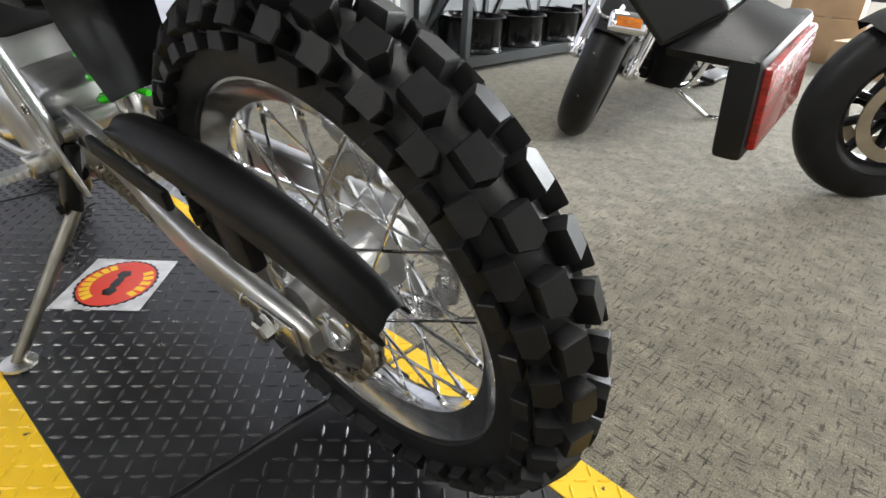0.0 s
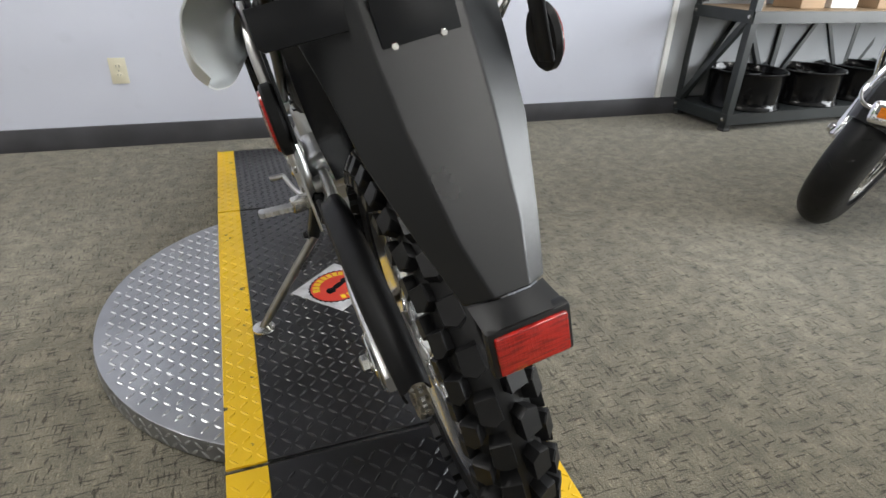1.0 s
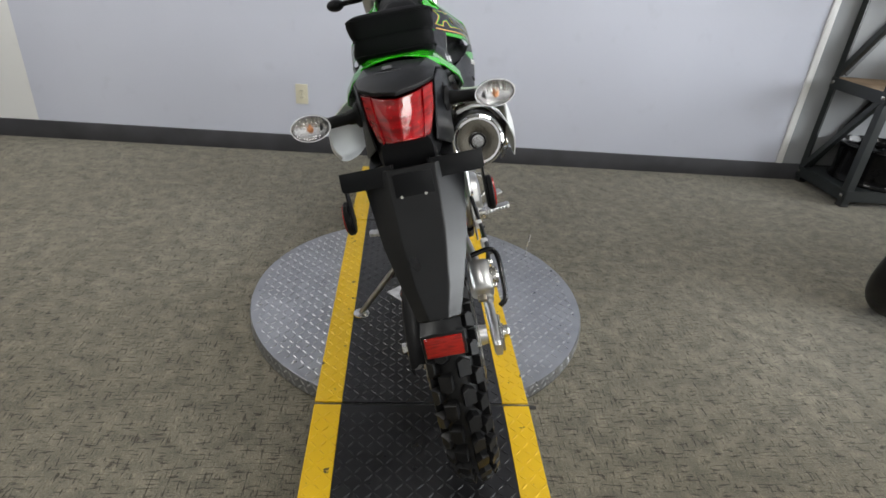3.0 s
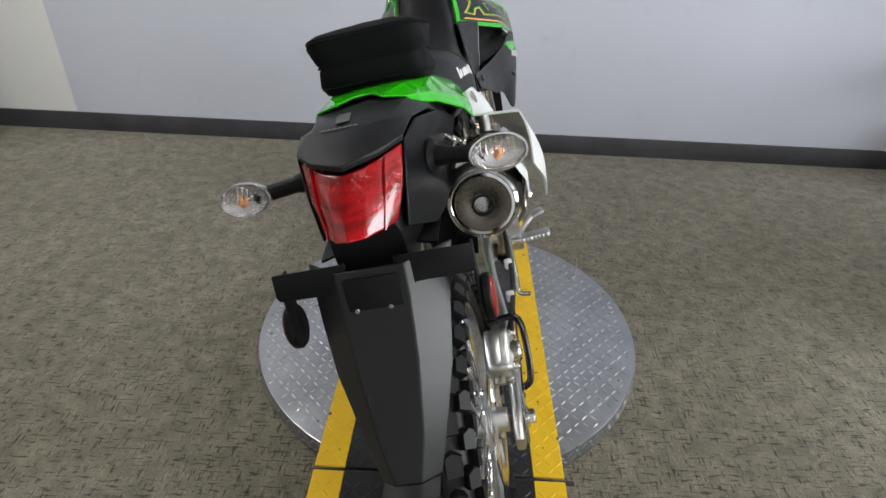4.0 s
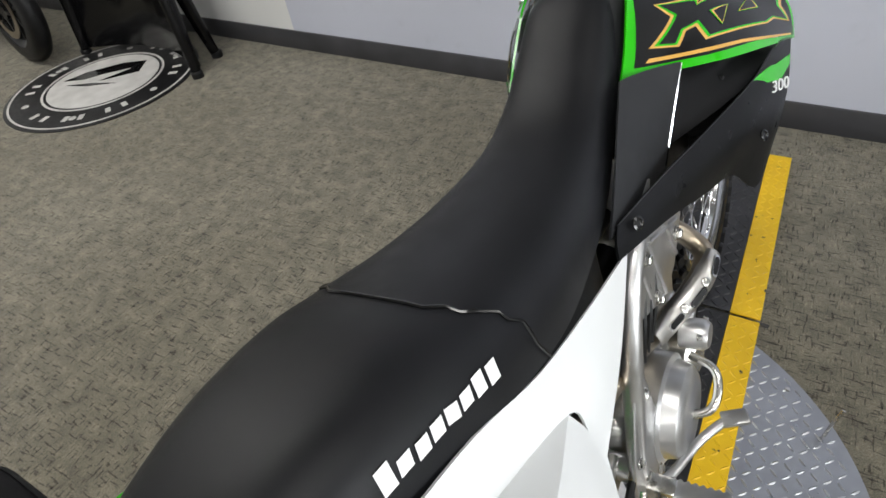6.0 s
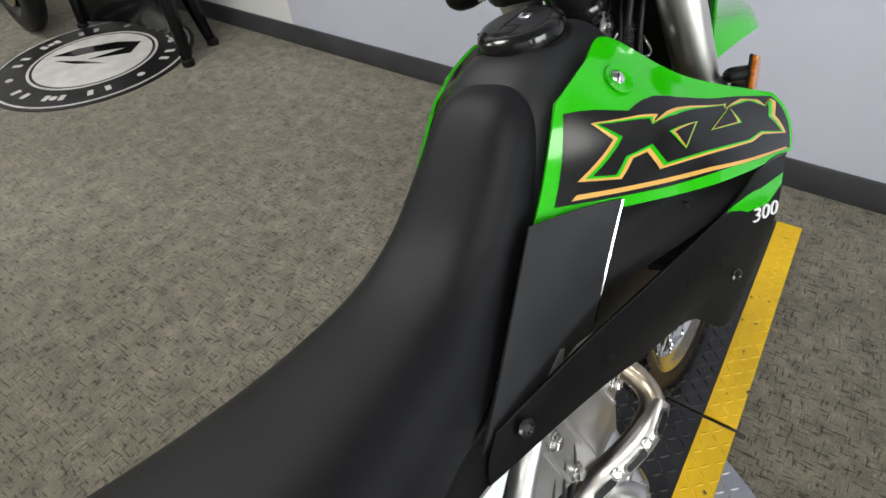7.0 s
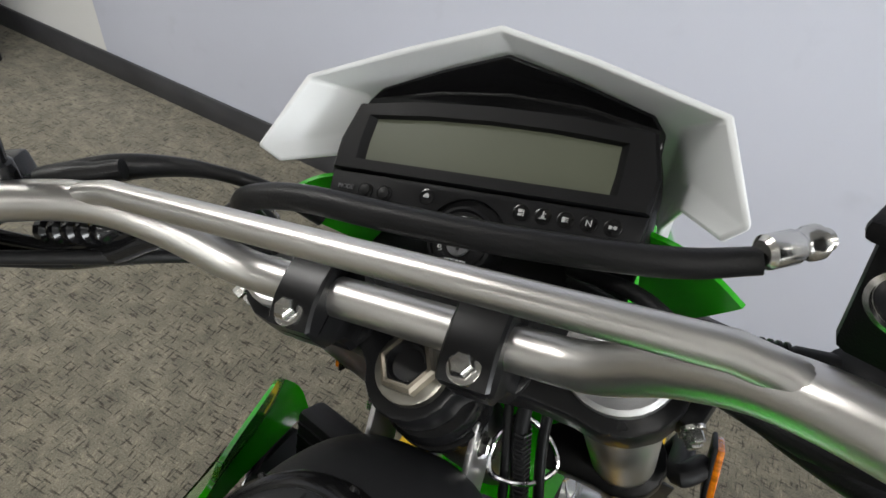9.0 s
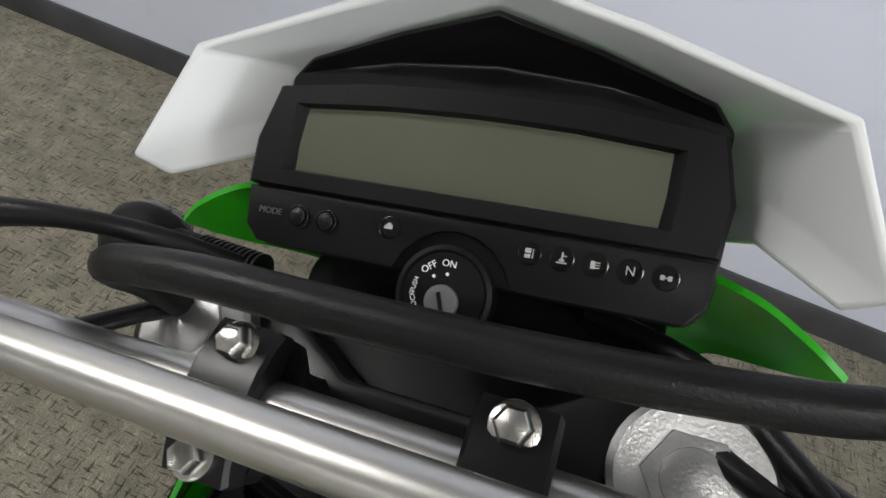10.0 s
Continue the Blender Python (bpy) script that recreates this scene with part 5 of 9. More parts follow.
# exhaust header and its slotted guard
HEAD = [(0.035, 0.205, 0.590), (0.070, 0.222, 0.566), (0.106, 0.228, 0.534), (0.130, 0.212, 0.515), (0.131, 0.176, 0.503), (0.118, 0.138, 0.490), (0.096, 0.095, 0.477), (0.078, 0.040, 0.478), (0.078, -0.05, 0.53), (0.094, -0.25, 0.64), (0.124, -0.40, 0.736)]
bm = bmesh.new()
tube(bm, HEAD, 0.017, 16, 8)
hd = part("exhaust_header", bm, M_PIPE, bike, "heat-tinted steel exhaust pipe", 60)
OUT = Vector((0.82, -0.22, 0.36)).normalized()
g = spline([Vector(p) for p in HEAD[3:8]], 7)


def guard_frame(f):
    i = max(1, min(len(g) - 2, int(f * (len(g) - 1))))
    dd = (g[i + 1] - g[i - 1]).normalized()
    o = (OUT - dd * OUT.dot(dd)).normalized()
    return g[i], dd, o, dd.cross(o)


rings = []
for i in range(len(g)):
    c, dd, o, sd = guard_frame(i / (len(g) - 1))
    pinch = 0.55 + 0.45 * min(1, 4 * min(i, len(g) - 1 - i) / (len(g) - 1))
    rings.append([g[i] + (o * math.cos(radians(t * pinch)) + sd * math.sin(radians(t * pinch))) * (0.024 if abs(t) < 60 else 0.0215) for t in (-78, -68, -56, -42, -28, -14, 0, 14, 28, 42, 56, 68, 78)])
bm = bmesh.new()
skin(bm, rings, caps=False, close=False)
bmesh.ops.solidify(bm, geom=bm.faces[:], thickness=0.002)
gd = part("pipe_guard", bm, M_BAR, hd, "satin steel pipe guard with slots", 60)
for f in (0.20, 0.50, 0.80):
    c, dd, o, sd = guard_frame(f)
    for nm, grow, mat, lift in (("slot_rim", 1.25, M_CHROME, 0.0240), ("guard_slot", 1.0, M_FRAME, 0.0246)):
        mm = Matrix((dd.to_4d(), (-sd).to_4d(), o.to_4d(), Vector((0, 0, 0, 1)))).transposed()
        mm[3][3] = 1
        mm.translation = c + o * lift
        bm = bmesh.new()
        plate(bm, [(x * grow, y * grow) for x, y in [(0.011 * math.copysign(1, math.cos(t)) + 0.0052 * math.cos(t), 0.0052 * math.sin(t)) for t in [2 * math.pi * (k + 0.5) / 20 for k in range(20)]]], 0.0016, mm)
        part(nm, bm, mat, gd)
for f in (0.36, 0.66):
    c, dd, o, sd = guard_frame(f)
    bm = bmesh.new()
    lathe(bm, [(0.0235, 0.0080), (0.0262, 0.0078), (0.0275, 0.0060), (0.0275, 0.0032), (0.0262, 0.0030), (0.0262, 0.0005)], axis(c, o + sd * 0.25), 18)
    part("guard_bolt", bm, M_STEEL, gd)

# ---------------------------------------------------------------- tank, shrouds, engine
TANK = [(0.075, 0.055, 0.86, 0.885), (0.13, 0.068, 0.88, 0.930), (0.18, 0.074, 0.90, 0.972), (0.21, 0.076, 0.91, 0.990), (0.24, 0.077, 0.92, 1.002), (0.30, 0.078, 0.92, 1.006), (0.345, 0.071, 0.91, 0.996), (0.378, 0.056, 0.90, 0.974), (0.398, 0.032, 0.89, 0.940)]
rows = list(zip(spline([(s[0], s[1], 0) for s in TANK], 4), spline([(s[0], s[2], s[3]) for s in TANK], 4)))
bm = bmesh.new()
skin(bm, [arch(a.x, a.y, b.y, b.z, 24, 0.7) for a, b in rows])
tank = part("fuel_tank", bm, M_COVER, bike, "matt black fuel tank cover", 60)
CAP = Vector((-0.004, 0.281, 0.999))
m = axis(CAP, (0, -0.06, 1)) @ Matrix.Diagonal((0.98, 0.98, 1.0, 1))
bm = bmesh.new()
lathe(bm, [(-0.012, 0.055), (0.000, 0.0545), (0.003, 0.051)], m, 40)
part("cap_seat", bm, M_BLACK, tank)
bm = bmesh.new()
lathe(bm, [(0.002, 0.0485), (0.010, 0.0495), (0.015, 0.0485), (0.019, 0.044), (0.0205, 0.038), (0.0205, 0.0005)], m, 48)
cap = part("fuel_cap", bm, M_GLOSS, tank, "black locking fuel cap", 30)
for k in range(6):
    t = 2 * math.pi * (k + 0.25) / 6
    bm = bmesh.new()
    box(bm, (0.004, 0.0035, 0.007), m @ Matrix.Translation((0.0485 * math.cos(t), 0.0485 * math.sin(t), 0.0125)) @ pose(0, 0, 0, 0, 0, math.degrees(t)), 0.0008, 1)
    part("grip_notch", bm, M_FRAME, cap)
bm = bmesh.new()
lathe(bm, [(0.0205, 0.0365), (0.0215, 0.036), (0.022, 0.034), (0.022, 0.0005)], m, 40)
part("cap_top", bm, M_SHEEN, cap)
bm = bmesh.new()
plate(bm, [(-0.012, -0.034), (0.006, -0.034), (0.008, -0.016), (-0.010, -0.016)], 0.0012, m @ Matrix.Translation((0, 0, 0.0216)), 0.0004)
part("key_flap", bm, M_COVER, cap)
for u0, v0, u1, v1 in ((-0.012, -0.014, -0.004, 0.034), (0.008, -0.033, 0.010, -0.014), (-0.0125, -0.033, -0.012, -0.014), (-0.0125, -0.033, 0.008, -0.033), (-0.012, -0.0145, 0.010, -0.0145)):
    bm = bmesh.new()
    a, b = m @ Vector((u0, v0, 0.0222)), m @ Vector((u1, v1, 0.0222))
    tube(bm, [a, b], 0.0010, 5, smooth=False)
    part("groove", bm, M_FRAME, cap)
bm = bmesh.new()
lathe(bm, [(0.0215, 0.0085), (0.0232, 0.0082), (0.0236, 0.006), (0.0236, 0.0005)], m @ Matrix.Translation((0.003, 0.010, 0)), 20)
lock = part("cap_lock", bm, M_CHROME, cap, "bright key lock")
bm = bmesh.new()
box(bm, (0.0014, 0.008, 0.0006), m @ Matrix.Translation((0.003, 0.010, 0.0238)))
part("keyhole", bm, M_FRAME, cap)

# green shrouds
SHROUD = [[(0.080, 0.107, 0.888), (0.125, 0.180, 0.862), (0.172, 0.265, 0.832), (0.204, 0.345, 0.806), (0.229, 0.492, 0.752)],
          [(0.080, 0.135, 0.915), (0.124, 0.205, 0.893), (0.163, 0.280, 0.872), (0.196, 0.362, 0.842), (0.226, 0.490, 0.790)],
          [(0.078, 0.163, 0.943), (0.112, 0.228, 0.933), (0.136, 0.284, 0.925), (0.179, 0.366, 0.872), (0.219, 0.474, 0.825)],
          [(0.075, 0.191, 0.970), (0.081, 0.248, 0.985), (0.081, 0.303, 0.988), (0.141, 0.351, 0.922), (0.209, 0.456, 0.850)]]
BLACK_FIELD = [(0.05, 0.85), (0.342, 0.675), (0.60, 0.715), (0.842, 0.84), (0.98, 0.885), (0.985, 0.05), (0.708, 0.10), (0.40, 0.088), (0.050, 0.115)]
# one angular outlined emblem; the same outline three times, smaller each time
EMBLEM = [(0.158, 0.70), (0.467, 0.60), (0.425, 0.560), (0.517, 0.612), (0.783, 0.75), (0.76, 0.70), (0.858, 0.815), (0.915, 0.80), (0.917, 0.70), (0.965, 0.83),
          (0.975, 0.76), (0.933, 0.525), (0.962, 0.25), (0.85, 0.312), (0.80, 0.262), (0.60, 0.262), (0.392, 0.25), (0.358, 0.40), (0.300, 0.385), (0.258, 0.25), (0.108, 0.30), (0.233, 0.55)]


def shrink(poly, by):
    """Moves each edge of an outline inwards."""
    n = len(poly)
    area = sum(poly[i][0] * poly[(i + 1) % n][1] - poly[(i + 1) % n][0] * poly[i][1] for i in range(n))
    sg = 1 if area > 0 else -1
    out = []
    for i in range(n):
        p0, p1, p2 = Vector(poly[i - 1]), Vector(poly[i]), Vector(poly[(i + 1) % n])
        a, b = (p1 - p0).normalized(), (p2 - p1).normalized()
        na, nb = Vector((-a.y, a.x)) * sg, Vector((-b.y, b.x)) * sg
        q = na + nb
        k = by / max(0.35, (1 + na.dot(nb)) / 2) / 2 if q.length > 1e-3 else by
        out.append(tuple(p1 + q * k))
    return out


for s in (1, -1):
    net = SHROUD if s > 0 else [r[::-1] for r in mirrored(SHROUD)]
    bm = shell(bmesh.new(), net, 0.0035, 28, 16)
    shr = part("shroud", bm, M_GREEN, bike, "gloss green shroud with black, gold and green angular print", 50)

    def pr(poly):
        return poly if s > 0 else [(1 - u, v) for u, v in poly]
    lift = 0.0005
    bm = decal(bmesh.new(), net, pr(BLACK_FIELD), lift, 16)
    part("black_print", bm, M_PRINT_B, shr)
    for k, (by, mt, nm) in enumerate(((0.0, M_GOLD, "gold_outline"), (0.018, M_GREEN, "green_outline"), (0.034, M_PRINT_B, "emblem_fill"))):
        bm = decal(bmesh.new(), net, pr(shrink(EMBLEM, by)), lift + 0.0004 * (k + 1), 16)
        part(nm, bm, mt, shr)
    for tri_ in ([(0.467, 0.488), (0.60, 0.535), (0.50, 0.345)], [(0.630, 0.45), (0.772, 0.715), (0.775, 0.51)]):
        for k, (by, mt) in enumerate(((0.0, M_GREEN), (0.008, M_GOLD), (0.018, M_PRINT_B))):
            bm = decal(bmesh.new(), net, pr(shrink(tri_, by)), lift + 0.002 + 0.0003 * k, 16)
            part("accent", bm, mt, shr)
    bm = decal(bmesh.new(), net, pr([(0.10, 0.145), (0.40, 0.125), (0.60, 0.120), (0.965, 0.060), (0.965, 0.085), (0.60, 0.155), (0.40, 0.165), (0.115, 0.190)]), lift + 0.0004, 16)
    part("gold_stripe", bm, M_GOLD, shr)
    bm = bmesh.new()
    lathe(bm, [(0, 0.0075), (0.004, 0.0075), (0.006, 0.005), (0.0065, 0.001)], axis((s * 0.105, 0.262, 0.9605), (s * 0.72, -0.1, 0.68)), 18)
    part("shroud_bolt", bm, M_CHROME, shr)
    bm = bmesh.new()
    lathe(bm, [(0.0006, 0.0155), (0.002, 0.0145), (0.0015, 0.010), (0.001, 0.0085)], axis((s * 0.106, 0.266, 0.9585), (s * 0.72, -0.1, 0.68)) @ Matrix.Diagonal((1, 1.15, 1, 1)), 24)
    part("bolt_well", bm, M_GREEN, shr)

# black lower shrouds
LOWER = [[(0.118, -0.090, 0.768), (0.136, 0.060, 0.716), (0.152, 0.165, 0.674), (0.170, 0.262, 0.640), (0.193, 0.335, 0.568), (0.214, 0.410, 0.628)],
         [(0.114, -0.080, 0.782), (0.134, 0.070, 0.742), (0.160, 0.185, 0.715), (0.190, 0.290, 0.695), (0.212, 0.378, 0.672), (0.226, 0.440, 0.694)],
         [(0.108, -0.055, 0.790), (0.128, 0.078, 0.772), (0.156, 0.195, 0.764), (0.192, 0.318, 0.768), (0.214, 0.400, 0.783), (0.227, 0.462, 0.765)]]
for s in (1, -1):
    net = LOWER if s > 0 else [r[::-1] for r in mirrored(LOWER)]
    bm = shell(bmesh.new(), net, 0.0035, 26, 10)
    low_ = part("lower_shroud", bm, M_LOWER, bike, "matt black lower shroud with green stripes", 50)

    def pr(poly):
        return poly if s > 0 else [(1 - u, v) for u, v in poly]
    bm = decal(bmesh.new(), net, pr([(0.605, 0.995), (0.635, 0.985), (0.66, 0.965), (0.80, 0.875), (0.99, 0.845), (0.99, 0.745), (0.86, 0.72), (0.72, 0.815)]), 0.0006, 16)
    part("green_stripe", bm, M_GREEN, low_)
    fw = Vector((0.215, 0.958, -0.190)).normalized()
    no = Vector((0.9746, -0.224, 0.009)).normalized()
    no = (no - fw * no.dot(fw)).normalized()
    if s < 0:
        fw, no = Vector((fw.x, -fw.y, -fw.z)), Vector((-no.x, no.y, no.z))
    up = no.cross(fw)
    mm = Matrix((fw.to_4d(), (up + fw * 0.25).to_4d(), no.to_4d(), Vector((0, 0, 0, 1)))).transposed()
    mm[3][3] = 1
    mm.translation = Vector((s * 0.2181, 0.400, 0.7165)) + no * 0.0016
    words("displacement_number", "300", 0.030, mm @ Matrix.Diagonal((1.32, 0.85, 1, 1)), M_PRINT_W, low_, 0.0008)
    bm = bmesh.new()
    edge_at = surface(net)[0]
    tube(bm, [edge_at(k / 24, 1.0) for k in range(25)], 0.0016, 6, smooth=False)
    part("top_edge", bm, M_GLOSS, low_)
    for p in ((0.1225, -0.0325, 0.776), (0.2065, 0.268 + 0.05, 0.676)):
        bm = bmesh.new()
        lathe(bm, [(0, 0.009), (0.002, 0.009), (0.003, 0.006), (0.001, 0.004)], axis((s * p[0], p[1], p[2]), (s * 0.9, -0.3, 0.35)), 16)
        part("panel_bolt", bm, M_GLOSS, low_)
# black panels under the seat
PANEL = [[(0.106, -0.075, 0.785), (0.108, 0.000, 0.768), (0.110, 0.070, 0.755), (0.112, 0.128, 0.746)],
         [(0.0985, -0.014, 0.823), (0.101, 0.045, 0.830), (0.110, 0.102, 0.822), (0.121, 0.158, 0.808)],
         [(0.083, 0.094, 0.896), (0.097, 0.125, 0.889), (0.113, 0.157, 0.880), (0.130, 0.190, 0.868)]]
for s in (1, -1):
    net = PANEL if s > 0 else [r[::-1] for r in mirrored([[(x * 0.90, y, z - 0.012) for x, y, z in r] for r in PANEL])]
    bm = shell(bmesh.new(), net, 0.003, 12, 8)
    part("under_seat_panel", bm, M_COVER, bike, "matt black side panel", 50)
    bm = bmesh.new()
    tube(bm, [(s * 0.1125, 0.129, 0.747), (s * 0.1215, 0.1585, 0.808), (s * 0.1305, 0.1905, 0.867)], 0.0015, 6)
    part("panel_edge", bm, M_CHROME, bike)
    # added black sheet, stands for the dark inside the shroud gap
    bm = bmesh.new()
    plate(bm, [(0.10, 0.72), (0.30, 0.62), (0.45, 0.57), (0.475, 0.65), (0.40, 0.73), (0.30, 0.80), (0.15, 0.875)], 0.003, Matrix.Translation((s * 0.088 - 0.0015, 0, 0)) @ SIDE, 0.0008)
    inn_ = part("gap_backing", bm, M_BLACK, bike, "black backing added to darken the gap behind the shroud")
    bm = bmesh.new()
    bolt(bm, (s * 0.0900, 0.212, 0.812), (s, 0, 0), 0.005, 0.006)
    part("backing_bolt", bm, M_STEEL, inn_)

# radiators behind the shrouds; black liners are added so the gaps look dark
TUCK = (0.050, 0.024, 0.001, 0.000, 0.000)
GAP_LINER = [[(x - 0.005 - k, y, z - 0.005) for (x, y, z), k in zip(LOWER[2][1:], TUCK)],
           [(x - 0.042 - k * 0.6, y, (z + w) / 2) for (x, y, z), (_, _, w), k in zip(LOWER[2][1:], SHROUD[0], TUCK)],
           [(x - 0.020 - k * 0.4, y, z + 0.010) for (x, y, z), k in zip(SHROUD[0], TUCK)]]
for s in (1, -1):
    bm = shell(bmesh.new(), GAP_LINER if s > 0 else [r[::-1] for r in mirrored(GAP_LINER)], 0.003, 16, 8)
    hs = part("gap_liner", bm, M_BLACK, bike, "black liner added to keep the shroud gap dark", 50)
    for y, z in ((0.255, 0.800), (0.215, 0.770), (0.305, 0.785)):
        bm = bmesh.new()
        at_ = min(GAP_LINER[1], key=lambda q: abs(q[1] - y))
        bolt(bm, (s * (at_[0] + 0.000), y, z), (s, -0.2, 0), 0.004, 0.008)
        part("liner_clip", bm, M_ENGINE, hs)
    bm = bmesh.new()
    box(bm, (0.11, 0.030, 0.22), Matrix.Translation((s * 0.125, 0.40, 0.735)) @ pose(0, 0, 0, -22, 0, s * 14), 0.006)
    rad = part("radiator", bm, M_BLACK, bike, "black radiator core")
    for k in range(16):
        bm = bmesh.new()
        box(bm, (0.10, 0.034, 0.0025), Matrix.Translation((s * 0.125, 0.40, 0.735)) @ pose(0, 0, 0, -22, 0, s * 14) @ Matrix.Translation((0, 0, -0.10 + k * 0.0133)))
        part("fin", bm, M_BLACK, rad)
    bm = bmesh.new()
    tube(bm, [(s * 0.085, 0.37, 0.84), (s * 0.06, 0.33, 0.82), (s * 0.045, 0.27, 0.74)], 0.014, 12)
    part("coolant_hose", bm, M_RUBBER, rad)
    bm = bmesh.new()
    lathe(bm, [(0, 0.017), (0.010, 0.017), (0.012, 0.012)], axis((s * 0.12, 0.33, 0.785), (s * 0.3, -0.4, 0.8)), 20)
    part("hose_clamp", bm, M_STEEL, rad)

# frame
def rail(name, pts, r, mat=None, label=""):
    return part(name, tube(bmesh.new(), pts, r, 12), mat or M_FRAME, bike, label)


rail("main_tube", [(0, 0.37, 0.90), (0, 0.25, 0.86), (0, 0.08, 0.80), (0, -0.05, 0.74)], 0.024)
rail("down_tube", [(0, 0.39, 0.86), (0, 0.33, 0.62), (0, 0.27, 0.40), (0, 0.20, 0.27)], 0.022)
for s in (-1, 1):
    rail("side_rail", [(s * 0.05, 0.27, 0.86), (s * 0.098, 0.05, 0.76), (s * 0.108, -0.06, 0.68), (s * 0.104, -0.11, 0.52), (s * 0.100, -0.135, 0.385), (s * 0.09, -0.10, 0.30)], 0.015, M_ALU, "satin silver frame rail")
    rail("cradle_tube", [(s * 0.03, 0.22, 0.28), (s * 0.085, 0.10, 0.245), (s * 0.09, -0.06, 0.26), (s * 0.09, -0.12, 0.31)], 0.014)
    rail("seat_rail", [(s * 0.07, 0.0, 0.76), (s * 0.072, -0.25, 0.79), (s * 0.070, -0.55, 0.86), (s * 0.060, -0.78, 0.885)], 0.011)
    rail("seat_strut", [(s * 0.085, -0.09, 0.58), (s * 0.078, -0.25, 0.68), (s * 0.072, -0.48, 0.83)], 0.010)
    bm = bmesh.new()
    plate(bm, [(-0.20, 0.30), (-0.07, 0.30), (-0.05, 0.40), (-0.075, 0.55), (-0.11, 0.56), (-0.165, 0.44)], 0.006, Matrix.Translation((s * 0.108 - 0.003, 0, 0)) @ SIDE, 0.002)
    pl = part("pivot_plate", bm, M_ALU, bike, "silver frame plate around the swingarm pivot")
    for y, z in ((-0.09, 0.52), (-0.135, 0.385), (-0.09, 0.33), (-0.15, 0.44)):
        bm = bmesh.new()
        bolt(bm, (s * 0.112, y, z), (s, 0, 0), 0.007, 0.007)
        part("frame_bolt", bm, M_STEEL, pl)

# engine
bm = bmesh.new()
box(bm, (0.17, 0.33, 0.17), Matrix.Translation((0, 0.05, 0.36)), 0.03, 3)
box(bm, (0.15, 0.16, 0.10), Matrix.Translation((0, 0.14, 0.45)) @ pose(0, 0, 0, -10, 0, 0), 0.02, 3)
eng = part("engine", bm, M_ALU, bike, "silver single-cylinder engine")
bm = bmesh.new()
box(bm, (0.13, 0.14, 0.15), Matrix.Translation((0, 0.145, 0.545)) @ pose(0, 0, 0, -12, 0, 0), 0.018, 3)
part("cylinder", bm, M_ENGINE, eng)
bm = bmesh.new()
box(bm, (0.135, 0.15, 0.10), Matrix.Translation((0, 0.160, 0.66)) @ pose(0, 0, 0, -12, 0, 0), 0.02, 3)
part("cylinder_head", bm, M_ALU, eng)
for s in (-1, 1):
    bm = bmesh.new()
    lathe(bm, [(0.0, 0.088), (0.022, 0.086), (0.034, 0.076), (0.040, 0.055), (0.041, 0.001)] if s < 0 else [(0.0, 0.090), (0.030, 0.089), (0.034, 0.080), (0.056, 0.074), (0.063, 0.064), (0.065, 0.052), (0.063, 0.046), (0.064, 0.001)], axis((s * 0.082, -0.005, 0.372), (s, 0, 0)), 36)
    cv = part("clutch_cover" if s > 0 else "stator_cover", bm, M_ALU, eng)
    bm = bmesh.new()
    lathe(bm, [(0.0, 0.055), (0.030, 0.053), (0.044, 0.040), (0.045, 0.001)], axis((s * 0.085, 0.135, 0.358), (s, 0, 0)), 28)
    part("side_housing", bm, M_STEEL, eng)
    for k in range(8):
        t = 2 * math.pi * k / 8
        bm = bmesh.new()
        bolt(bm, (s * 0.104, -0.005 + 0.083 * math.cos(t), 0.372 + 0.083 * math.sin(t)), (s, 0, 0), 0.0045, 0.006)
        part("case_bolt", bm, M_STEEL, eng)
bm = bmesh.new()
lathe(bm, [(0, 0.026), (0.036, 0.026), (0.044, 0.020), (0.045, 0.001)], axis((0.112, 0.100, 0.440), (1, 0, 0)), 22)
tube(bm, [(0.118, 0.100, 0.440), (0.120, 0.128, 0.462), (0.112, 0.165, 0.466)], 0.011, 10)
pump = part("water_pump", bm, M_ALU, eng)
for k in range(3):
    t = 2 * math.pi * k / 3 + 0.4
    bm = bmesh.new()
    bolt(bm, (0.142, 0.100 + 0.026 * math.cos(t), 0.440 + 0.026 * math.sin(t)), (1, 0, 0), 0.0045, 0.008)
    part("pump_bolt", bm, M_STEEL, pump)
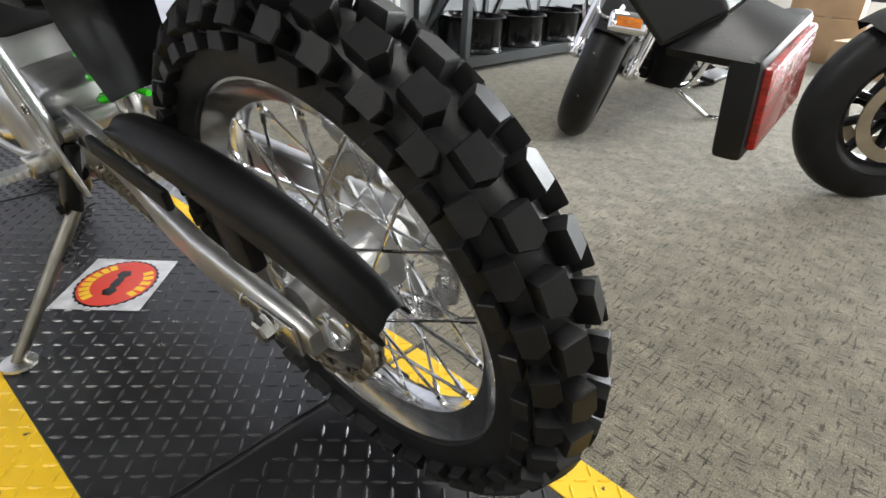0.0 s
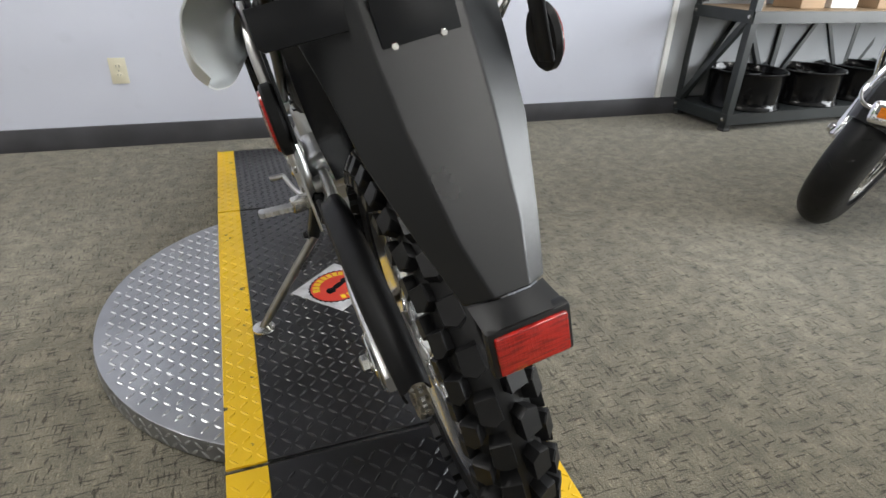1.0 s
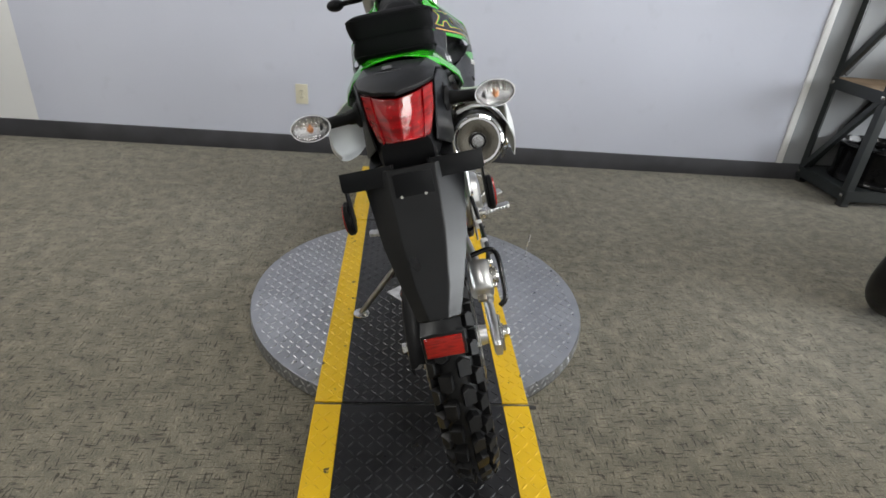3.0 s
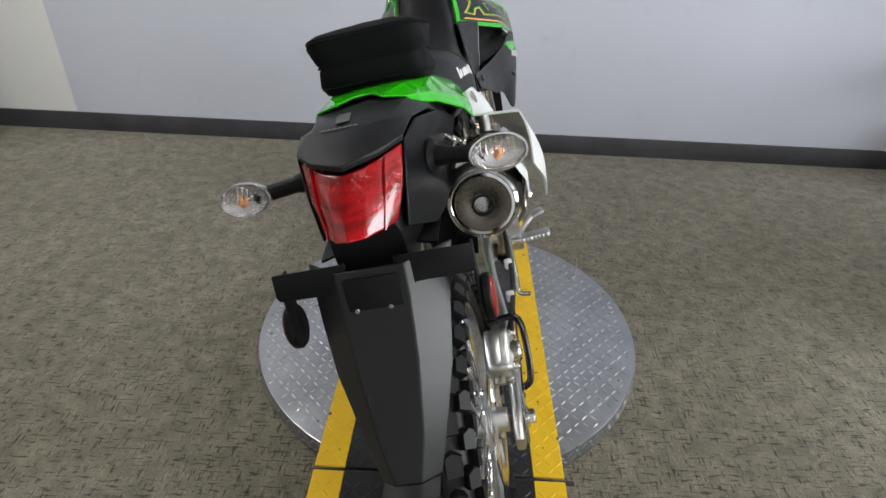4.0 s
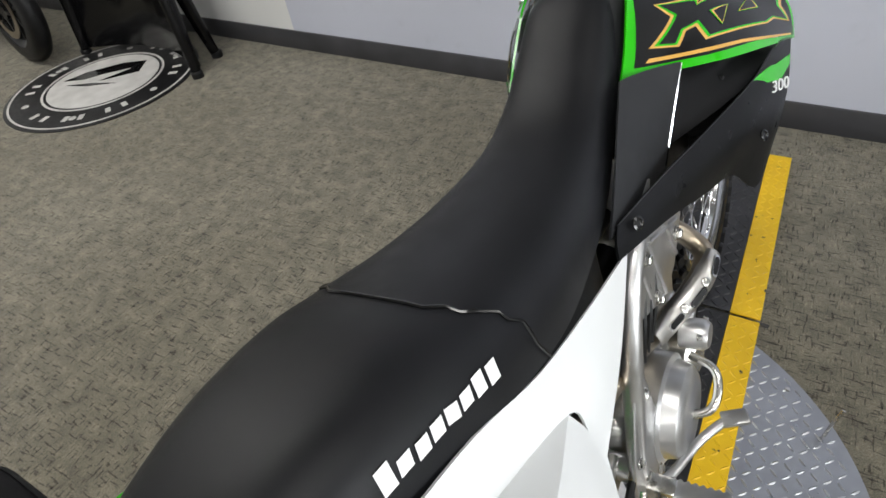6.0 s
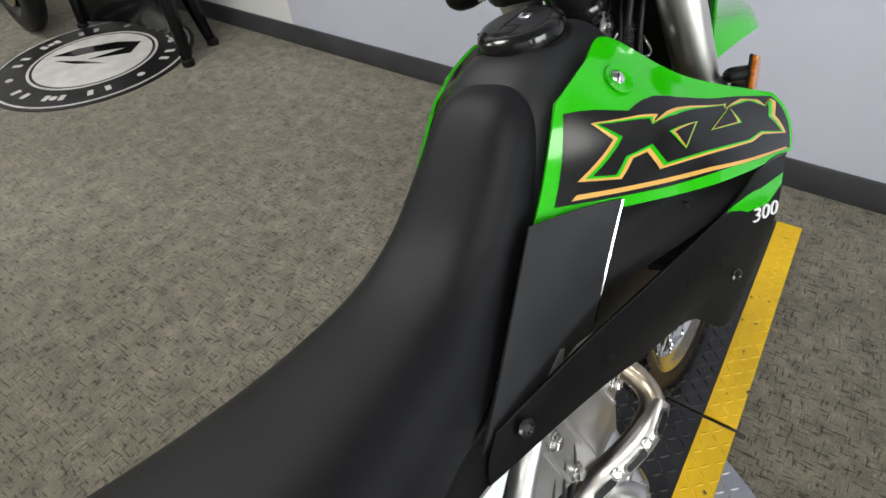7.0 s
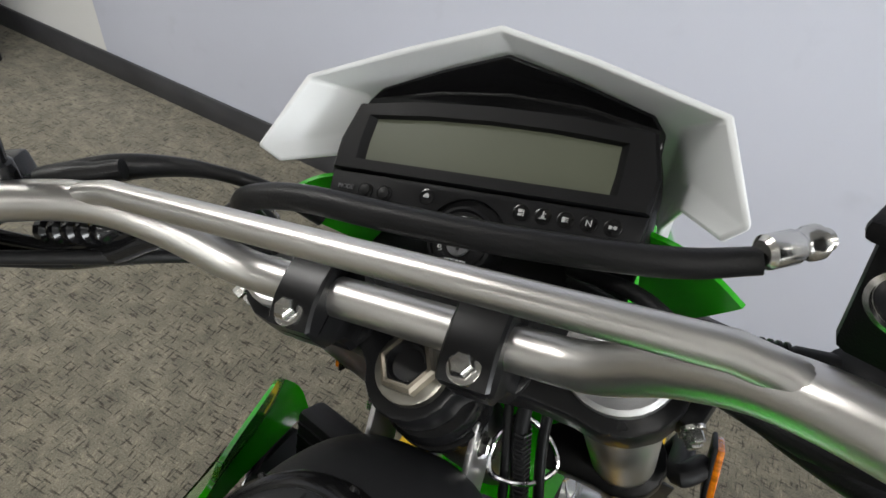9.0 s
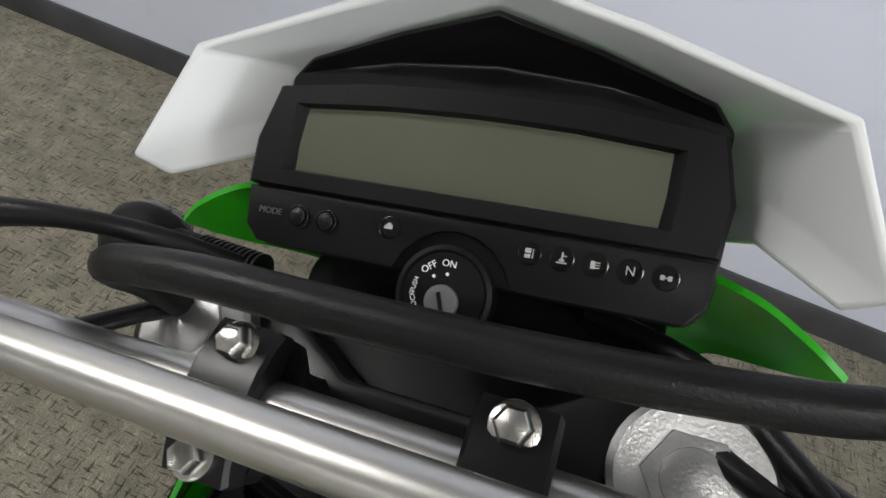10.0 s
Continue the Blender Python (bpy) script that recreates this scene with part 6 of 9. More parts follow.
# ribbed cylinder wall beside the pipe, and the silver hanger plate that holds the head
for k in range(6):
    bm = bmesh.new()
    box(bm, (0.142, 0.150, 0.005), Matrix.Translation((0, 0.145, 0.490 + k * 0.020)) @ pose(0, 0, 0, -12, 0, 0), 0.0015, 1)
    part("cooling_rib", bm, M_ENGINE, eng)
for s in (1, -1):
    bm = bmesh.new()
    plate(bm, [(0.215, 0.602), (0.185, 0.640), (0.110, 0.690), (0.010, 0.720), (-0.035, 0.660), (-0.020, 0.590), (0.035, 0.560), (0.095, 0.530), (0.150, 0.545)], 0.007,
          Matrix.Translation((s * 0.097 - 0.0035, 0, 0)) @ SIDE, 0.002, [[(0.120, 0.570), (0.100, 0.605), (0.065, 0.615), (0.060, 0.580)], [(0.040, 0.600), (0.035, 0.640), (0.005, 0.645), (0.005, 0.612)]])
    hg = part("engine_hanger", bm, M_ALU, bike, "cast silver engine hanger plate")
    for ya, za, yb, zb in ((0.185, 0.612, 0.015, 0.690), (0.160, 0.560, 0.120, 0.670), (0.090, 0.540, 0.045, 0.690), (0.030, 0.575, 0.000, 0.690)):
        bm = bmesh.new()
        tube(bm, [(s * 0.1005, ya, za), (s * 0.1005, yb, zb)], 0.0042, 8, smooth=False)
        part("hanger_rib", bm, M_ALU, hg)
    for y, z in ((0.165, 0.597), (0.020, 0.670), (0.045, 0.572)):
        bm = bmesh.new()
        lathe(bm, [(0, 0.013), (0.003, 0.013), (0.004, 0.010)], axis((s * 0.100, y, z), (s, 0, 0)), 18)
        bolt(bm, (s * 0.104, y, z), (s, 0, 0), 0.008, 0.009)
        part("hanger_bolt", bm, M_STEEL, hg)
bm = bmesh.new()
tube(bm, [(0.128, 0.075, 0.415), (0.166, 0.062, 0.405), (0.176, 0.035, 0.385), (0.168, 0.012, 0.365), (0.140, 0.000, 0.355)], 0.007, 10)
part("clutch_arm", bm, M_STEEL, eng)
for k in range(3):
    bm = bmesh.new()
    tube(bm, [(0.09, 0.02 - 0.02 * k, 0.50), (0.098, 0.05 - 0.03 * k, 0.58), (0.085, 0.08, 0.70)], 0.005, 7)
    part("hose", bm, M_RUBBER, eng)
bm = bmesh.new()
box(bm, (0.14, 0.20, 0.20), Matrix.Translation((0, -0.12, 0.66)), 0.03, 2)
part("air_box", bm, M_BLACK, bike, "black air box")
bm = bmesh.new()
tube(bm, [(0.03, 0.05, 0.64), (0.03, 0.0, 0.64), (0.02, -0.06, 0.65)], 0.028, 14)
part("throttle_body", bm, M_ENGINE, bike)
# rear shock with its green spring, mud flap
bm = bmesh.new()
tube(bm, [(0, -0.235, 0.70), (0, -0.22, 0.40)], 0.018, 12, smooth=False)
sh = part("rear_shock", bm, M_STEEL, bike, "rear shock absorber with green spring")
bm = bmesh.new()
tube(bm, [Vector((0.033 * math.cos(k * 0.5), -0.225 + 0.033 * math.sin(k * 0.5), 0.42 + 0.20 * k / 75)) for k in range(76)], 0.006, 7, smooth=False)
part("spring", bm, M_GREEN, sh)
bm = shell(bmesh.new(), [[(-0.065, -0.34, 0.80), (0, -0.335, 0.80), (0.065, -0.34, 0.80)], [(-0.068, -0.335, 0.68), (0, -0.325, 0.68), (0.068, -0.335, 0.68)], [(-0.062, -0.315, 0.56), (0, -0.30, 0.56), (0.062, -0.315, 0.56)], [(-0.05, -0.325, 0.46), (0, -0.315, 0.46), (0.05, -0.325, 0.46)]], 0.003, 12, 16)
part("mud_flap", bm, M_CASTBLACK, bike, "glossy black inner mud flap", 60)
bm = shell(bmesh.new(), [[(-0.075, -0.34, 0.80), (0, -0.34, 0.82), (0.075, -0.34, 0.80)], [(-0.078, -0.55, 0.845), (0, -0.55, 0.865), (0.078, -0.55, 0.845)], [(-0.068, -0.90, 0.835), (0, -0.90, 0.850), (0.068, -0.90, 0.835)]], 0.003, 12, 16)
part("inner_fender", bm, M_BLACK, bike, "", 60)

# ---------------------------------------------------------------- front end
D_FORK = Vector((0, 0.315, -0.705)).normalized()
FX = 0.106
FORK_O = Vector((0, 0.428, 1.040))


def fork_at(s, a):
    """Point on a fork leg, a metres down from its cap."""
    return FORK_O + Vector((s * FX, 0, 0)) + D_FORK * a


for s in (-1, 1):
    bm = bmesh.new()
    lathe(bm, [(0.0, 0.026), (0.002, 0.0275), (0.46, 0.0275), (0.462, 0.024)], axis(fork_at(s, 0), D_FORK), 28)
    fk = part("fork_leg", bm, M_FORK, bike, "satin silver upper fork tube")
    bm = bmesh.new()
    lathe(bm, [(0.455, 0.0215), (0.735, 0.0215)], axis(fork_at(s, 0), D_FORK), 24)
    part("lower_tube", bm, M_CHROME, fk)
    bm = bmesh.new()
    lathe(bm, [(0.69, 0.024), (0.70, 0.027), (0.76, 0.027), (0.775, 0.018)], axis(fork_at(s, 0), D_FORK), 20)
    part("axle_lug", bm, M_ALU, fk)
    bm = bmesh.new()
    m = axis(fork_at(s, 0.0), -D_FORK)
    lathe(bm, [(-0.002, 0.0285), (0.004, 0.0285), (0.006, 0.026), (0.005, 0.012), (0.008, 0.011), (0.009, 0.006), (0.009, 0.0005)], m, 32)
    cp = part("fork_cap", bm, M_ALU, fk, "silver fork cap")
    bm = bmesh.new()
    lathe(bm, [(0.005, 0.0175), (0.0072, 0.0172), (0.0075, 0.0155)], m, 6)
    part("cap_hex", bm, M_ALU, fk)
    bm = bmesh.new()
    plate(bm, [(-0.030, -0.004), (0.030, -0.004), (0.042, 0.010), (0.034, 0.22), (0.020, 0.27), (-0.020, 0.27), (-0.034, 0.22)], 0.004, axis(fork_at(s, 0.48) + Vector((s * 0.012, 0.026, 0)), (0, 0.9, 0.4)) @ pose(0, 0, 0, 0, 0, 180), 0.002)
    part("fork_guard", bm, M_BLACK, fk)
    bm = bmesh.new()
    lathe(bm, [(0, 0.030), (0.004, 0.032), (0.018, 0.032), (0.022, 0.030)], axis(fork_at(s, 0.262), D_FORK), 28)
    tube(bm, [fork_at(s, 0.272) + Vector((s * 0.028, 0.0, 0)), fork_at(s, 0.255) + Vector((s * 0.045, 0.025, 0.012)), Vector((s * 0.150, 0.505, 0.850)), Vector((s * 0.167, 0.522, 0.846))], 0.0095, 10)
    rbk = part("reflector_bracket", bm, M_BLACK, fk)
    bm = bmesh.new()
    box(bm, (0.004, 0.030, 0.046), Matrix.Translation((s * 0.170, 0.525, 0.844)) @ pose(0, 0, 0, -28, 0, 0), 0.0015)
    part("reflector_back", bm, M_BLACK, fk)
    bm = bmesh.new()
    box(bm, (0.006, 0.026, 0.042), Matrix.Translation((s * 0.1745, 0.525, 0.844)) @ pose(0, 0, 0, -28, 0, 0), 0.002)
    part("front_reflector", bm, M_AMBER, fk, "amber front side reflector")
bm = bmesh.new()
tube(bm, [FRONT + Vector((-0.13, 0, 0)), FRONT + Vector((0.13, 0, 0))], 0.010, 12, smooth=False)
part("front_axle", bm, M_STEEL, bike)
# triple clamps
def fork_frame(a):
    """Frame across the fork axis: x right, y ahead, z up the fork."""
    zc = -D_FORK
    yc = zc.cross(X_AXIS)
    mm = Matrix((X_AXIS.to_4d(), yc.to_4d(), zc.to_4d(), Vector((0, 0, 0, 1)))).transposed()
    mm[3][3] = 1
    mm.translation = FORK_O + D_FORK * a
    return mm


def clamp_plate(a, thick, mat, name):
    mm = fork_frame(a)
    out = [(FX + 0.0365 * math.cos(radians(t)), 0.0365 * math.sin(radians(t))) for t in range(-115, 116, 23)]
    out += [(0.066, 0.020), (0.032, 0.000), (-0.032, 0.000), (-0.066, 0.020)]
    out += [(-FX + 0.0365 * math.cos(radians(t)), 0.0365 * math.sin(radians(t))) for t in range(65, 296, 23)]
    out += [(-0.066, -0.031), (-0.036, -0.034)]
    out += [(0.029 * math.cos(radians(t)), -0.036 + 0.029 * math.sin(radians(t))) for t in range(190, 351, 20)]
    out += [(0.036, -0.034), (0.066, -0.031)]
    bm = bmesh.new()
    plate(bm, out, thick, mm, 0.003)
    return part(name, bm, mat, bike, "black fork clamp"), mm


yoke, MY = clamp_plate(0.034, 0.028, M_FRAME, "top_clamp")
clamp_plate(0.278, 0.032, M_FRAME, "lower_clamp")
for s in (-1, 1):
    # slotted ear with its pinch bolts behind each leg
    bm = bmesh.new()
    box(bm, (0.020, 0.030, 0.024), MY @ Matrix.Translation((s * (FX + 0.036), -0.004, 0.012)) @ pose(0, 0, 0, 0, 0, -s * 18), 0.004)
    ear = part("clamp_ear", bm, M_FRAME, yoke)
    for v in (0.006, 0.019):
        bm = bmesh.new()
        bolt(bm, MY @ Vector((s * (FX + 0.038), -0.017, v)), MY.to_3x3() @ Vector((s * 0.45, -0.9, 0)), 0.0044, 0.008)
        part("pinch_bolt", bm, M_STEEL, ear)
# steering stem: nut and washer, head tube with its bearing cover
STEM = Vector((0.006, 0.390, 1.033))
m = axis(STEM, -D_FORK)
bm = bmesh.new()
lathe(bm, [(-0.006, 0.0205), (0.0, 0.0205), (0.001, 0.0190)], m, 28)
part("stem_washer", bm, M_STAND, yoke)
bm = bmesh.new()
lathe(bm, [(0.0, 0.0170), (0.007, 0.0170), (0.0085, 0.0150), (0.0085, 0.0128), (-0.002, 0.0120)], m, 6)
part("stem_nut", bm, M_CHAIN, yoke, "dark zinc steering stem nut")
bm = bmesh.new()
lathe(bm, [(-0.004, 0.0124), (0.0076, 0.0124), (0.0080, 0.0105), (0.004, 0.0090), (0.004, 0.0005)], m, 24)
part("stem_plug", bm, M_FRAME, yoke)
m = axis(STEM + D_FORK * 0.036, D_FORK)
bm = bmesh.new()
lathe(bm, [(0.0, 0.020), (0.002, 0.029), (0.007, 0.0315), (0.012, 0.0315), (0.013, 0.028), (0.020, 0.028), (0.021, 0.0325), (0.027, 0.0325), (0.030, 0.028)], m, 36)
part("bearing_cover", bm, M_GLOSS, bike, "black ringed steering bearing cover")
bm = bmesh.new()
lathe(bm, [(0.028, 0.0275), (0.20, 0.0275)], m, 28)
part("steering_head", bm, M_FRAME, bike)
# bright frame brackets on both sides of the head, wire loop, wires
for s in (-1, 1):
    bm = bmesh.new()
    plate(bm, [(0.345, 0.905), (0.378, 0.900), (0.412, 0.930), (0.418, 0.972), (0.405, 0.980), (0.384, 0.958)], 0.004, Matrix.Translation((s * 0.034 - 0.002, 0, 0)) @ SIDE, 0.001)
    gus = part("head_gusset", bm, M_ALU, bike, "pale metal frame gusset beside the steering head")
    bm = bmesh.new()
    bolt(bm, (s * 0.036, 0.404, 0.962), (s, 0, 0), 0.006, 0.007)
    part("gusset_bolt", bm, M_STEEL, gus)
bm = bmesh.new()
tube(bm, [(0.046, 0.436, 0.952), (0.036, 0.420, 0.938), (0.040, 0.408, 0.925), (0.062, 0.414, 0.919), (0.074, 0.436, 0.912), (0.066, 0.446, 0.926), (0.050, 0.442, 0.950), (0.046, 0.436, 0.952)], 0.0019, 8)
part("cable_guide", bm, M_CHROME, bike, "bright wire cable guide")
for pts, r, mt in (([(0.055, 0.440, 0.985), (0.052, 0.425, 0.940), (0.058, 0.405, 0.885), (0.060, 0.385, 0.83)], 0.0048, M_RUBBER),
                   ([(0.068, 0.448, 0.985), (0.066, 0.430, 0.940), (0.070, 0.410, 0.890), (0.075, 0.39, 0.82)], 0.0036, M_FRAME),
                   ([(0.040, 0.445, 0.980), (0.045, 0.420, 0.930), (0.048, 0.395, 0.880), (0.050, 0.36, 0.83)], 0.0032, M_RUBBER),
                   ([(-0.050, 0.44, 0.985), (-0.052, 0.42, 0.93), (-0.050, 0.39, 0.86)], 0.0045, M_RUBBER)):
    part("cable", tube(bmesh.new(), pts, r, 10), mt, bike)
# coiled sleeve round one of the wires
bm = bmesh.new()
a_, b_ = Vector((0.053, 0.430, 0.955)), Vector((0.059, 0.400, 0.872))
tube(bm, [a_.lerp(b_, k / 150) + Vector((0.0058 * math.cos(k * 1.05), 0.0058 * math.sin(k * 1.05), 0)) for k in range(151)], 0.0009, 5, smooth=False)
part("cable_sleeve", bm, M_ENGINE, bike)

# handlebar
BAR_R = 0.0112
HALF = [(0.405, 0.246, 1.124), (0.305, 0.290, 1.124), (0.225, 0.334, 1.123), (0.168, 0.362, 1.119), (0.134, 0.377, 1.102), (0.102, 0.389, 1.075), (0.070, 0.394, 1.0665)]
bm = bmesh.new()
tube(bm, HALF + [(0.0, 0.394, 1.0665)] + [(-x, y, z) for x, y, z in reversed(HALF)], BAR_R, 20, 8)
bar = part("handlebar", bm, M_BAR, bike, "satin silver handlebar with crossbar", 60)
bm = bmesh.new()
tube(bm, [(s_ * x, y, z) for s_, x, y, z in [(-1, 0.190, 0.3510, 1.1195), (-1, 0.176, 0.3575, 1.1205), (-1, 0.160, 0.3638, 1.1242), (-1, 0.146, 0.3668, 1.1256), (1, 0.146, 0.3668, 1.1256), (1, 0.160, 0.3638, 1.1242), (1, 0.176, 0.3575, 1.1205), (1, 0.190, 0.3510, 1.1195)]],
     [0.0040, 0.0068, 0.0070, 0.0070, 0.0070, 0.0070, 0.0068, 0.0040], 20, 1, smooth=False)
part("crossbar", bm, M_BAR, bar, "satin silver crossbar", 60)
BAR_M = fork_frame(0.0)
BAR_M.translation = Vector((0, 0.394, 1.0665))
for s in (-1, 1):
    bm = bmesh.new()
    rings = []
    for w, hx, hy in ((-0.043, 0.0120, 0.017), (-0.036, 0.0120, 0.016), (-0.026, 0.0115, 0.0175), (-0.016, 0.0125, 0.0255), (-0.001, 0.0130, 0.0265)):
        rings.append([BAR_M @ Vector((s * 0.049 + u * hx, v * hy, w)) for u, v in ((-1, -0.8), (-0.75, -1), (0.75, -1), (1, -0.8), (1, 0.8), (0.75, 1), (-0.75, 1), (-1, 0.8))])
    skin(bm, rings)
    lathe(bm, [(-0.046, 0.0165), (-0.040, 0.0165), (-0.039, 0.014)], BAR_M @ Matrix.Translation((s * 0.049, 0, 0)), 24)
    rs = part("bar_riser", bm, M_FRAME, bar, "black bar clamp")
    bm = bmesh.new()
    rings = []
    for x in (-0.0135, -0.012, 0.012, 0.0135):
        k_ = 0.0 if abs(x) < 0.0125 else 0.0015
        prof = [(-0.0265 + k_, 0.001), (-0.0265 + k_, 0.010 - k_), (-0.021, 0.0125 - k_), (-0.012, 0.0155 - k_), (0.0, 0.0168 - k_), (0.012, 0.0155 - k_), (0.021, 0.0125 - k_), (0.0265 - k_, 0.010 - k_), (0.0265 - k_, 0.001)]
        rings.append([BAR_M @ Vector((s * 0.049 + x, u, v)) for u, v in prof])
    skin(bm, rings)
    part("clamp_cap", bm, M_FRAME, bar)
    for dy in (-0.0190, 0.0190):
        bm = bmesh.new()
        mm = BAR_M @ Matrix.Translation((s * 0.049, dy, 0.0120))
        lathe(bm, [(0, 0.0080), (0.0022, 0.0080), (0.0026, 0.0070)], mm, 22)
        lathe(bm, [(0.0024, 0.0064), (0.0070, 0.0062), (0.0088, 0.0048), (0.0094, 0.002)], mm, 6)
        part("clamp_bolt", bm, M_STEEL, bar, "bright hexagon clamp bolt")
    # grips
    a, b = Vector((s * 0.300, 0.2925, 1.124)), Vector((s * 0.412, 0.243, 1.124))
    bm = bmesh.new()
    lathe(bm, [(0, 0.020), (0.004, 0.0205), (0.006, 0.0165), (0.05, 0.0168), (0.052, 0.0175), (0.054, 0.0168), (0.112, 0.0165), (0.120, 0.0185), (0.126, 0.0185), (0.129, 0.014)], axis(a, b - a), 26)
    part("grip", bm, M_RUBBER, bar, "black rubber handgrip")
# left switch block
c = Vector((-0.258, 0.312, 1.122))
mm = axis(c, Vector((-0.9, -0.40, 0))) @ pose(0, 0, 0, 0, 0, 0)
bm = bmesh.new()
box(bm, (0.062, 0.058, 0.046), mm, 0.012, 3)
lathe(bm, [(-0.034, 0.016), (-0.030, 0.021), (-0.018, 0.022)], mm, 24)
lathe(bm, [(0.022, 0.028), (0.026, 0.034), (0.031, 0.034), (0.034, 0.026)], mm, 28)
sw = part("switch_block", bm, M_BLACK, bar, "black switch block with pale symbols")
sx = 1 if (mm.to_3x3() @ X_AXIS).y < 0 else -1
for v, w, high, wide, mt in ((0.0185, 0.000, 0.009, 0.011, M_ICON), (0.006, -0.011, 0.004, 0.007, M_ICON), (0.006, 0.011, 0.004, 0.007, M_ICON), (-0.006, 0.000, 0.008, 0.010, M_ICON), (-0.019, 0.002, 0.006, 0.011, M_ICON)):
    bm = bmesh.new()
    box(bm, (0.006, high + 0.004, wide + 0.006), mm @ Matrix.Translation((sx * 0.0310, v, w)), 0.0015)
    key = part("switch_key", bm, M_GLOSS, sw)
    bm = bmesh.new()
    box(bm, (0.0008, high * 0.32, wide * 0.36), mm @ Matrix.Translation((sx * 0.0344, v, w)))
    part("switch_mark", bm, mt, sw)
PERCH = Matrix.Translation((-0.226, 0.3335, 1.122)) @ pose(0, 0, 0, 0, 0, 28)
bm = bmesh.new()
for k in (-1, 1):
    # the two halves of the clamp with their slit
    box(bm, (0.024, 0.017, 0.034), PERCH @ Matrix.Translation((0, k * 0.0095, 0)), 0.004, 2)
box(bm, (0.030, 0.022, 0.018), PERCH @ Matrix.Translation((0.008, 0.026, 0.006)), 0.004, 2)
tube(bm, [(-0.212, 0.360, 1.118), (-0.24, 0.372, 1.114), (-0.33, 0.345, 1.112), (-0.41, 0.300, 1.112)], [0.008, 0.007, 0.005, 0.006], 8)
lev = part("clutch_lever", bm, M_GLOSS, bar, "black clutch lever and perch")
for x in (-0.006, 0.007):
    bm = bmesh.new()
    lathe(bm, [(0.015, 0.0046), (0.0215, 0.0046), (0.023, 0.0036), (0.021, 0.0024), (0.021, 0.0003)], PERCH @ Matrix.Translation((x, -0.003, 0)), 14)
    part("perch_bolt", bm, M_STEEL, lev)
# cable adjuster below the bar and the wires from the switches
bm = bmesh.new()
prof = [(0.0, 0.004)]
for k in range(5):
    prof += [(0.004 + k * 0.012, 0.0085), (0.009 + k * 0.012, 0.0085), (0.011 + k * 0.012, 0.0058)]
lathe(bm, prof + [(0.066, 0.003)], axis((-0.226, 0.360, 1.088), Vector((0.062, 0.010, 0.008))), 14)
part("cable_adjuster", bm, M_GLOSS, lev)
for pts, r in (([(-0.272, 0.330, 1.092), (-0.225, 0.352, 1.073), (-0.178, 0.366, 1.078), (-0.150, 0.376, 1.088), (-0.132, 0.384, 1.092)], 0.0072), ([(-0.262, 0.335, 1.098), (-0.215, 0.358, 1.080), (-0.172, 0.370, 1.090), (-0.150, 0.378, 1.096), (-0.134, 0.385, 1.096)], 0.0048)):
    part("switch_wire", tube(bmesh.new(), pts, r, 10), M_GLOSS, bar)
bm = bmesh.new()
tube(bm, [(-0.206, 0.366, 1.122), (-0.184, 0.394, 1.119), (-0.163, 0.413, 1.1136), (-0.136, 0.424, 1.108), (-0.108, 0.436, 1.094), (-0.090, 0.452, 1.066)], [0.0085, 0.0085, 0.0065, 0.0045, 0.0045, 0.0045], 12)
lathe(bm, [(0, 0.009), (0.006, 0.010), (0.02, 0.0095), (0.03, 0.007), (0.045, 0.006)], axis((-0.203, 0.364, 1.122), (0.80, 0.58, 0.03)), 14)
part("clutch_cable", bm, M_RUBBER, bar)
# left mirror
bm = bmesh.new()
lathe(bm, [(0, 0.0085), (0.012, 0.0085), (0.014, 0.0062)], axis((-0.212, 0.352, 1.128), (0.1, 0.05, 1)), 14)
tube(bm, [(-0.210, 0.352, 1.138), (-0.203, 0.354, 1.162), (-0.197, 0.353, 1.187), (-0.192, 0.351, 1.205), (-0.194, 0.347, 1.222), (-0.215, 0.338, 1.245), (-0.27, 0.33, 1.29), (-0.33, 0.32, 1.325)], 0.0056, 12)
mir = part("mirror_stem", bm, M_GLOSS, bar, "black mirror stem")
bm = bmesh.new()
lathe(bm, [(0.0, 0.030), (0.004, 0.046), (0.012, 0.048), (0.020, 0.040), (0.026, 0.015)], axis((-0.36, 0.315, 1.345), (0.25, 0.95, -0.1)) @ Matrix.Diagonal((1.4, 1, 1, 1)), 28)
part("mirror_shell", bm, M_BLACK, bar)
bm = bmesh.new()
lathe(bm, [(-0.001, 0.030), (0.001, 0.030)], axis((-0.36, 0.315, 1.345), (0.25, 0.95, -0.1)) @ Matrix.Diagonal((1.4, 1, 1, 1)), 28)
part("mirror_glass", bm, M_CHROME, bar)
# right master cylinder, throttle
bm = bmesh.new()
mm = Matrix.Translation((0.214, 0.398, 1.136)) @ pose(0, 0, 0, 0, 0, -24)
box(bm, (0.070, 0.044, 0.048), mm, 0.005, 2)
box(bm, (0.076, 0.050, 0.008), mm @ Matrix.Translation((0, 0, 0.024)), 0.003, 2)
mc = part("master_cylinder", bm, M_BLACK, bar, "black brake fluid reservoir with sight glass")
p = mm @ Vector((-0.020, -0.0222, 0.006))
nrm = (mm.to_3x3() @ Vector((0, -1, 0)))
bm = bmesh.new()
lathe(bm, [(0, 0.0118), (0.0025, 0.0118), (0.003, 0.0100), (0.001, 0.0098)], axis(p, nrm), 28)
part("sight_ring", bm, M_STEEL, bar)
bm = bmesh.new()
lathe(bm, [(0.0004, 0.0098), (0.0012, 0.0096), (0.0013, 0.0005)], axis(p, nrm), 24)
part("sight_glass", bm, M_GLOSS, bar)
bm = bmesh.new()
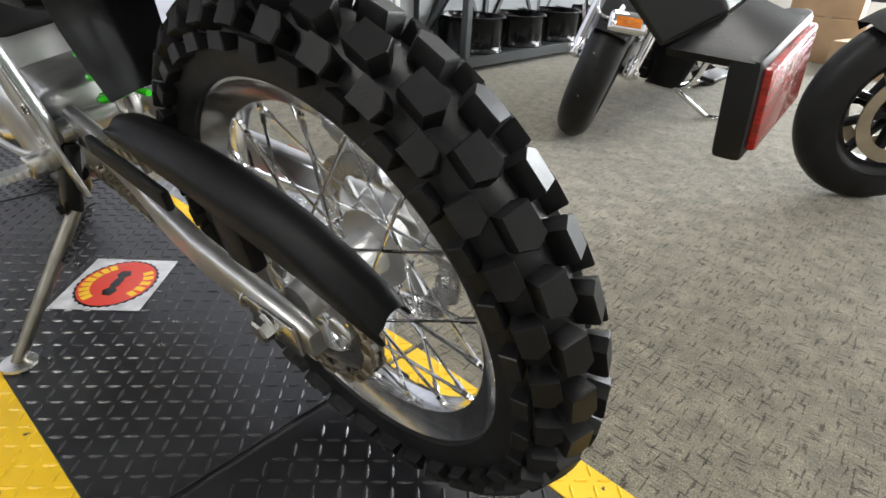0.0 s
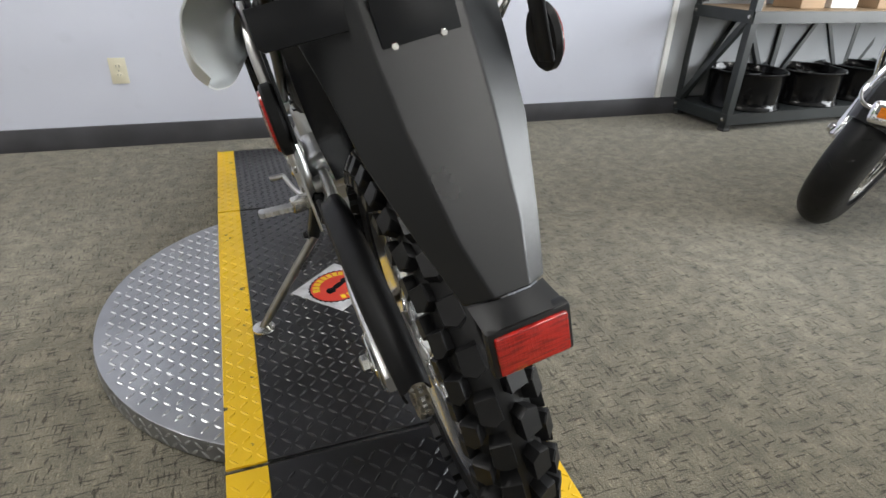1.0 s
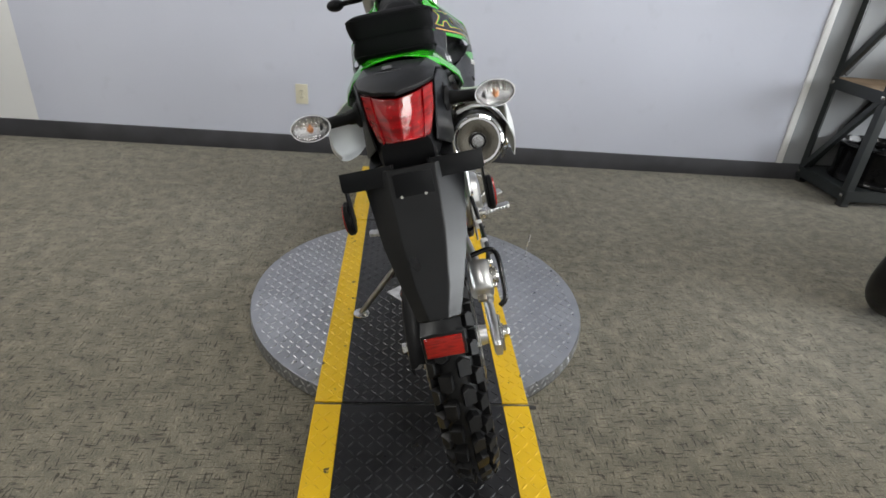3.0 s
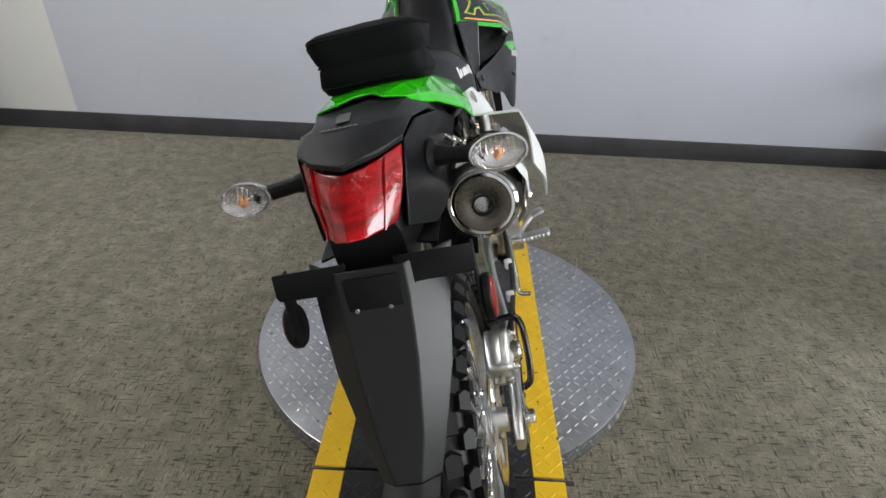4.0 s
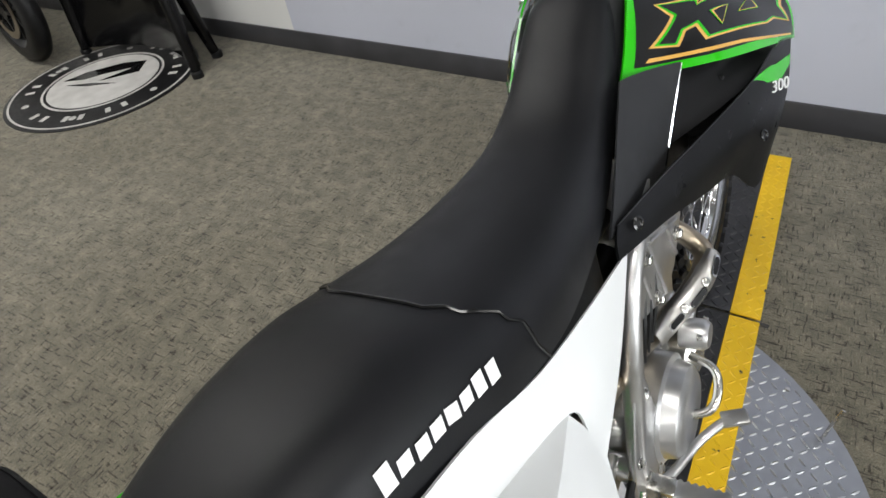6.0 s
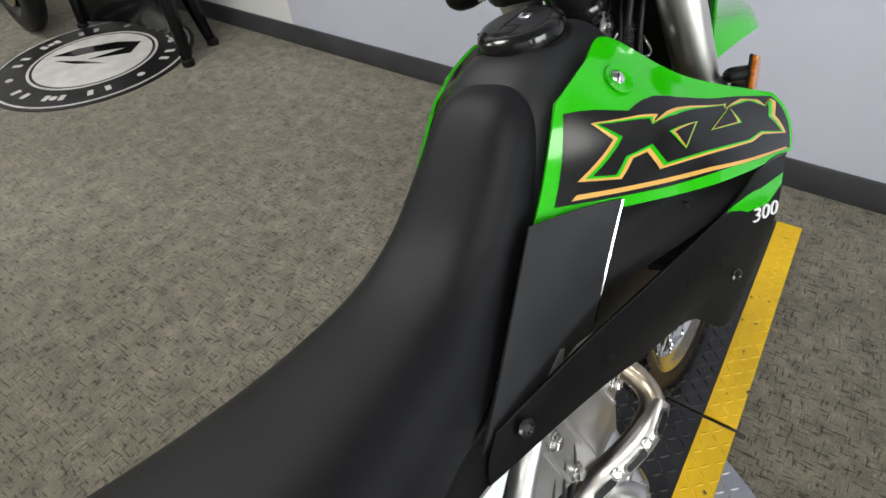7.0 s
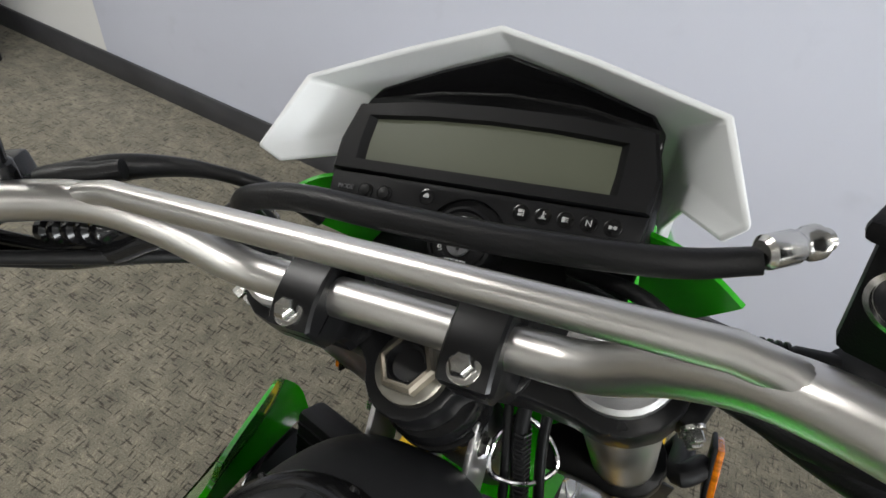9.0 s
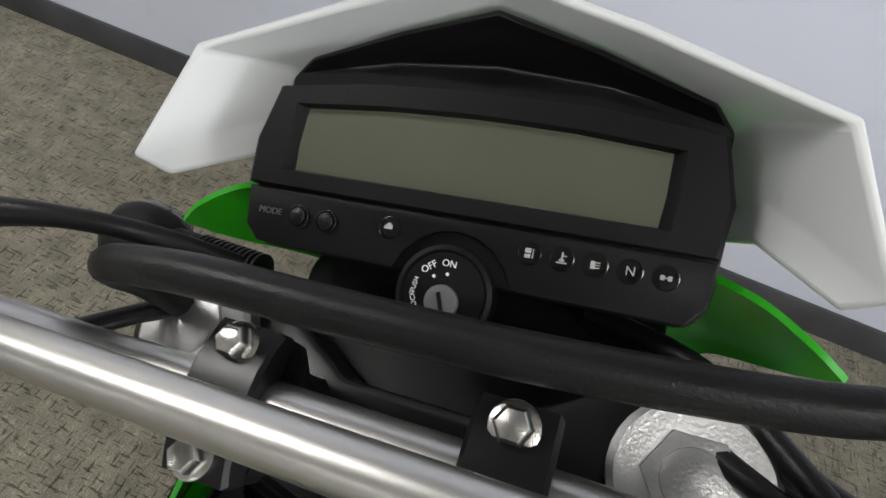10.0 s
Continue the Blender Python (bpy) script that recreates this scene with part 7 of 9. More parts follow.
lathe(bm, [(-0.011, 0.0155), (-0.009, 0.0175), (0.009, 0.0175), (0.011, 0.0155)], axis((0.205, 0.345, 1.122), (0.9, -0.42, 0)), 24)
box(bm, (0.020, 0.044, 0.024), Matrix.Translation((0.207, 0.372, 1.126)) @ pose(0, 0, 0, 0, 0, -24), 0.005, 2)
bolt(bm, (0.198, 0.340, 1.1395), (0, -0.4, 0.9), 0.006, 0.006)
part("perch_clamp", bm, M_FRAME, bar)
bm = bmesh.new()
box(bm, (0.050, 0.052, 0.050), axis((0.275, 0.304, 1.118), (0.9, -0.42, 0)), 0.012, 3)
part("throttle_housing", bm, M_BLACK, bar, "black throttle housing")
bm = bmesh.new()
tube(bm, [(0.235, 0.402, 1.142), (0.285, 0.39, 1.13), (0.36, 0.34, 1.12), (0.42, 0.30, 1.118)], [0.008, 0.007, 0.0055, 0.0065], 8)
part("brake_lever", bm, M_GLOSS, bar, "black brake lever")
# brake hose in front of the clamps
bm = bmesh.new()
HF = Vector((-0.021, -0.019, 0.002)).normalized()
lathe(bm, [(0, 0.0048), (0.004, 0.0048), (0.005, 0.0072), (0.009, 0.0072), (0.011, 0.0058), (0.014, 0.0058), (0.016, 0.0070), (0.028, 0.0070), (0.030, 0.005)], axis((0.173, 0.446, 1.119), HF), 18)
part("hose_fitting", bm, M_STEEL, bar, "bright hose fitting")
bm = bmesh.new()
HOSE = [(0.152, 0.427, 1.117), (0.12, 0.421, 1.112), (0.06, 0.416, 1.110), (0.0, 0.413, 1.111), (-0.06, 0.411, 1.113), (-0.100, 0.413, 1.104), (-0.117, 0.420, 1.088), (-0.118, 0.430, 1.065), (-0.108, 0.445, 1.01), (-0.105, 0.47, 0.95), (-0.135, 0.54, 0.78), (-0.14, 0.66, 0.50), (-0.11, 0.72, 0.42)]
tube(bm, HOSE, [0.0056, 0.0066, 0.0072, 0.0074, 0.0074, 0.0074, 0.0074, 0.0070, 0.0066, 0.006, 0.006, 0.006, 0.006], 14)
part("brake_hose", bm, M_RUBBER, bike, "thick black brake hose", 60)
# loose cables
for pts, r in (([(0.245, 0.335, 1.098), (0.185, 0.392, 1.072), (0.125, 0.448, 1.042), (0.06, 0.505, 1.015)], 0.0056),
               ([(0.255, 0.330, 1.094), (0.195, 0.392, 1.062), (0.135, 0.448, 1.028), (0.07, 0.500, 1.000)], 0.0056),
               ([(0.23, 0.33, 1.10), (0.165, 0.40, 1.06), (0.11, 0.465, 1.05), (0.06, 0.50, 1.03)], 0.0048),
               ([(-0.25, 0.31, 1.098), (-0.20, 0.345, 1.085), (-0.15, 0.385, 1.07), (-0.12, 0.43, 1.05), (-0.08, 0.48, 1.01)], 0.0045),
               ([(-0.26, 0.31, 1.095), (-0.205, 0.352, 1.075), (-0.16, 0.40, 1.055), (-0.125, 0.45, 1.02), (-0.06, 0.46, 0.95)], 0.0038),
               ([(0.07, 0.475, 1.030), (0.12, 0.430, 1.050), (0.17, 0.390, 1.068), (0.225, 0.350, 1.090), (0.275, 0.308, 1.108)], 0.0046),
               ([(0.085, 0.482, 1.022), (0.135, 0.440, 1.042), (0.185, 0.402, 1.062), (0.238, 0.356, 1.086), (0.285, 0.302, 1.106)], 0.0046)):
    part("cable", tube(bmesh.new(), pts, r, 10), M_RUBBER, bike)
# instrument: local x right, y up its face, z towards the rider
FACE_O = Vector((0, 0.4985, 1.0895))
fy = Vector((0, 0.066, 0.056)).normalized()
fz = X_AXIS.cross(fy)
MF = Matrix((X_AXIS.to_4d(), fy.to_4d(), fz.to_4d(), Vector((0, 0, 0, 1)))).transposed()
MF[3][3] = 1
MF = Matrix.Translation(FACE_O + Vector((0.002, 0, 0.001))) @ Matrix.Rotation(radians(1.8), 4, "Z") @ MF.to_3x3().to_4x4()
bm = bmesh.new()
outl = [(-0.096, -0.038), (0.094, -0.038), (0.101, -0.028), (0.103, 0.012), (0.097, 0.0345), (0.05, 0.0395), (0.0, 0.041), (-0.05, 0.0395), (-0.097, 0.0345), (-0.104, 0.012), (-0.103, -0.028)]
plate(bm, outl, 0.030, MF @ Matrix.Translation((0, 0, -0.034)), 0.004)
meter = part("instrument", bm, M_BLACK, bike, "black digital instrument with a blank green-grey display")
# bezel round the display
hole = [(-0.084, -0.0025), (0.079, -0.0025), (0.080, 0.010), (0.080, 0.0275), (0.04, 0.0307), (0.0, 0.0317), (-0.04, 0.0307), (-0.083, 0.0275), (-0.0845, 0.010)]
rim_o = [(-0.103, -0.0105), (0.100, -0.0105), (0.102, 0.010), (0.096, 0.0355), (0.05, 0.0408), (0.0, 0.0423), (-0.05, 0.0408), (-0.096, 0.0355), (-0.103, 0.010)]
mid = (-0.001, 0.0150)
grow = lambda o, k: [(mid[0] + (u - mid[0]) * k, mid[1] + (v - mid[1]) * k) for u, v in o]
rings = [[MF @ Vector((u, v, w)) for u, v in o] for o, w in ((rim_o, -0.004), (rim_o, 0.001), (grow(rim_o, 0.98), 0.003), (grow(hole, 1.03), 0.003), (hole, 0.001), (grow(hole, 0.965), -0.0025))]
bm = bmesh.new()
skin(bm, rings, caps=False)
part("bezel", bm, M_BLACK, meter, "", 30)
bm = bmesh.new()
plate(bm, grow(hole, 0.985), 0.002, MF @ Matrix.Translation((0, 0, -0.0035)))
part("display", bm, M_LCD, meter, "blank green-grey liquid crystal display")
# lower strip with buttons and symbols, arched round the ignition lock
bm = bmesh.new()
strip_o = [(-0.101, -0.030), (-0.094, -0.037), (-0.028, -0.037)]
for k in range(9):
    t = radians(165 - 150 * k / 8)
    strip_o.append((0.0265 * math.cos(t), -0.0436 + 0.0265 * math.sin(t)))
strip_o += [(0.028, -0.037), (0.092, -0.037), (0.098, -0.030), (0.100, -0.0115), (-0.103, -0.0115)]
plate(bm, strip_o, 0.004, MF @ Matrix.Translation((0, 0, -0.004)), 0.0010)
part("lower_strip", bm, M_BLACK, meter)
for u in (-0.074, -0.060):
    bm = bmesh.new()
    lathe(bm, [(0.0, 0.0052), (0.0012, 0.0052), (0.0014, 0.0047), (0.0004, 0.0046), (0.0006, 0.0040), (0.0022, 0.0038), (0.003, 0.002)], MF @ Matrix.Translation((u, -0.0228, 0.0)), 20)
    part("button", bm, M_RUBBER, meter, "round rubber button")


def icon(u, v, draw):
    bm = bmesh.new()
    lathe(bm, [(0.0, 0.0050), (0.0006, 0.0050), (0.0007, 0.0045), (-0.0002, 0.0044)], MF @ Matrix.Translation((u, v, 0.0)), 18)
    part("lamp_well", bm, M_GLOSS, meter)
    if draw == "N":
        words("lamp_letter", "N", 0.0050, MF @ Matrix.Translation((u, v, 0.0012)) @ pose(0, 0, 0, 0, 0, 0), M_ICON, meter)
        return
    for x, y, w, h in draw:
        bm = bmesh.new()
        box(bm, (w * 0.85, h * 0.85, 0.0003), MF @ Matrix.Translation((u + x * 0.85, v + y * 0.85, 0.0010)))
        part("lamp_symbol", bm, M_ICON, meter)


icon(0.031, -0.0204, [(-0.0006, 0.0012, 0.0028, 0.0022), (-0.0006, -0.0014, 0.0028, 0.0018), (0.0018, 0.0, 0.0006, 0.0044)])
icon(0.044, -0.0204, [(0.0, 0.0012, 0.0008, 0.0040), (0.0, -0.0018, 0.0050, 0.0006), (0.0, -0.0006, 0.0024, 0.0012), (0.001, 0.0016, 0.0022, 0.0005)])
icon(0.057, -0.0204, [(-0.0012, 0.0, 0.0022, 0.0036), (0.0010, 0.0012, 0.0020, 0.0005), (0.0010, 0.0, 0.0020, 0.0005), (0.0010, -0.0012, 0.0020, 0.0005)])
icon(0.070, -0.0204, "N")
icon(0.083, -0.0204, [(-0.0016, 0.0, 0.0018, 0.0022), (0.0016, 0.0, 0.0018, 0.0022), (0.0, 0.0, 0.005, 0.0006)])
icon(-0.030, -0.0204, [(0.0, 0.0004, 0.0036, 0.0024), (-0.0022, 0.0, 0.0008, 0.0016), (0.0, 0.0020, 0.0016, 0.0008)])
words("mode_word", "MODE", 0.0042, MF @ Matrix.Translation((-0.089, -0.0225, 0.0008)), M_SHADE, meter)
# ignition lock
mi = MF.copy()
mi.translation = MF @ Vector((0.0, -0.0436, -0.002))
bm = bmesh.new()
lathe(bm, [(-0.03, 0.017), (0.003, 0.0205), (0.006, 0.0205), (0.007, 0.0185), (0.005, 0.0178)], mi, 36)
ign = part("ignition_lock", bm, M_BLACK, bike, "black ignition lock with white lettering")
bm = bmesh.new()
lathe(bm, [(0.003, 0.0178), (0.0055, 0.0174), (0.0058, 0.0005)], mi, 32)
part("lock_face", bm, M_GLOSS, ign)
bm = bmesh.new()
lathe(bm, [(0.005, 0.0072), (0.008, 0.0070), (0.0085, 0.005), (0.0085, 0.0005)], mi @ Matrix.Translation((0, -0.003, 0)), 22)
part("key_barrel", bm, M_SHADE, ign)
bm = bmesh.new()
box(bm, (0.0016, 0.008, 0.0008), mi @ Matrix.Translation((0, -0.003, 0.0089)) @ pose(0, 0, 0, 0, 0, 20))
part("keyhole", bm, M_FRAME, ign)
for txt, a, sz in (("OFF", 38, 0.0040), ("ON", -2, 0.0040), ("PUSH", 82, 0.0028), ("LOCK", 112, 0.0030), ("IGNITION", 180, 0.0030)):
    mm = mi @ pose(0, 0, 0, 0, 0, a) @ Matrix.Translation((0, 0.0128, 0.0061))
    words("lock_word", txt, sz, mm, M_PRINT_W, ign)
for a in (38, -2):
    bm = bmesh.new()
    lathe(bm, [(0, 0.0008), (0.0004, 0.0007)], mi @ pose(0, 0, 0, 0, 0, a) @ Matrix.Translation((0, 0.0085, 0.0058)), 8)
    part("mark_dot", bm, M_PRINT_W, ign)
# black bracket under the lock
bm = facets(bmesh.new(), [both([(0.090, 0.445, 0.995), (0.045, 0.440, 1.000), (0.0, 0.438, 1.002)]), both([(0.096, 0.500, 1.012), (0.05, 0.500, 1.018), (0.0, 0.500, 1.020)]), both([(0.096, 0.560, 1.010), (0.05, 0.565, 1.014), (0.0, 0.568, 1.016)])], 0.004)
soften(part("meter_bracket", bm, M_BLACK, bike, "black bracket below the instrument"), 0.003)
bm = bmesh.new()
box(bm, (0.165, 0.085, 0.150), Matrix.Translation((0, 0.535, 0.925)) @ pose(0, 0, 0, 20, 0, 0), 0.02, 3)
part("headlight_bucket", bm, M_BLACK, bike, "black headlight housing")
# black hood and white visor
HOOD = [[(-0.092, 0.548, 1.116), (-0.045, 0.553, 1.131), (0.0, 0.556, 1.143), (0.045, 0.553, 1.131), (0.092, 0.548, 1.116)],
        [(-0.100, 0.540, 1.108), (-0.05, 0.556, 1.112), (0.0, 0.560, 1.114), (0.05, 0.556, 1.112), (0.100, 0.540, 1.108)],
        [(-0.100, 0.530, 1.098), (-0.05, 0.534, 1.102), (0.0, 0.536, 1.104), (0.05, 0.534, 1.102), (0.100, 0.530, 1.098)]]
bm = facets(bmesh.new(), HOOD, 0.003)
soften(part("hood", bm, M_GLOSS, bike, "black hood above the instrument"), 0.003)
VIS = [[(-0.140, 0.478, 1.086), (-0.150, 0.473, 1.100), (-0.132, 0.518, 1.134), (-0.06, 0.536, 1.151), (0.0, 0.545, 1.164), (0.06, 0.536, 1.151), (0.132, 0.518, 1.134), (0.150, 0.473, 1.100), (0.140, 0.478, 1.086)],
       [(-0.118, 0.515, 1.075), (-0.122, 0.530, 1.086), (-0.110, 0.548, 1.112), (-0.05, 0.560, 1.130), (0.0, 0.566, 1.142), (0.05, 0.560, 1.130), (0.110, 0.548, 1.112), (0.122, 0.530, 1.086), (0.118, 0.515, 1.075)],
       [(-0.105, 0.560, 1.03), (-0.112, 0.570, 1.05), (-0.105, 0.580, 1.075), (-0.05, 0.590, 1.09), (0.0, 0.595, 1.10), (0.05, 0.590, 1.09), (0.105, 0.580, 1.075), (0.112, 0.570, 1.05), (0.105, 0.560, 1.03)],
       [(-0.09, 0.585, 0.90), (-0.10, 0.600, 0.94), (-0.10, 0.610, 1.00), (-0.05, 0.625, 1.03), (0.0, 0.630, 1.04), (0.05, 0.625, 1.03), (0.10, 0.610, 1.00), (0.10, 0.600, 0.94), (0.09, 0.585, 0.90)]]
bm = facets(bmesh.new(), VIS, 0.004)
soften(part("visor", bm, M_WHITE, bike, "white headlight visor"), 0.003, 3)
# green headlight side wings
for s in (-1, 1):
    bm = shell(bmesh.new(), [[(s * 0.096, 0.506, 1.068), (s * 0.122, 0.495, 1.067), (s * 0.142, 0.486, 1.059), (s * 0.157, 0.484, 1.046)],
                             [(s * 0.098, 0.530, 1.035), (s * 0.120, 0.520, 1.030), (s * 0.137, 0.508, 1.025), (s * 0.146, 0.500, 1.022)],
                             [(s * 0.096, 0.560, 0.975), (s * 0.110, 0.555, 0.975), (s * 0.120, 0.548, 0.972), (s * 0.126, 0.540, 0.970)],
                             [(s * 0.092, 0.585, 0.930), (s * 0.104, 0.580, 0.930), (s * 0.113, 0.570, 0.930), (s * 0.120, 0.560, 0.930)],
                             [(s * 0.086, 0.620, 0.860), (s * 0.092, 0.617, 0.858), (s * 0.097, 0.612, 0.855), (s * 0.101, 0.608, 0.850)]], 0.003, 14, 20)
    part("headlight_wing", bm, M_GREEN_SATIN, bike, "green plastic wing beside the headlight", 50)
bm = bmesh.new()
lathe(bm, [(0, 0.075), (0.03, 0.085), (0.034, 0.080), (0.040, 0.06), (0.044, 0.02)], axis((0, 0.60, 0.985), (0, 1, -0.15)), 32)
part("headlight", bm, M_CLEAR, bike, "clear headlight")
# front signals
for s in (-1, 1):
    a, b = Vector((s * 0.136, 0.502, 0.994)), Vector((s * 0.230, 0.513, 0.989))
    bm = bmesh.new()
    prof = [(0, 0.004)]
    for k in range(12):
        w0 = 0.0045 * k
        prof += [(w0, 0.0078), (w0 + 0.001, 0.0105), (w0 + 0.003, 0.0105), (w0 + 0.004, 0.0078)]
    prof += [(0.056, 0.0095), (0.080, 0.0095), (0.082, 0.004)]
    lathe(bm, prof, axis(a, b - a), 16)
    fs = part("front_turn_signal", bm, M_BLACK, bike, "black front turn signal on a ribbed stem")
    bm = bmesh.new()
    lathe(bm, [(-0.034, 0.003), (-0.030, 0.010), (-0.016, 0.0185), (0.0, 0.0215), (0.008, 0.0215), (0.012, 0.019)], axis((s * 0.240, 0.512, 0.988), (0, 1, 0)) @ Matrix.Diagonal((1.5, 1, 1, 1)), 28)
    part("housing", bm, M_BLACK, fs)
    bm = bmesh.new()
    lathe(bm, [(0.010, 0.020), (0.018, 0.016), (0.023, 0.004)], axis((s * 0.240, 0.512, 0.988), (0, 1, 0)) @ Matrix.Diagonal((1.5, 1, 1, 1)), 28)
    part("lens", bm, M_CLEAR, fs)
# front fender
FEND = []
for y, z, w in ((0.46, 0.790, 0.050), (0.54, 0.822, 0.066), (0.62, 0.835, 0.078), (0.76, 0.828, 0.098), (0.88, 0.808, 0.106), (1.00, 0.780, 0.072), (1.07, 0.760, 0.025)):
    FEND.append([(-w, y - 0.01, z - 0.035), (-w * 0.75, y, z - 0.006), (0, y, z), (w * 0.75, y, z - 0.006), (w, y - 0.01, z - 0.035)])
bm = shell(bmesh.new(), FEND, 0.003, 14, 24)
part("front_fender", bm, M_GREEN, bike, "gloss green front fender", 50)

# ---------------------------------------------------------------- things standing round the turntable
# steel rack against the wall
RX0, RX1, RY0, RY1 = 2.50, 4.62, 1.13, 1.575
rack = thing("steel_rack", "black steel storage rack with board shelves beside the wall", "rack")


def angle_bar(name, a, b, mat, parent, w=0.042, sx=1, sy=1):
    """An L-section upright from a to b."""
    bm = bmesh.new()
    o = [(0, 0), (w * sx, 0), (w * sx, 0.0035 * sy), (0.0035 * sx, 0.0035 * sy), (0.0035 * sx, w * sy), (0, w * sy)]
    skin(bm, [[Vector((p[0] + u, p[1] + v, p[2])) for u, v in o] for p in (a, b)])
    return part(name, bm, mat, parent)


def flat_bar(name, a, b, wide, thick, mat, parent):
    a, b = Vector(a), Vector(b)
    bm = bmesh.new()
    box(bm, (wide, thick, (b - a).length), Matrix.Translation((a + b) / 2) @ (b - a).to_track_quat('Z', 'Y').to_matrix().to_4x4(), 0.001, 1)
    return part(name, bm, mat, parent)


for xx, sx in ((RX0, 1), (RX1, -1)):
    for yy, sy in ((RY0, 1), (RY1, -1)):
        post = angle_bar("post", (xx, yy, 0.012), (xx, yy, 2.0), M_RACK, rack, 0.045, sx, sy)
        bm = bmesh.new()
        box(bm, (0.052, 0.052, 0.014), Matrix.Translation((xx + sx * 0.022, yy + sy * 0.022, 0.007)), 0.004)
        part("foot_cap", bm, M_JOINT, post)
for z in (0.10, 0.66, 1.25, 1.92):
    bm = bmesh.new()
    box(bm, (RX1 - RX0 - 0.012, RY1 - RY0 - 0.012, 0.016), Matrix.Translation(((RX0 + RX1) / 2, (RY0 + RY1) / 2, z - 0.008)), 0.001, 1)
    part("shelf_board", bm, M_WOOD if z > 0.5 else M_RACK, rack, "bare particle board shelf" if z > 0.5 else "")
    for yy in (RY0 - 0.004, RY1 + 0.004):
        flat_bar("beam", (RX0, yy, z - 0.032), (RX1, yy, z - 0.032), 0.005, 0.064, M_RACK, rack)
    for xx in (RX0 - 0.004, RX1 + 0.004):
        flat_bar("end_beam", (xx, RY0, z - 0.032), (xx, RY1, z - 0.032), 0.005, 0.064, M_RACK, rack)
    for yy in (RY0 + 0.02, RY1 - 0.02):
        bm = bmesh.new()
        bolt(bm, (RX0 - 0.007, yy, z - 0.03), (-1, 0, 0), 0.008, 0.008)
        part("rack_bolt", bm, M_STEEL, rack)
for z0, z1 in ((0.10, 0.64), (0.68, 1.22)):
    flat_bar("brace", (RX0 + 0.012, RY1 - 0.02, z0), (RX0 + 0.012, RY0 + 0.02, z1), 0.030, 0.034, M_RACK, rack)
    for k in range(3):
        x0 = RX0 + 0.04 + k * (RX1 - RX0 - 0.08) / 3
        x1 = x0 + (RX1 - RX0 - 0.08) / 3
        xm_ = (x0 + x1) / 2
        flat_bar("brace", (x0, RY1 - 0.020, z0), (xm_, RY1 - 0.020, z1), 0.038, 0.030, M_RACK, rack)
        flat_bar("brace", (x1, RY1 - 0.020, z0), (xm_, RY1 - 0.020, z1), 0.038, 0.030, M_RACK, rack)
        flat_bar("upright", (x1, RY1 - 0.020, z0), (x1, RY1 - 0.020, z1), 0.040, 0.030, M_RACK, rack)


def bare_rim(name, label, m, r, h, mat, group, spokes=9):
    """A cast rim lying flat, its axis along local z."""
    t = thing(name, label, "wheel rim", m, group)
    bm = bmesh.new()
    lathe(bm, [(0.0, r), (0.006, r + 0.005), (0.013, r), (0.022, r - 0.008), (0.040, r - 0.012), (h - 0.040, r - 0.012), (h - 0.022, r - 0.008), (h - 0.013, r), (h - 0.006, r + 0.005), (h, r),
               (h, r - 0.006), (h - 0.02, r - 0.014), (h - 0.05, r - 0.022), (0.05, r - 0.022), (0.02, r - 0.014), (0.0, r - 0.006)], None, 48, close=True)
    part("barrel", bm, mat, t)
    bm = bmesh.new()
    lathe(bm, [(0.03, 0.02), (0.03, 0.05), (h - 0.035, 0.05), (h - 0.03, 0.042), (h - 0.03, 0.02), (h - 0.05, 0.016)], None, 24)
    part("hub", bm, mat, t)
    for k in range(spokes):
        bm = bmesh.new()
        box(bm, (r - 0.07, 0.024, 0.020), pose(0, 0, 0, 0, 0, 360 * k / spokes) @ Matrix.Translation(((r + 0.02) / 2, 0, h - 0.045)), 0.004)
        part("spoke", bm, mat, t)
    return t


for k, (xx, yy, r, h) in enumerate(((2.80, 1.345, 0.225, 0.215), (3.30, 1.355, 0.228, 0.205), (3.80, 1.35, 0.225, 0.21), (4.29, 1.35, 0.225, 0.21))):
    bare_rim("wheel_rim", "gloss black cast wheel rim lying on the rack shelf", pose(xx, yy, 0.101, 0, 0, 17 * k), r, h, M_CASTBLACK, "wheel rims")
# small things on the second shelf
t = thing("exhaust_tip", "bright chromed tube leaning on the rack shelf", "tube", pose(2.72, 1.30, 0.665, 0, -12, 0))
bm = bmesh.new()
lathe(bm, [(0, 0.020), (0.02, 0.024), (0.26, 0.027), (0.262, 0.024), (0.02, 0.020)], None, 24)
part("tube_wall", bm, M_CHROME, t)


def carton(label, m, sx, sy, sz, mat=None, group="cartons"):
    t = thing("cardboard_box", label, "box", m, group)
    bm = bmesh.new()
    box(bm, (sx, sy, sz), Matrix.Translation((0, 0, sz / 2)), 0.003, 1)
    body = part("box_body", bm, mat or M_CARD, t)
    for s in (-1, 1):
        bm = bmesh.new()
        box(bm, (sx - 0.004, sy / 2 - 0.002, 0.003), Matrix.Translation((0, s * sy / 4, sz + 0.002)), 0.001, 1)
        part("flap", bm, mat or M_CARD, t)
    bm = bmesh.new()
    box(bm, (sx + 0.001, 0.05, 0.0008), Matrix.Translation((0, 0, sz + 0.0042)))
    part("tape", bm, M_OUTLET, t)
    return t


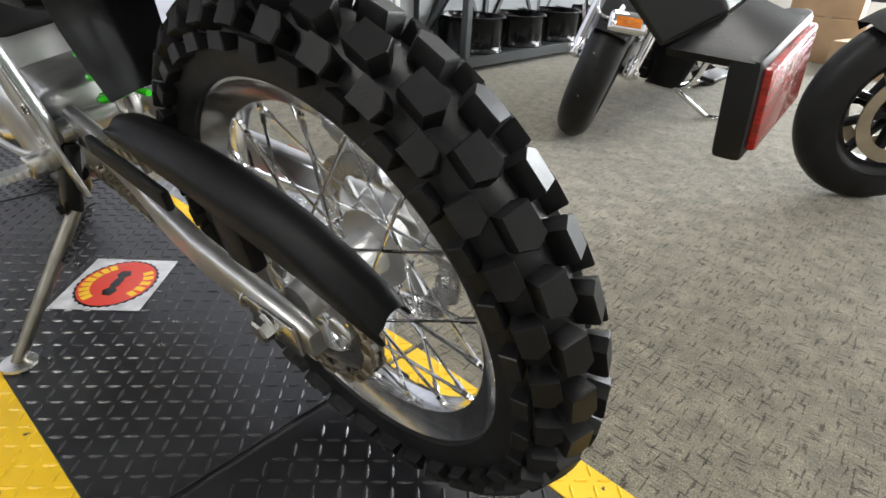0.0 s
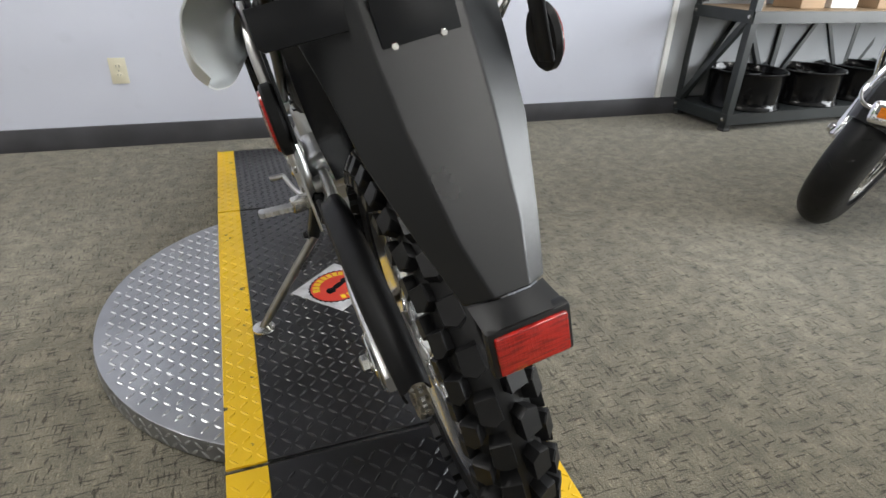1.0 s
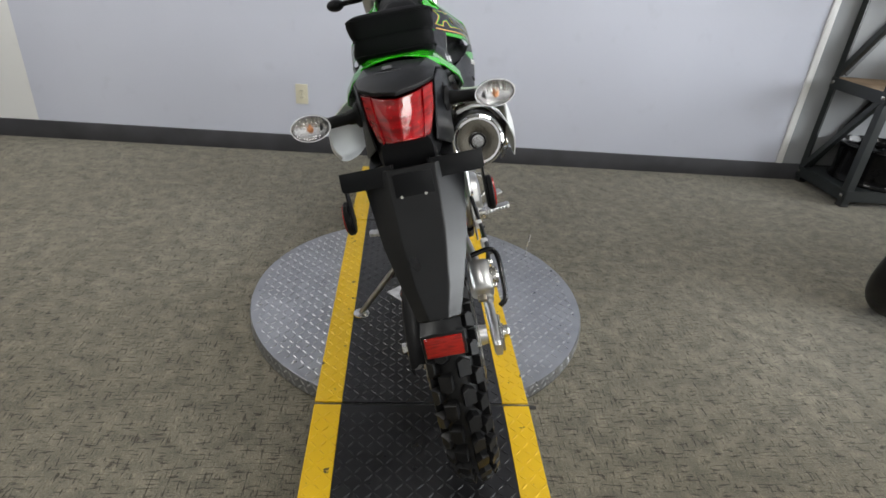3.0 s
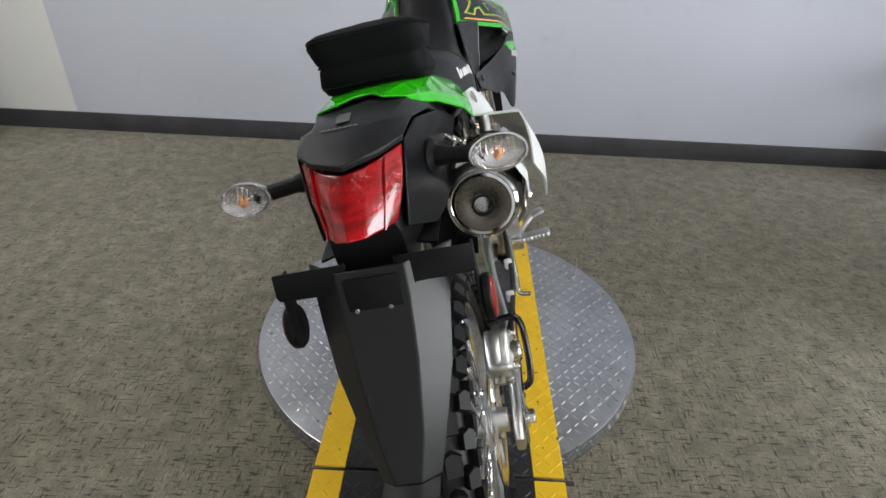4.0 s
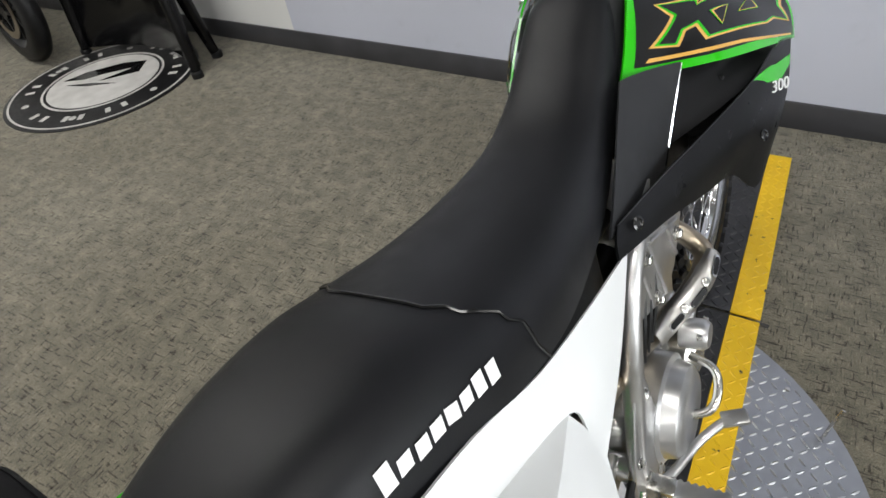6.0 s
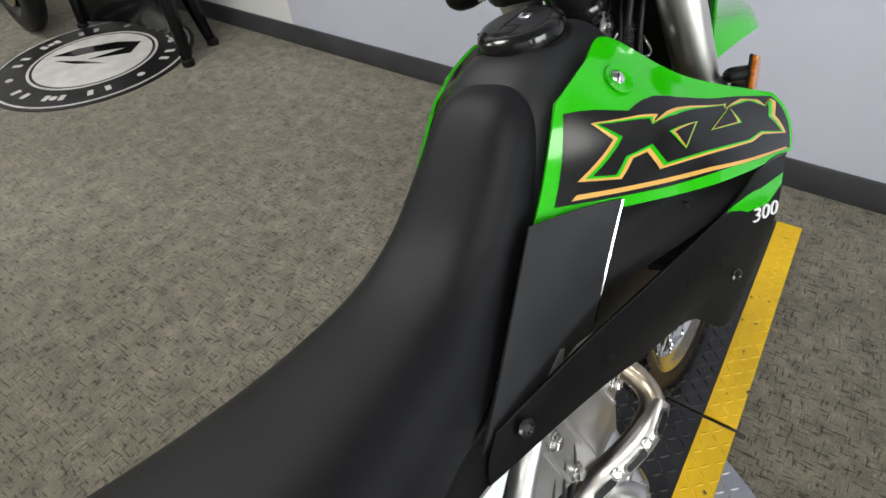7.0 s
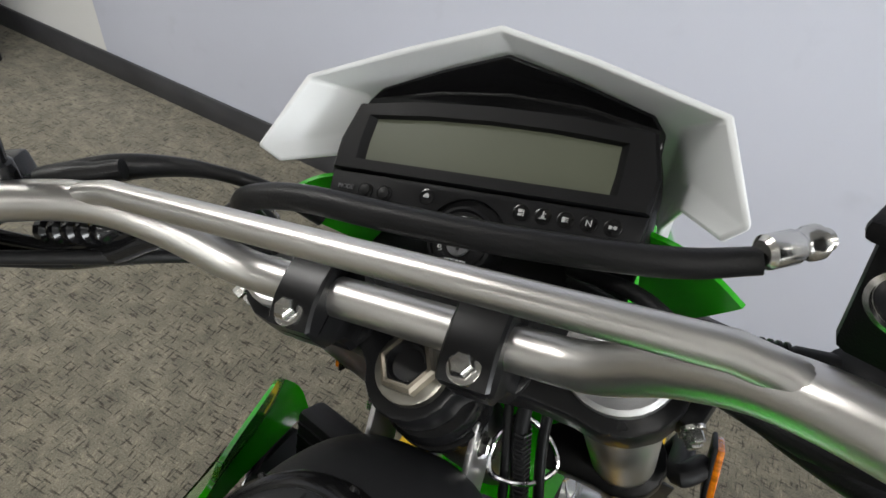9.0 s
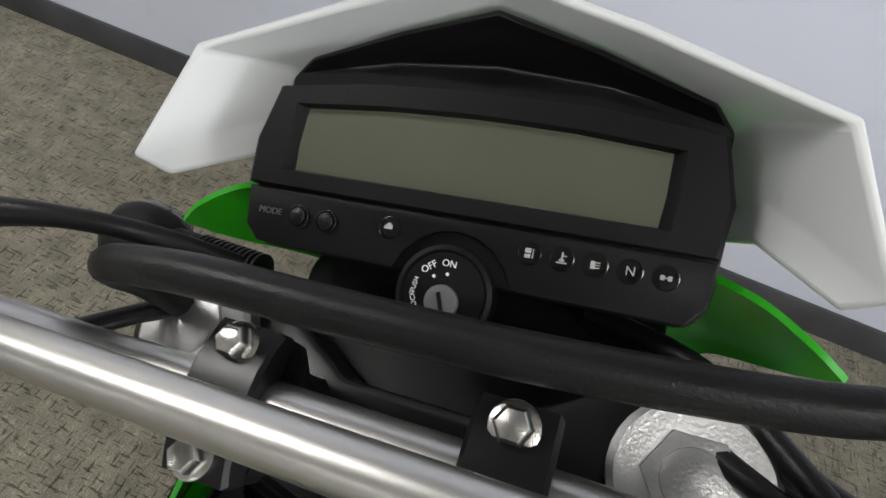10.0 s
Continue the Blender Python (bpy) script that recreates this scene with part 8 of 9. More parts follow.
carton("small brown cardboard box on the rack shelf", pose(3.05, 1.34, 0.661, 0, 0, 6), 0.22, 0.18, 0.14)
carton("small white cardboard box on the rack shelf", pose(3.36, 1.36, 0.661, 0, 0, -5), 0.20, 0.16, 0.11, M_PRINT_W)
carton("brown cardboard box on the rack shelf", pose(3.72, 1.36, 0.661, 0, 0, 3), 0.30, 0.24, 0.2)
carton("tall brown cardboard box standing by the window", pose(5.62, -0.20, 0.0, 0, 0, 8), 0.5, 0.55, 0.34)
carton("brown cardboard box stacked on another box", pose(5.62, -0.18, 0.346, 0, 0, 3), 0.46, 0.5, 0.30)
carton("low brown cardboard box beside the parked motorcycle", pose(5.1, -0.62, 0.0, 0, 0, -12), 0.4, 0.4, 0.22)


def road_wheel(parent, m, r, w, r_rim, rim_mat, spokes, disc=0.0, name="front_wheel"):
    """Tyre, cast rim, spokes and disc, axis along local x of m."""
    mx = m @ Matrix.Rotation(radians(90), 4, 'Y')
    bm = bmesh.new()
    prof = []
    for k in range(17):
        t = math.pi * k / 16
        prof.append((-math.cos(t) * w / 2, r_rim + (r - r_rim) * math.sin(t) ** 0.6))
    lathe(bm, prof + [(w * 0.36, r_rim - 0.006), (-w * 0.36, r_rim - 0.006)], mx, 72, close=True)
    wh = part(name, bm, M_RUBBER, parent, "black road tyre on a cast wheel", 50)
    for k in range(26):
        for s in (-1, 1):
            t0 = 2 * math.pi * (k + (0.5 if s > 0 else 0)) / 26
            pts = [mx @ Vector(((r - 0.003 - 0.034 * f * f) * math.cos(t0 + 0.10 * f), (r - 0.003 - 0.034 * f * f) * math.sin(t0 + 0.10 * f), s * w * (0.05 + 0.36 * f))) for f in (0, 0.35, 0.7, 1)]
            part("tread_groove", tube(bmesh.new(), pts, 0.0032, 4, smooth=False), M_GLOSS, wh)
    bm = bmesh.new()
    lathe(bm, [(-w * 0.40, r_rim + 0.006), (-w * 0.36, r_rim - 0.012), (-w * 0.2, r_rim - 0.03), (w * 0.2, r_rim - 0.03), (w * 0.36, r_rim - 0.012), (w * 0.40, r_rim + 0.006),
               (w * 0.43, r_rim + 0.002), (w * 0.39, r_rim - 0.018), (w * 0.2, r_rim - 0.04), (-w * 0.2, r_rim - 0.04), (-w * 0.39, r_rim - 0.018), (-w * 0.43, r_rim + 0.002)], mx, 48, close=True)
    part("rim", bm, rim_mat, wh)
    for k in range(spokes):
        bm = bmesh.new()
        box(bm, (r_rim - 0.06, 0.022, 0.030), mx @ pose(0, 0, 0, 0, 0, 360 * k / spokes) @ Matrix.Translation(((r_rim + 0.02) / 2, 0, 0)), 0.005)
        part("spoke", bm, rim_mat, wh)
    bm = bmesh.new()
    lathe(bm, [(-0.06, 0.02), (-0.06, 0.045), (0.06, 0.045), (0.06, 0.02)], mx, 24)
    part("hub", bm, rim_mat, wh)
    for s in ((-1, 1) if disc else ()):
        bm = bmesh.new()
        lathe(bm, [(s * 0.058, disc), (s * 0.063, disc), (s * 0.063, disc - 0.042), (s * 0.058, disc - 0.042)], mx, 56, close=True)
        dsc = part("brake_disc", bm, M_PIPE if disc > 0.14 else M_STEEL, wh, "steel brake disc")
        for k in range(5):
            bm = bmesh.new()
            box(bm, (disc - 0.07, 0.02, 0.005), mx @ pose(0, 0, 0, 0, 0, 72 * k + 20) @ Matrix.Translation((disc / 2, 0, s * 0.060)), 0.0015)
            part("disc_arm", bm, M_FRAME, dsc)
    return wh


# black cruiser with chromed fork, front wheel turned
ST = Matrix.Translation((0, 0.1, 0)) @ Matrix.Rotation(radians(22), 4, Vector((0, -0.50, 0.87))) @ Matrix.Translation((0, -0.1, 0))
WC = Vector((0, 0, 0.33))
CR = pose(0, 0, 0, 0, -6, 90)
# let the turned wheel touch the floor at its place
c = CR @ ST @ WC
a = ((CR @ ST).to_3x3() @ X_AXIS).normalized()
down = (a * a.z - Vector((0, 0, 1))).normalized()
low = c + down * 0.30 + Vector((0, 0, -0.028))
CR = Matrix.Translation(Vector((1.945, 0.045, 0.0)) - low) @ CR
cruiser = thing("cruiser_motorcycle", "black cruiser motorcycle with chromed fork on its side stand", "motorcycle", CR)
road_wheel(cruiser, ST @ Matrix.Translation(WC), 0.33, 0.145, 0.215, M_CHROME, 9, 0.14)
UPF = Vector((0, -0.50, 0.87)).normalized()
for s in (-1, 1):
    a = WC + Vector((s * 0.118, 0.01, 0))
    bm = bmesh.new()
    lathe(bm, [(-0.03, 0.018), (-0.02, 0.026), (0.05, 0.029), (0.10, 0.031), (0.36, 0.033), (0.37, 0.036), (0.40, 0.036), (0.405, 0.026)], ST @ axis(a, UPF), 24)
    leg = part("fork_leg", bm, M_CHROME, cruiser, "bright chromed fork leg")
    bm = bmesh.new()
    lathe(bm, [(0.40, 0.025), (0.85, 0.025)], ST @ axis(a, UPF), 20)
    part("upper_tube", bm, M_CHROME, leg)
    bm = bmesh.new()
    bolt(bm, ST @ (a + Vector((s * 0.022, 0, 0))), ST.to_3x3() @ Vector((s, 0, 0)), 0.018, 0.018)
    part("axle_cap", bm, M_CHROME, leg)
    bm = bmesh.new()
    box(bm, (0.05, 0.06, 0.10), ST @ Matrix.Translation(WC + Vector((s * 0.095, -0.13, 0.03))) @ pose(0, 0, 0, 25, 0, 0), 0.012, 2)
    part("brake_caliper", bm, M_ALU, leg)
# front fender with a chrome strip and amber tip lamp
rings = []
for k in range(15):
    t = radians(28 + 150 * k / 14)
    rr, hw_ = 0.362, 0.085 if 0 < k < 14 else 0.078
    c = WC + Vector((0, rr * math.cos(t), rr * math.sin(t)))
    n_ = Vector((0, math.cos(t), math.sin(t)))
    rings.append([ST @ (c + Vector((x * hw_, 0, 0)) - n_ * dz) for x, dz in ((-1, 0.085), (-0.98, 0.03), (-0.75, 0.006), (0, 0), (0.75, 0.006), (0.98, 0.03), (1, 0.085))])
bm = bmesh.new()
skin(bm, rings, caps=False, close=False)
bmesh.ops.solidify(bm, geom=bm.faces[:], thickness=0.003)
fen = part("front_fender", bm, M_BLUEBLACK, cruiser, "gloss black front fender", 50)
LC = ST @ (WC + Vector((-0.040, 0.308, 0.220)))
ld = ST.to_3x3() @ Vector((-0.15, 0.90, 0.35))
lm = axis(LC, ld)
bm = bmesh.new()
xl = Vector((0, 0, 1)).cross(ld).normalized()
fr = Matrix((xl.to_4d(), ld.normalized().cross(xl).to_4d(), ld.normalized().to_4d(), Vector((0, 0, 0, 1)))).transposed()
fr[3][3] = 1
fr.translation = LC
box(bm, (0.135, 0.072, 0.045), fr, 0.016, 3)
lampb = part("fender_lamp", bm, M_CHROME, cruiser, "chrome-framed amber fender lamp")
bm = bmesh.new()
box(bm, (0.094, 0.040, 0.012), fr @ Matrix.Translation((0, 0, 0.017)), 0.005, 2)
part("lens", bm, M_AMBER, lampb, "amber lens")
bm = bmesh.new()
tube(bm, [ST @ (WC + Vector((x * 0.088, 0.366 * math.cos(radians(t)), 0.366 * math.sin(radians(t)) - abs(x) * 0.012))) for x, t in ((-1, 84), (-1, 62), (-1, 44), (-0.7, 37), (0, 35), (0.7, 37), (1, 44), (1, 62), (1, 84))], 0.006, 8)
part("fender_trim", bm, M_CHROME, fen, "bright trim round the fender tip")
for s in (-1, 1):
    bm = bmesh.new()
    q = ST @ (WC + Vector((s * 0.19, -0.20, 0.40)))
    lathe(bm, [(-0.05, 0.010), (-0.03, 0.030), (0.0, 0.036), (0.006, 0.036)], axis(q, ST.to_3x3() @ Vector((0, 1, 0))), 28)
    sg = part("turn_signal", bm, M_CHROME, cruiser, "chromed round turn signal")
    bm = bmesh.new()
    lathe(bm, [(0.004, 0.034), (0.018, 0.030), (0.026, 0.012)], axis(q, ST.to_3x3() @ Vector((0, 1, 0))), 28)
    part("lens", bm, M_AMBER, sg, "orange lens")
bm = bmesh.new()
lathe(bm, [(-0.10, 0.03), (-0.07, 0.08), (0.0, 0.095), (0.012, 0.095), (0.02, 0.085)], axis(ST @ (WC + Vector((0, -0.24, 0.62))), ST.to_3x3() @ Vector((0, 1, 0))), 36)
hl = part("headlight", bm, M_CHROME, cruiser, "chromed round headlight")
bm = bmesh.new()
tube(bm, [ST @ Vector(p) for p in ((-0.40, -0.62, 1.02), (-0.34, -0.52, 1.04), (-0.16, -0.42, 1.06), (0.16, -0.42, 1.06), (0.34, -0.52, 1.04), (0.40, -0.62, 1.02))], 0.013, 12)
part("handlebar", bm, M_CHROME, cruiser)
# crash bar, frame, engine, tank, seat
for s in (-1, 1):
    bm = bmesh.new()
    tube(bm, [(s * 0.08, -0.44, 0.66), (s * 0.30, -0.42, 0.64), (s * 0.350, -0.42, 0.56), (s * 0.310, -0.43, 0.36), (s * 0.245, -0.44, 0.215), (s * 0.06, -0.46, 0.19)], 0.014, 12)
    part("crash_bar", bm, M_CHROME, cruiser, "chromed crash bar")
    bm = bmesh.new()
    tube(bm, [(s * 0.04, -0.36, 0.72), (s * 0.06, -0.46, 0.30), (s * 0.12, -0.62, 0.17), (s * 0.14, -1.15, 0.17), (s * 0.12, -1.45, 0.35)], 0.018, 10)
    part("frame_tube", bm, M_BLUEBLACK, cruiser)
    bm = bmesh.new()
    box(bm, (0.10, 0.30, 0.022), Matrix.Translation((s * 0.28, -0.72, 0.25)), 0.008, 2)
    part("floorboard", bm, M_RUBBER, cruiser)
    bm = bmesh.new()
    tube(bm, [(s * 0.12, -0.80, 0.52), (s * 0.17, -0.86, 0.36), (s * 0.18, -1.10, 0.25), (s * 0.19, -1.75, 0.25)], [0.024, 0.026, 0.034, 0.042], 16)
    part("exhaust_pipe", bm, M_CHROME, cruiser)
    bm = bmesh.new()
    lathe(bm, [(0, 0.10), (0.03, 0.098), (0.05, 0.08), (0.055, 0.01)], axis((s * 0.13, -0.86, 0.34), (s, 0, 0)), 28)
    part("case_cover", bm, M_CHROME, cruiser)
# black leg shields and the radiator between them
for s in (-1, 1):
    bm = bmesh.new()
    rings = []
    for z, x0, x1, dp in ((0.20, 0.075, 0.215, 0.05), (0.24, 0.075, 0.235, 0.07), (0.42, 0.075, 0.285, 0.09), (0.58, 0.075, 0.325, 0.09), (0.66, 0.080, 0.300, 0.07), (0.68, 0.090, 0.26, 0.04)):
        rings.append([Vector((s * (x0 + (x1 - x0) * u), -0.46 + dp * v, z)) for u, v in ((0, 0), (0, 0.7), (0.10, 0.95), (0.45, 1.0), (0.85, 0.75), (1.0, 0.35), (0.97, 0), (0.5, -0.1))])
    skin(bm, rings)
    part("leg_shield", bm, M_BLACK, cruiser, "black leg shield behind the crash bar", 50)
bm = bmesh.new()
box(bm, (0.15, 0.05, 0.44), Matrix.Translation((0, -0.43, 0.43)), 0.012, 2)
rad = part("radiator", bm, M_BLACK, cruiser, "black radiator grille")
for k in range(9):
    bm = bmesh.new()
    box(bm, (0.13, 0.012, 0.006), Matrix.Translation((0, -0.402, 0.26 + k * 0.042)), 0.002, 1)
    part("grille_bar", bm, M_FRAME, rad)
bm = bmesh.new()
box(bm, (0.26, 0.55, 0.30), Matrix.Translation((0, -0.88, 0.34)), 0.05, 3)
en = part("engine", bm, M_ENGINE, cruiser, "black engine block")
for dy, ang in ((-0.78, 24), (-1.00, -24)):
    for k in range(7):
        bm = bmesh.new()
        box(bm, (0.19, 0.16, 0.010), Matrix.Translation((0, dy, 0.50)) @ pose(0, 0, 0, -ang, 0, 0) @ Matrix.Translation((0, 0, 0.022 * k)), 0.003, 1)
        part("cylinder_fin", bm, M_ENGINE, en)
bm = bmesh.new()
rings = []
for y, w, z0, z1 in ((-0.46, 0.06, 0.74, 0.84), (-0.56, 0.13, 0.70, 0.92), (-0.74, 0.16, 0.68, 0.95), (-0.92, 0.13, 0.70, 0.90), (-1.04, 0.08, 0.72, 0.82)):
    rings.append([Vector((w * math.cos(t), y, (z0 + z1) / 2 + (z1 - z0) / 2 * math.sin(t))) for t in (2 * math.pi * k / 24 for k in range(24))])
skin(bm, rings)
part("fuel_tank", bm, M_BLUEBLACK, cruiser, "gloss black teardrop tank", 60)
bm = bmesh.new()
rings = []
for y, w, z0, z1 in ((-0.98, 0.10, 0.68, 0.75), (-1.10, 0.17, 0.62, 0.72), (-1.32, 0.19, 0.64, 0.74), (-1.48, 0.15, 0.68, 0.86), (-1.66, 0.14, 0.72, 0.84)):
    rings.append([Vector((w * math.copysign(abs(math.cos(t)) ** 0.6, math.cos(t)), y, (z0 + z1) / 2 + (z1 - z0) / 2 * math.copysign(abs(math.sin(t)) ** 0.6, math.sin(t)))) for t in (2 * math.pi * (k + 0.5) / 24 for k in range(24))])
skin(bm, rings)
part("seat", bm, M_SEAT, cruiser, "black leather saddle", 60)
road_wheel(cruiser, Matrix.Translation((0, -1.63, 0.325)), 0.325, 0.15, 0.205, M_CHROME, 9, 0.0, "rear_wheel")
rings = []
for k in range(15):
    t = radians(10 + 165 * k / 14)
    c = Vector((0, -1.63 + 0.365 * math.cos(t), 0.335 + 0.365 * math.sin(t)))
    n_ = Vector((0, math.cos(t), math.sin(t)))
    rings.append([c + Vector((x * 0.10, 0, 0)) - n_ * dz for x, dz in ((-1, 0.10), (-0.98, 0.03), (-0.75, 0.006), (0, 0), (0.75, 0.006), (0.98, 0.03), (1, 0.10))])
bm = bmesh.new()
skin(bm, rings, caps=False, close=False)
bmesh.ops.solidify(bm, geom=bm.faces[:], thickness=0.003)
part("rear_fender", bm, M_BLUEBLACK, cruiser, "gloss black rear fender", 50)
bm = bmesh.new()
IC = CR.inverted()
pa, pb, pc = (IC @ Vector(q) for q in ((2.55, -0.02, 0.22), (2.62, -0.18, 0.10), (2.70, -0.28, 0.012)))
tube(bm, [pa, pb, pc], 0.012, 10)
sd = part("side_stand", bm, M_CHROME, cruiser, "chromed side stand, folded down")
bm = bmesh.new()
tube(bm, [pc, pc + (IC.to_3x3() @ Vector((0.0, -0.07, 0.002)))], 0.010, 8, smooth=False)
part("stand_foot", bm, M_CHROME, sd)

# black motorcycle with cast wheel, brake disc and orange fork reflector
NK = pose(2.06, -1.02, 0.0, 0, -7, 40)
naked = thing("parked_motorcycle", "matt black parked motorcycle with cast front wheel", "motorcycle", NK)
WC = Vector((0, 0, 0.31))
road_wheel(naked, Matrix.Translation(WC), 0.31, 0.12, 0.212, M_FRAME, 10, 0.155)
UPF = Vector((0, -0.42, 0.91)).normalized()
for s in (-1, 1):
    a = WC + Vector((s * 0.105, 0.02, 0))
    bm = bmesh.new()
    lathe(bm, [(-0.035, 0.016), (-0.02, 0.024), (0.30, 0.026), (0.305, 0.031), (0.34, 0.031), (0.345, 0.0205), (0.36, 0.0205)], axis(a, UPF), 22)
    leg = part("fork_leg", bm, M_FRAME, naked, "black fork leg")
    bm = bmesh.new()
    lathe(bm, [(0.34, 0.0205), (0.78, 0.0205)], axis(a, UPF), 18)
    part("upper_tube", bm, M_STEEL, leg)
    bm = bmesh.new()
    box(bm, (0.008, 0.022, 0.085), Matrix.Translation(a + UPF * 0.25 + Vector((s * 0.032, 0, 0))) @ pose(0, 0, 0, 25, 0, 0), 0.003)
    part("fork_reflector", bm, M_AMBER, leg, "orange fork reflector")
    bm = bmesh.new()
    box(bm, (0.06, 0.07, 0.12), Matrix.Translation(WC + Vector((s * 0.088, -0.115, 0.06))) @ pose(0, 0, 0, 20, 0, 0), 0.014, 2)
    part("brake_caliper", bm, M_FRAME, leg)
    bm = bmesh.new()
    bolt(bm, a + Vector((s * 0.02, 0, 0)), (s, 0, 0), 0.014, 0.012)
    part("axle_nut", bm, M_STEEL, leg)
rings = []
for k in range(11):
    t = radians(50 + 115 * k / 10)
    c = WC + Vector((0, 0.335 * math.cos(t), 0.335 * math.sin(t)))
    n_ = Vector((0, math.cos(t), math.sin(t)))
    rings.append([c + Vector((x * 0.078, 0, 0)) - n_ * dz for x, dz in ((-1, 0.05), (-0.9, 0.015), (0, 0), (0.9, 0.015), (1, 0.05))])
bm = bmesh.new()
skin(bm, rings, caps=False, close=False)
bmesh.ops.solidify(bm, geom=bm.faces[:], thickness=0.003)
part("front_fender", bm, M_BLACK, naked, "matt black front fender", 50)
bm = bmesh.new()
tube(bm, [WC + Vector((0.12, -0.10, 0.12)), WC + Vector((0.14, -0.20, 0.30)), WC + Vector((0.10, -0.28, 0.50)), WC + Vector((0.04, -0.32, 0.62))], 0.005, 7)
part("brake_hose", bm, M_RUBBER, naked)
bm = bmesh.new()
box(bm, (0.28, 0.42, 0.34), Matrix.Translation((0, -0.72, 0.40)), 0.06, 3)
part("engine", bm, M_ENGINE, naked, "black engine")
bm = bmesh.new()
box(bm, (0.26, 0.05, 0.30), Matrix.Translation((0, -0.44, 0.52)) @ pose(0, 0, 0, -14, 0, 0), 0.01, 2)
part("radiator", bm, M_ENGINE, naked)
bm = bmesh.new()
rings = []
for y, w, z0, z1 in ((-0.40, 0.08, 0.78, 0.90), (-0.55, 0.16, 0.74, 0.98), (-0.75, 0.17, 0.74, 1.0), (-0.92, 0.11, 0.76, 0.90), (-1.2, 0.12, 0.78, 0.84), (-1.5, 0.09, 0.84, 0.92)):
    rings.append([Vector((w * math.cos(t), y, (z0 + z1) / 2 + (z1 - z0) / 2 * math.sin(t))) for t in (2 * math.pi * k / 24 for k in range(24))])
skin(bm, rings)
part("tank_and_seat", bm, M_BLACK, naked, "matt black bodywork", 60)
road_wheel(naked, Matrix.Translation((0, -1.44, 0.31)), 0.31, 0.16, 0.212, M_FRAME, 10, 0.0, "rear_wheel")
bm = bmesh.new()
tube(bm, [(0.34, -0.42, 0.99), (0.18, -0.36, 1.03), (-0.18, -0.36, 1.03), (-0.34, -0.42, 0.99)], 0.012, 10)
part("handlebar", bm, M_FRAME, naked)

# round floor mat with its rings and emblem
MAT = Matrix.Translation((-3.17, 1.055, 0.0))
fm = thing("floor_mat", "round black and off-white floor mat with ring borders and angular emblem", "mat", MAT)


def flat_ring(name, r0, r1, z, mat, high=0.0012, n=72):
    bm = bmesh.new()
    lathe(bm, [(z, r0), (z + high, r0), (z + high, r1), (z, r1)], None, n, close=True)
    return part(name, bm, mat, fm)


bm = bmesh.new()
lathe(bm, [(0.0, 0.54), (0.005, 0.541), (0.0075, 0.535), (0.008, 0.01)], None, 96)
part("mat_base", bm, M_RUBBER, fm)
M_MATWHITE = grained("mat_white", (0.50, 0.49, 0.47), 0.75, 400, 0.0008, 0.14, 0, 0.3, 10)
flat_ring("white_ring", 0.508, 0.520, 0.008, M_MATWHITE)
flat_ring("white_ring", 0.330, 0.344, 0.008, M_MATWHITE)
bm = bmesh.new()
lathe(bm, [(0.008, 0.315), (0.0095, 0.314), (0.0096, 0.01)], None, 64)
part("inner_disc", bm, M_MATWHITE, fm)
for k in range(6):
    t = 2 * math.pi * k / 6 + 0.03
    bm = bmesh.new()
    lathe(bm, [(0.008, 0.020), (0.0094, 0.0195), (0.0095, 0.001)], Matrix.Translation((0.425 * math.cos(t), 0.425 * math.sin(t), 0)), 18)
    part("white_dot", bm, M_MATWHITE, fm)
for k in range(12):
    if k % 4 == 3:
        continue
    t = 2 * math.pi * (k + 0.5) / 12 + 0.3
    for j in range(2):
        a = t + (j - 0.5) * 0.2
        bm = bmesh.new()
        box(bm, (0.028, 0.052, 0.0014), Matrix.Translation((0.425 * math.cos(a), 0.425 * math.sin(a), 0.0088)) @ pose(0, 0, 0, 0, 0, math.degrees(a) - 90))
        part("print_bar", bm, M_MATWHITE, fm)
bm = bmesh.new()
plate(bm, [(-0.26, -0.06), (-0.20, 0.06), (-0.04, 0.20), (0.10, 0.25), (0.16, 0.12), (-0.02, -0.02), (0.08, 0.16), (-0.06, 0.06), (-0.14, -0.02)], 0.0012, Matrix.Translation((0, 0, 0.0096)) @ pose(0, 0, 0, 0, 0, 8))
part("emblem", bm, M_PRINT_B, fm)
bm = bmesh.new()
plate(bm, [(-0.20, -0.10), (-0.05, -0.085), (0.12, -0.02), (-0.04, -0.045)], 0.0012, Matrix.Translation((0, 0, 0.0096)) @ pose(0, 0, 0, 0, 0, 8))
part("emblem", bm, M_PRINT_B, fm)

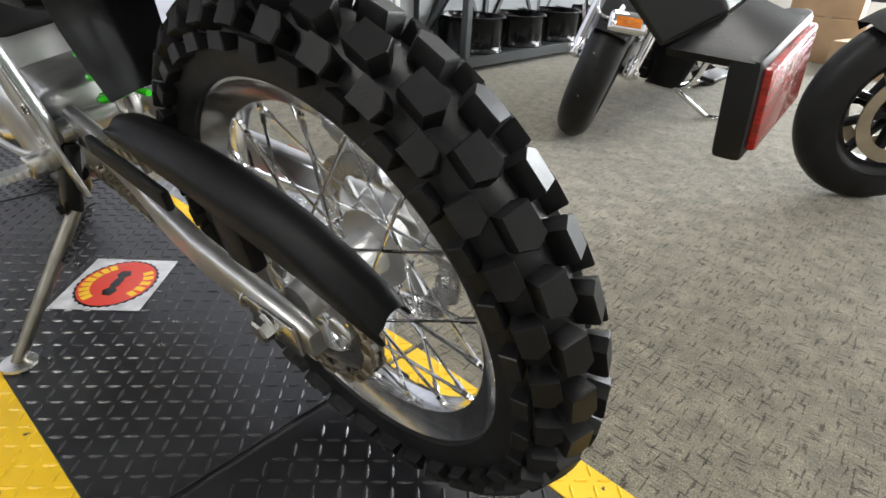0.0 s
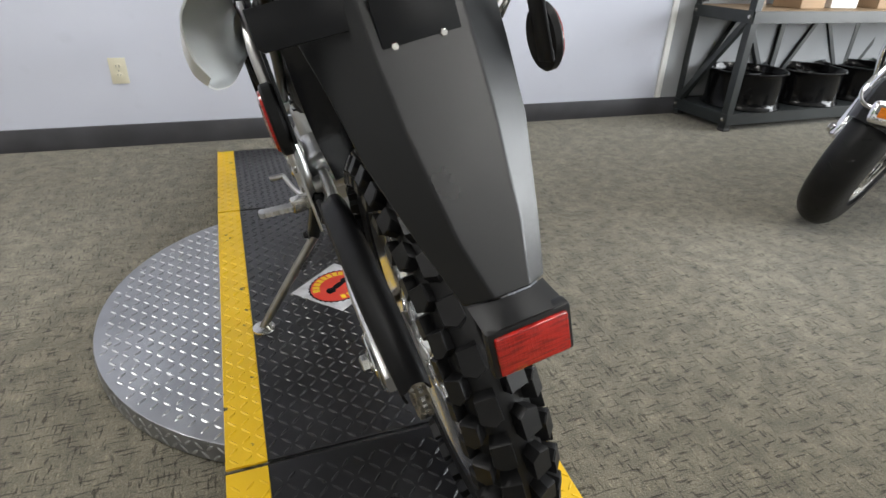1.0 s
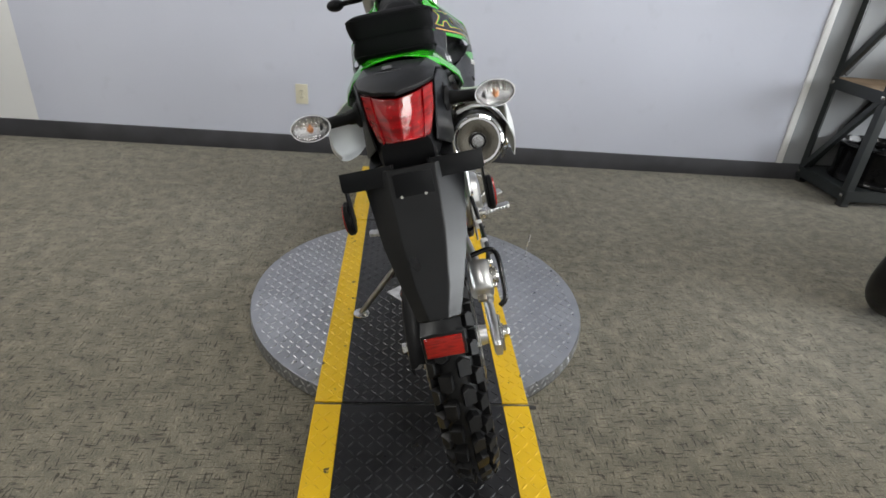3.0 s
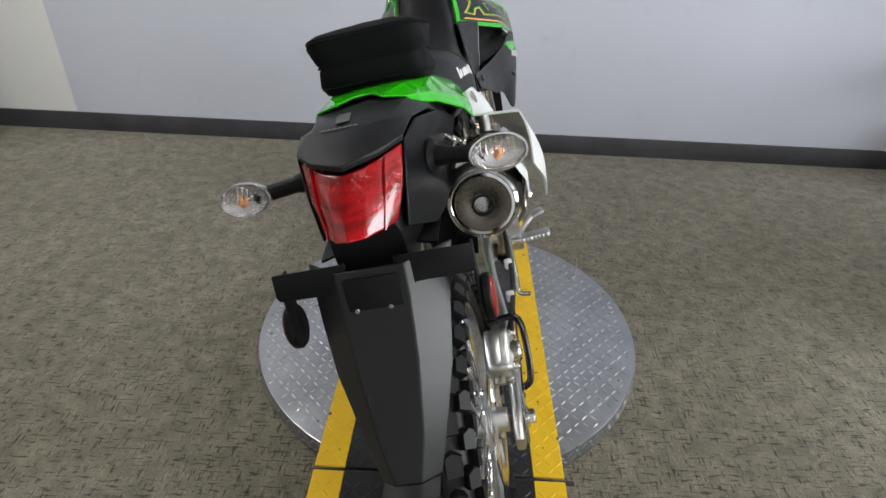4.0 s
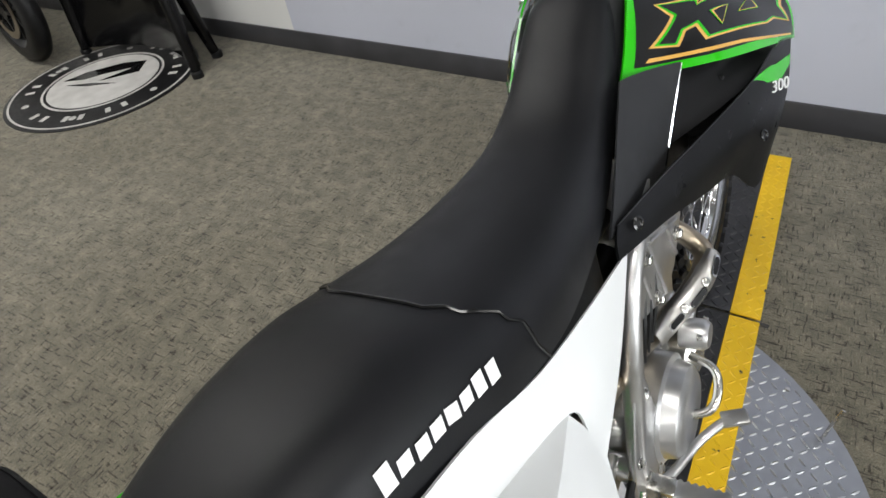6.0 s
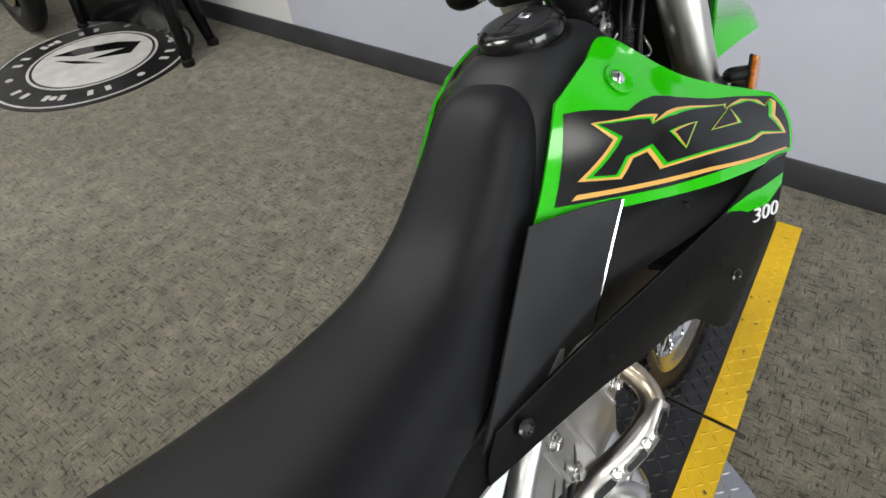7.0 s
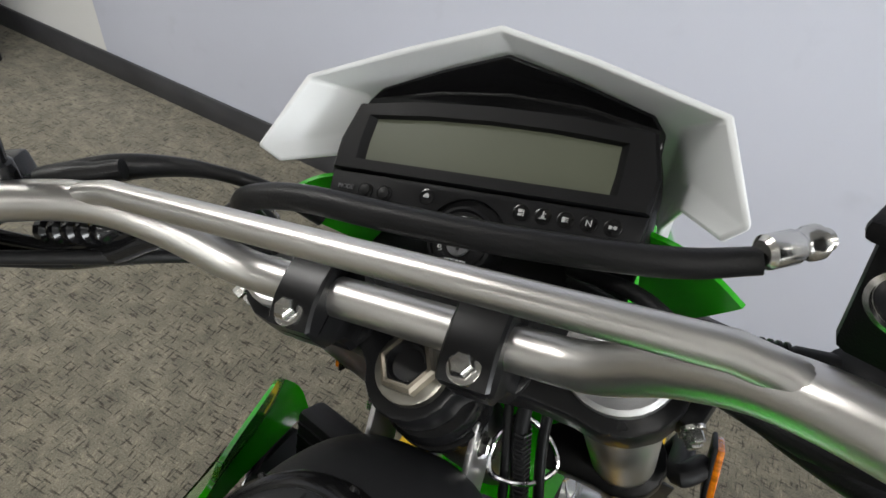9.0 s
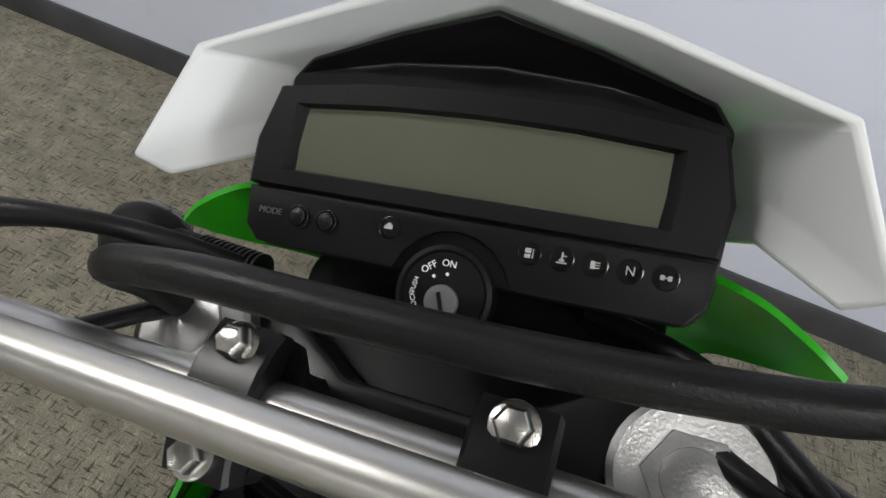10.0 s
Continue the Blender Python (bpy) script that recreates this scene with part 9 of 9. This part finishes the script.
# black moulded chair standing over the mat
ch = thing("display_chair", "gloss black moulded chair standing over the mat", "chair")
for pts in ([(-2.600, 1.262, 0.004), (-2.612, 1.275, 0.10), (-2.650, 1.31, 0.40), (-2.69, 1.33, 0.72)], [(-3.655, 1.285, 0.004), (-3.64, 1.295, 0.10), (-3.60, 1.32, 0.40), (-3.56, 1.33, 0.72)],
            [(-2.685, 1.495, 0.004), (-2.695, 1.48, 0.10), (-2.72, 1.45, 0.40), (-2.74, 1.43, 0.72)], [(-3.58, 1.505, 0.004), (-3.57, 1.49, 0.10), (-3.54, 1.46, 0.40), (-3.52, 1.44, 0.72)]):
    lg = part("leg", tube(bmesh.new(), pts, [0.026, 0.030, 0.040, 0.046], 16), M_CHAIR, ch)
    bm = bmesh.new()
    lathe(bm, [(0.0, 0.033), (0.03, 0.034), (0.036, 0.028)], Matrix.Translation((pts[0][0], pts[0][1], 0.0)), 18)
    part("foot", bm, M_RUBBER, lg)
bm = shell(bmesh.new(), [[(-3.65, 1.300, 0.035), (-3.35, 1.385, 0.050), (-3.12, 1.40, 0.055), (-2.90, 1.385, 0.050), (-2.625, 1.300, 0.035)],
                         [(-3.60, 1.31, 0.45), (-3.35, 1.35, 0.47), (-3.12, 1.355, 0.48), (-2.90, 1.35, 0.47), (-2.67, 1.31, 0.45)],
                         [(-3.56, 1.30, 0.78), (-3.35, 1.27, 0.76), (-3.12, 1.26, 0.75), (-2.90, 1.27, 0.76), (-2.70, 1.30, 0.78)],
                         [(-3.55, 1.40, 0.98), (-3.35, 1.42, 0.92), (-3.12, 1.43, 0.90), (-2.90, 1.42, 0.92), (-2.71, 1.40, 0.98)],
                         [(-3.52, 1.50, 1.30), (-3.35, 1.55, 1.32), (-3.12, 1.57, 1.33), (-2.90, 1.55, 1.32), (-2.74, 1.50, 1.30)]], 0.02, 24, 28)
part("seat_shell", bm, M_CHAIR, ch, "gloss black moulded seat shell", 60)
# another parked motorcycle farther along the wall
copy_thing(naked, pose(-3.95, 1.12, 0.0, 0, -7, -96))
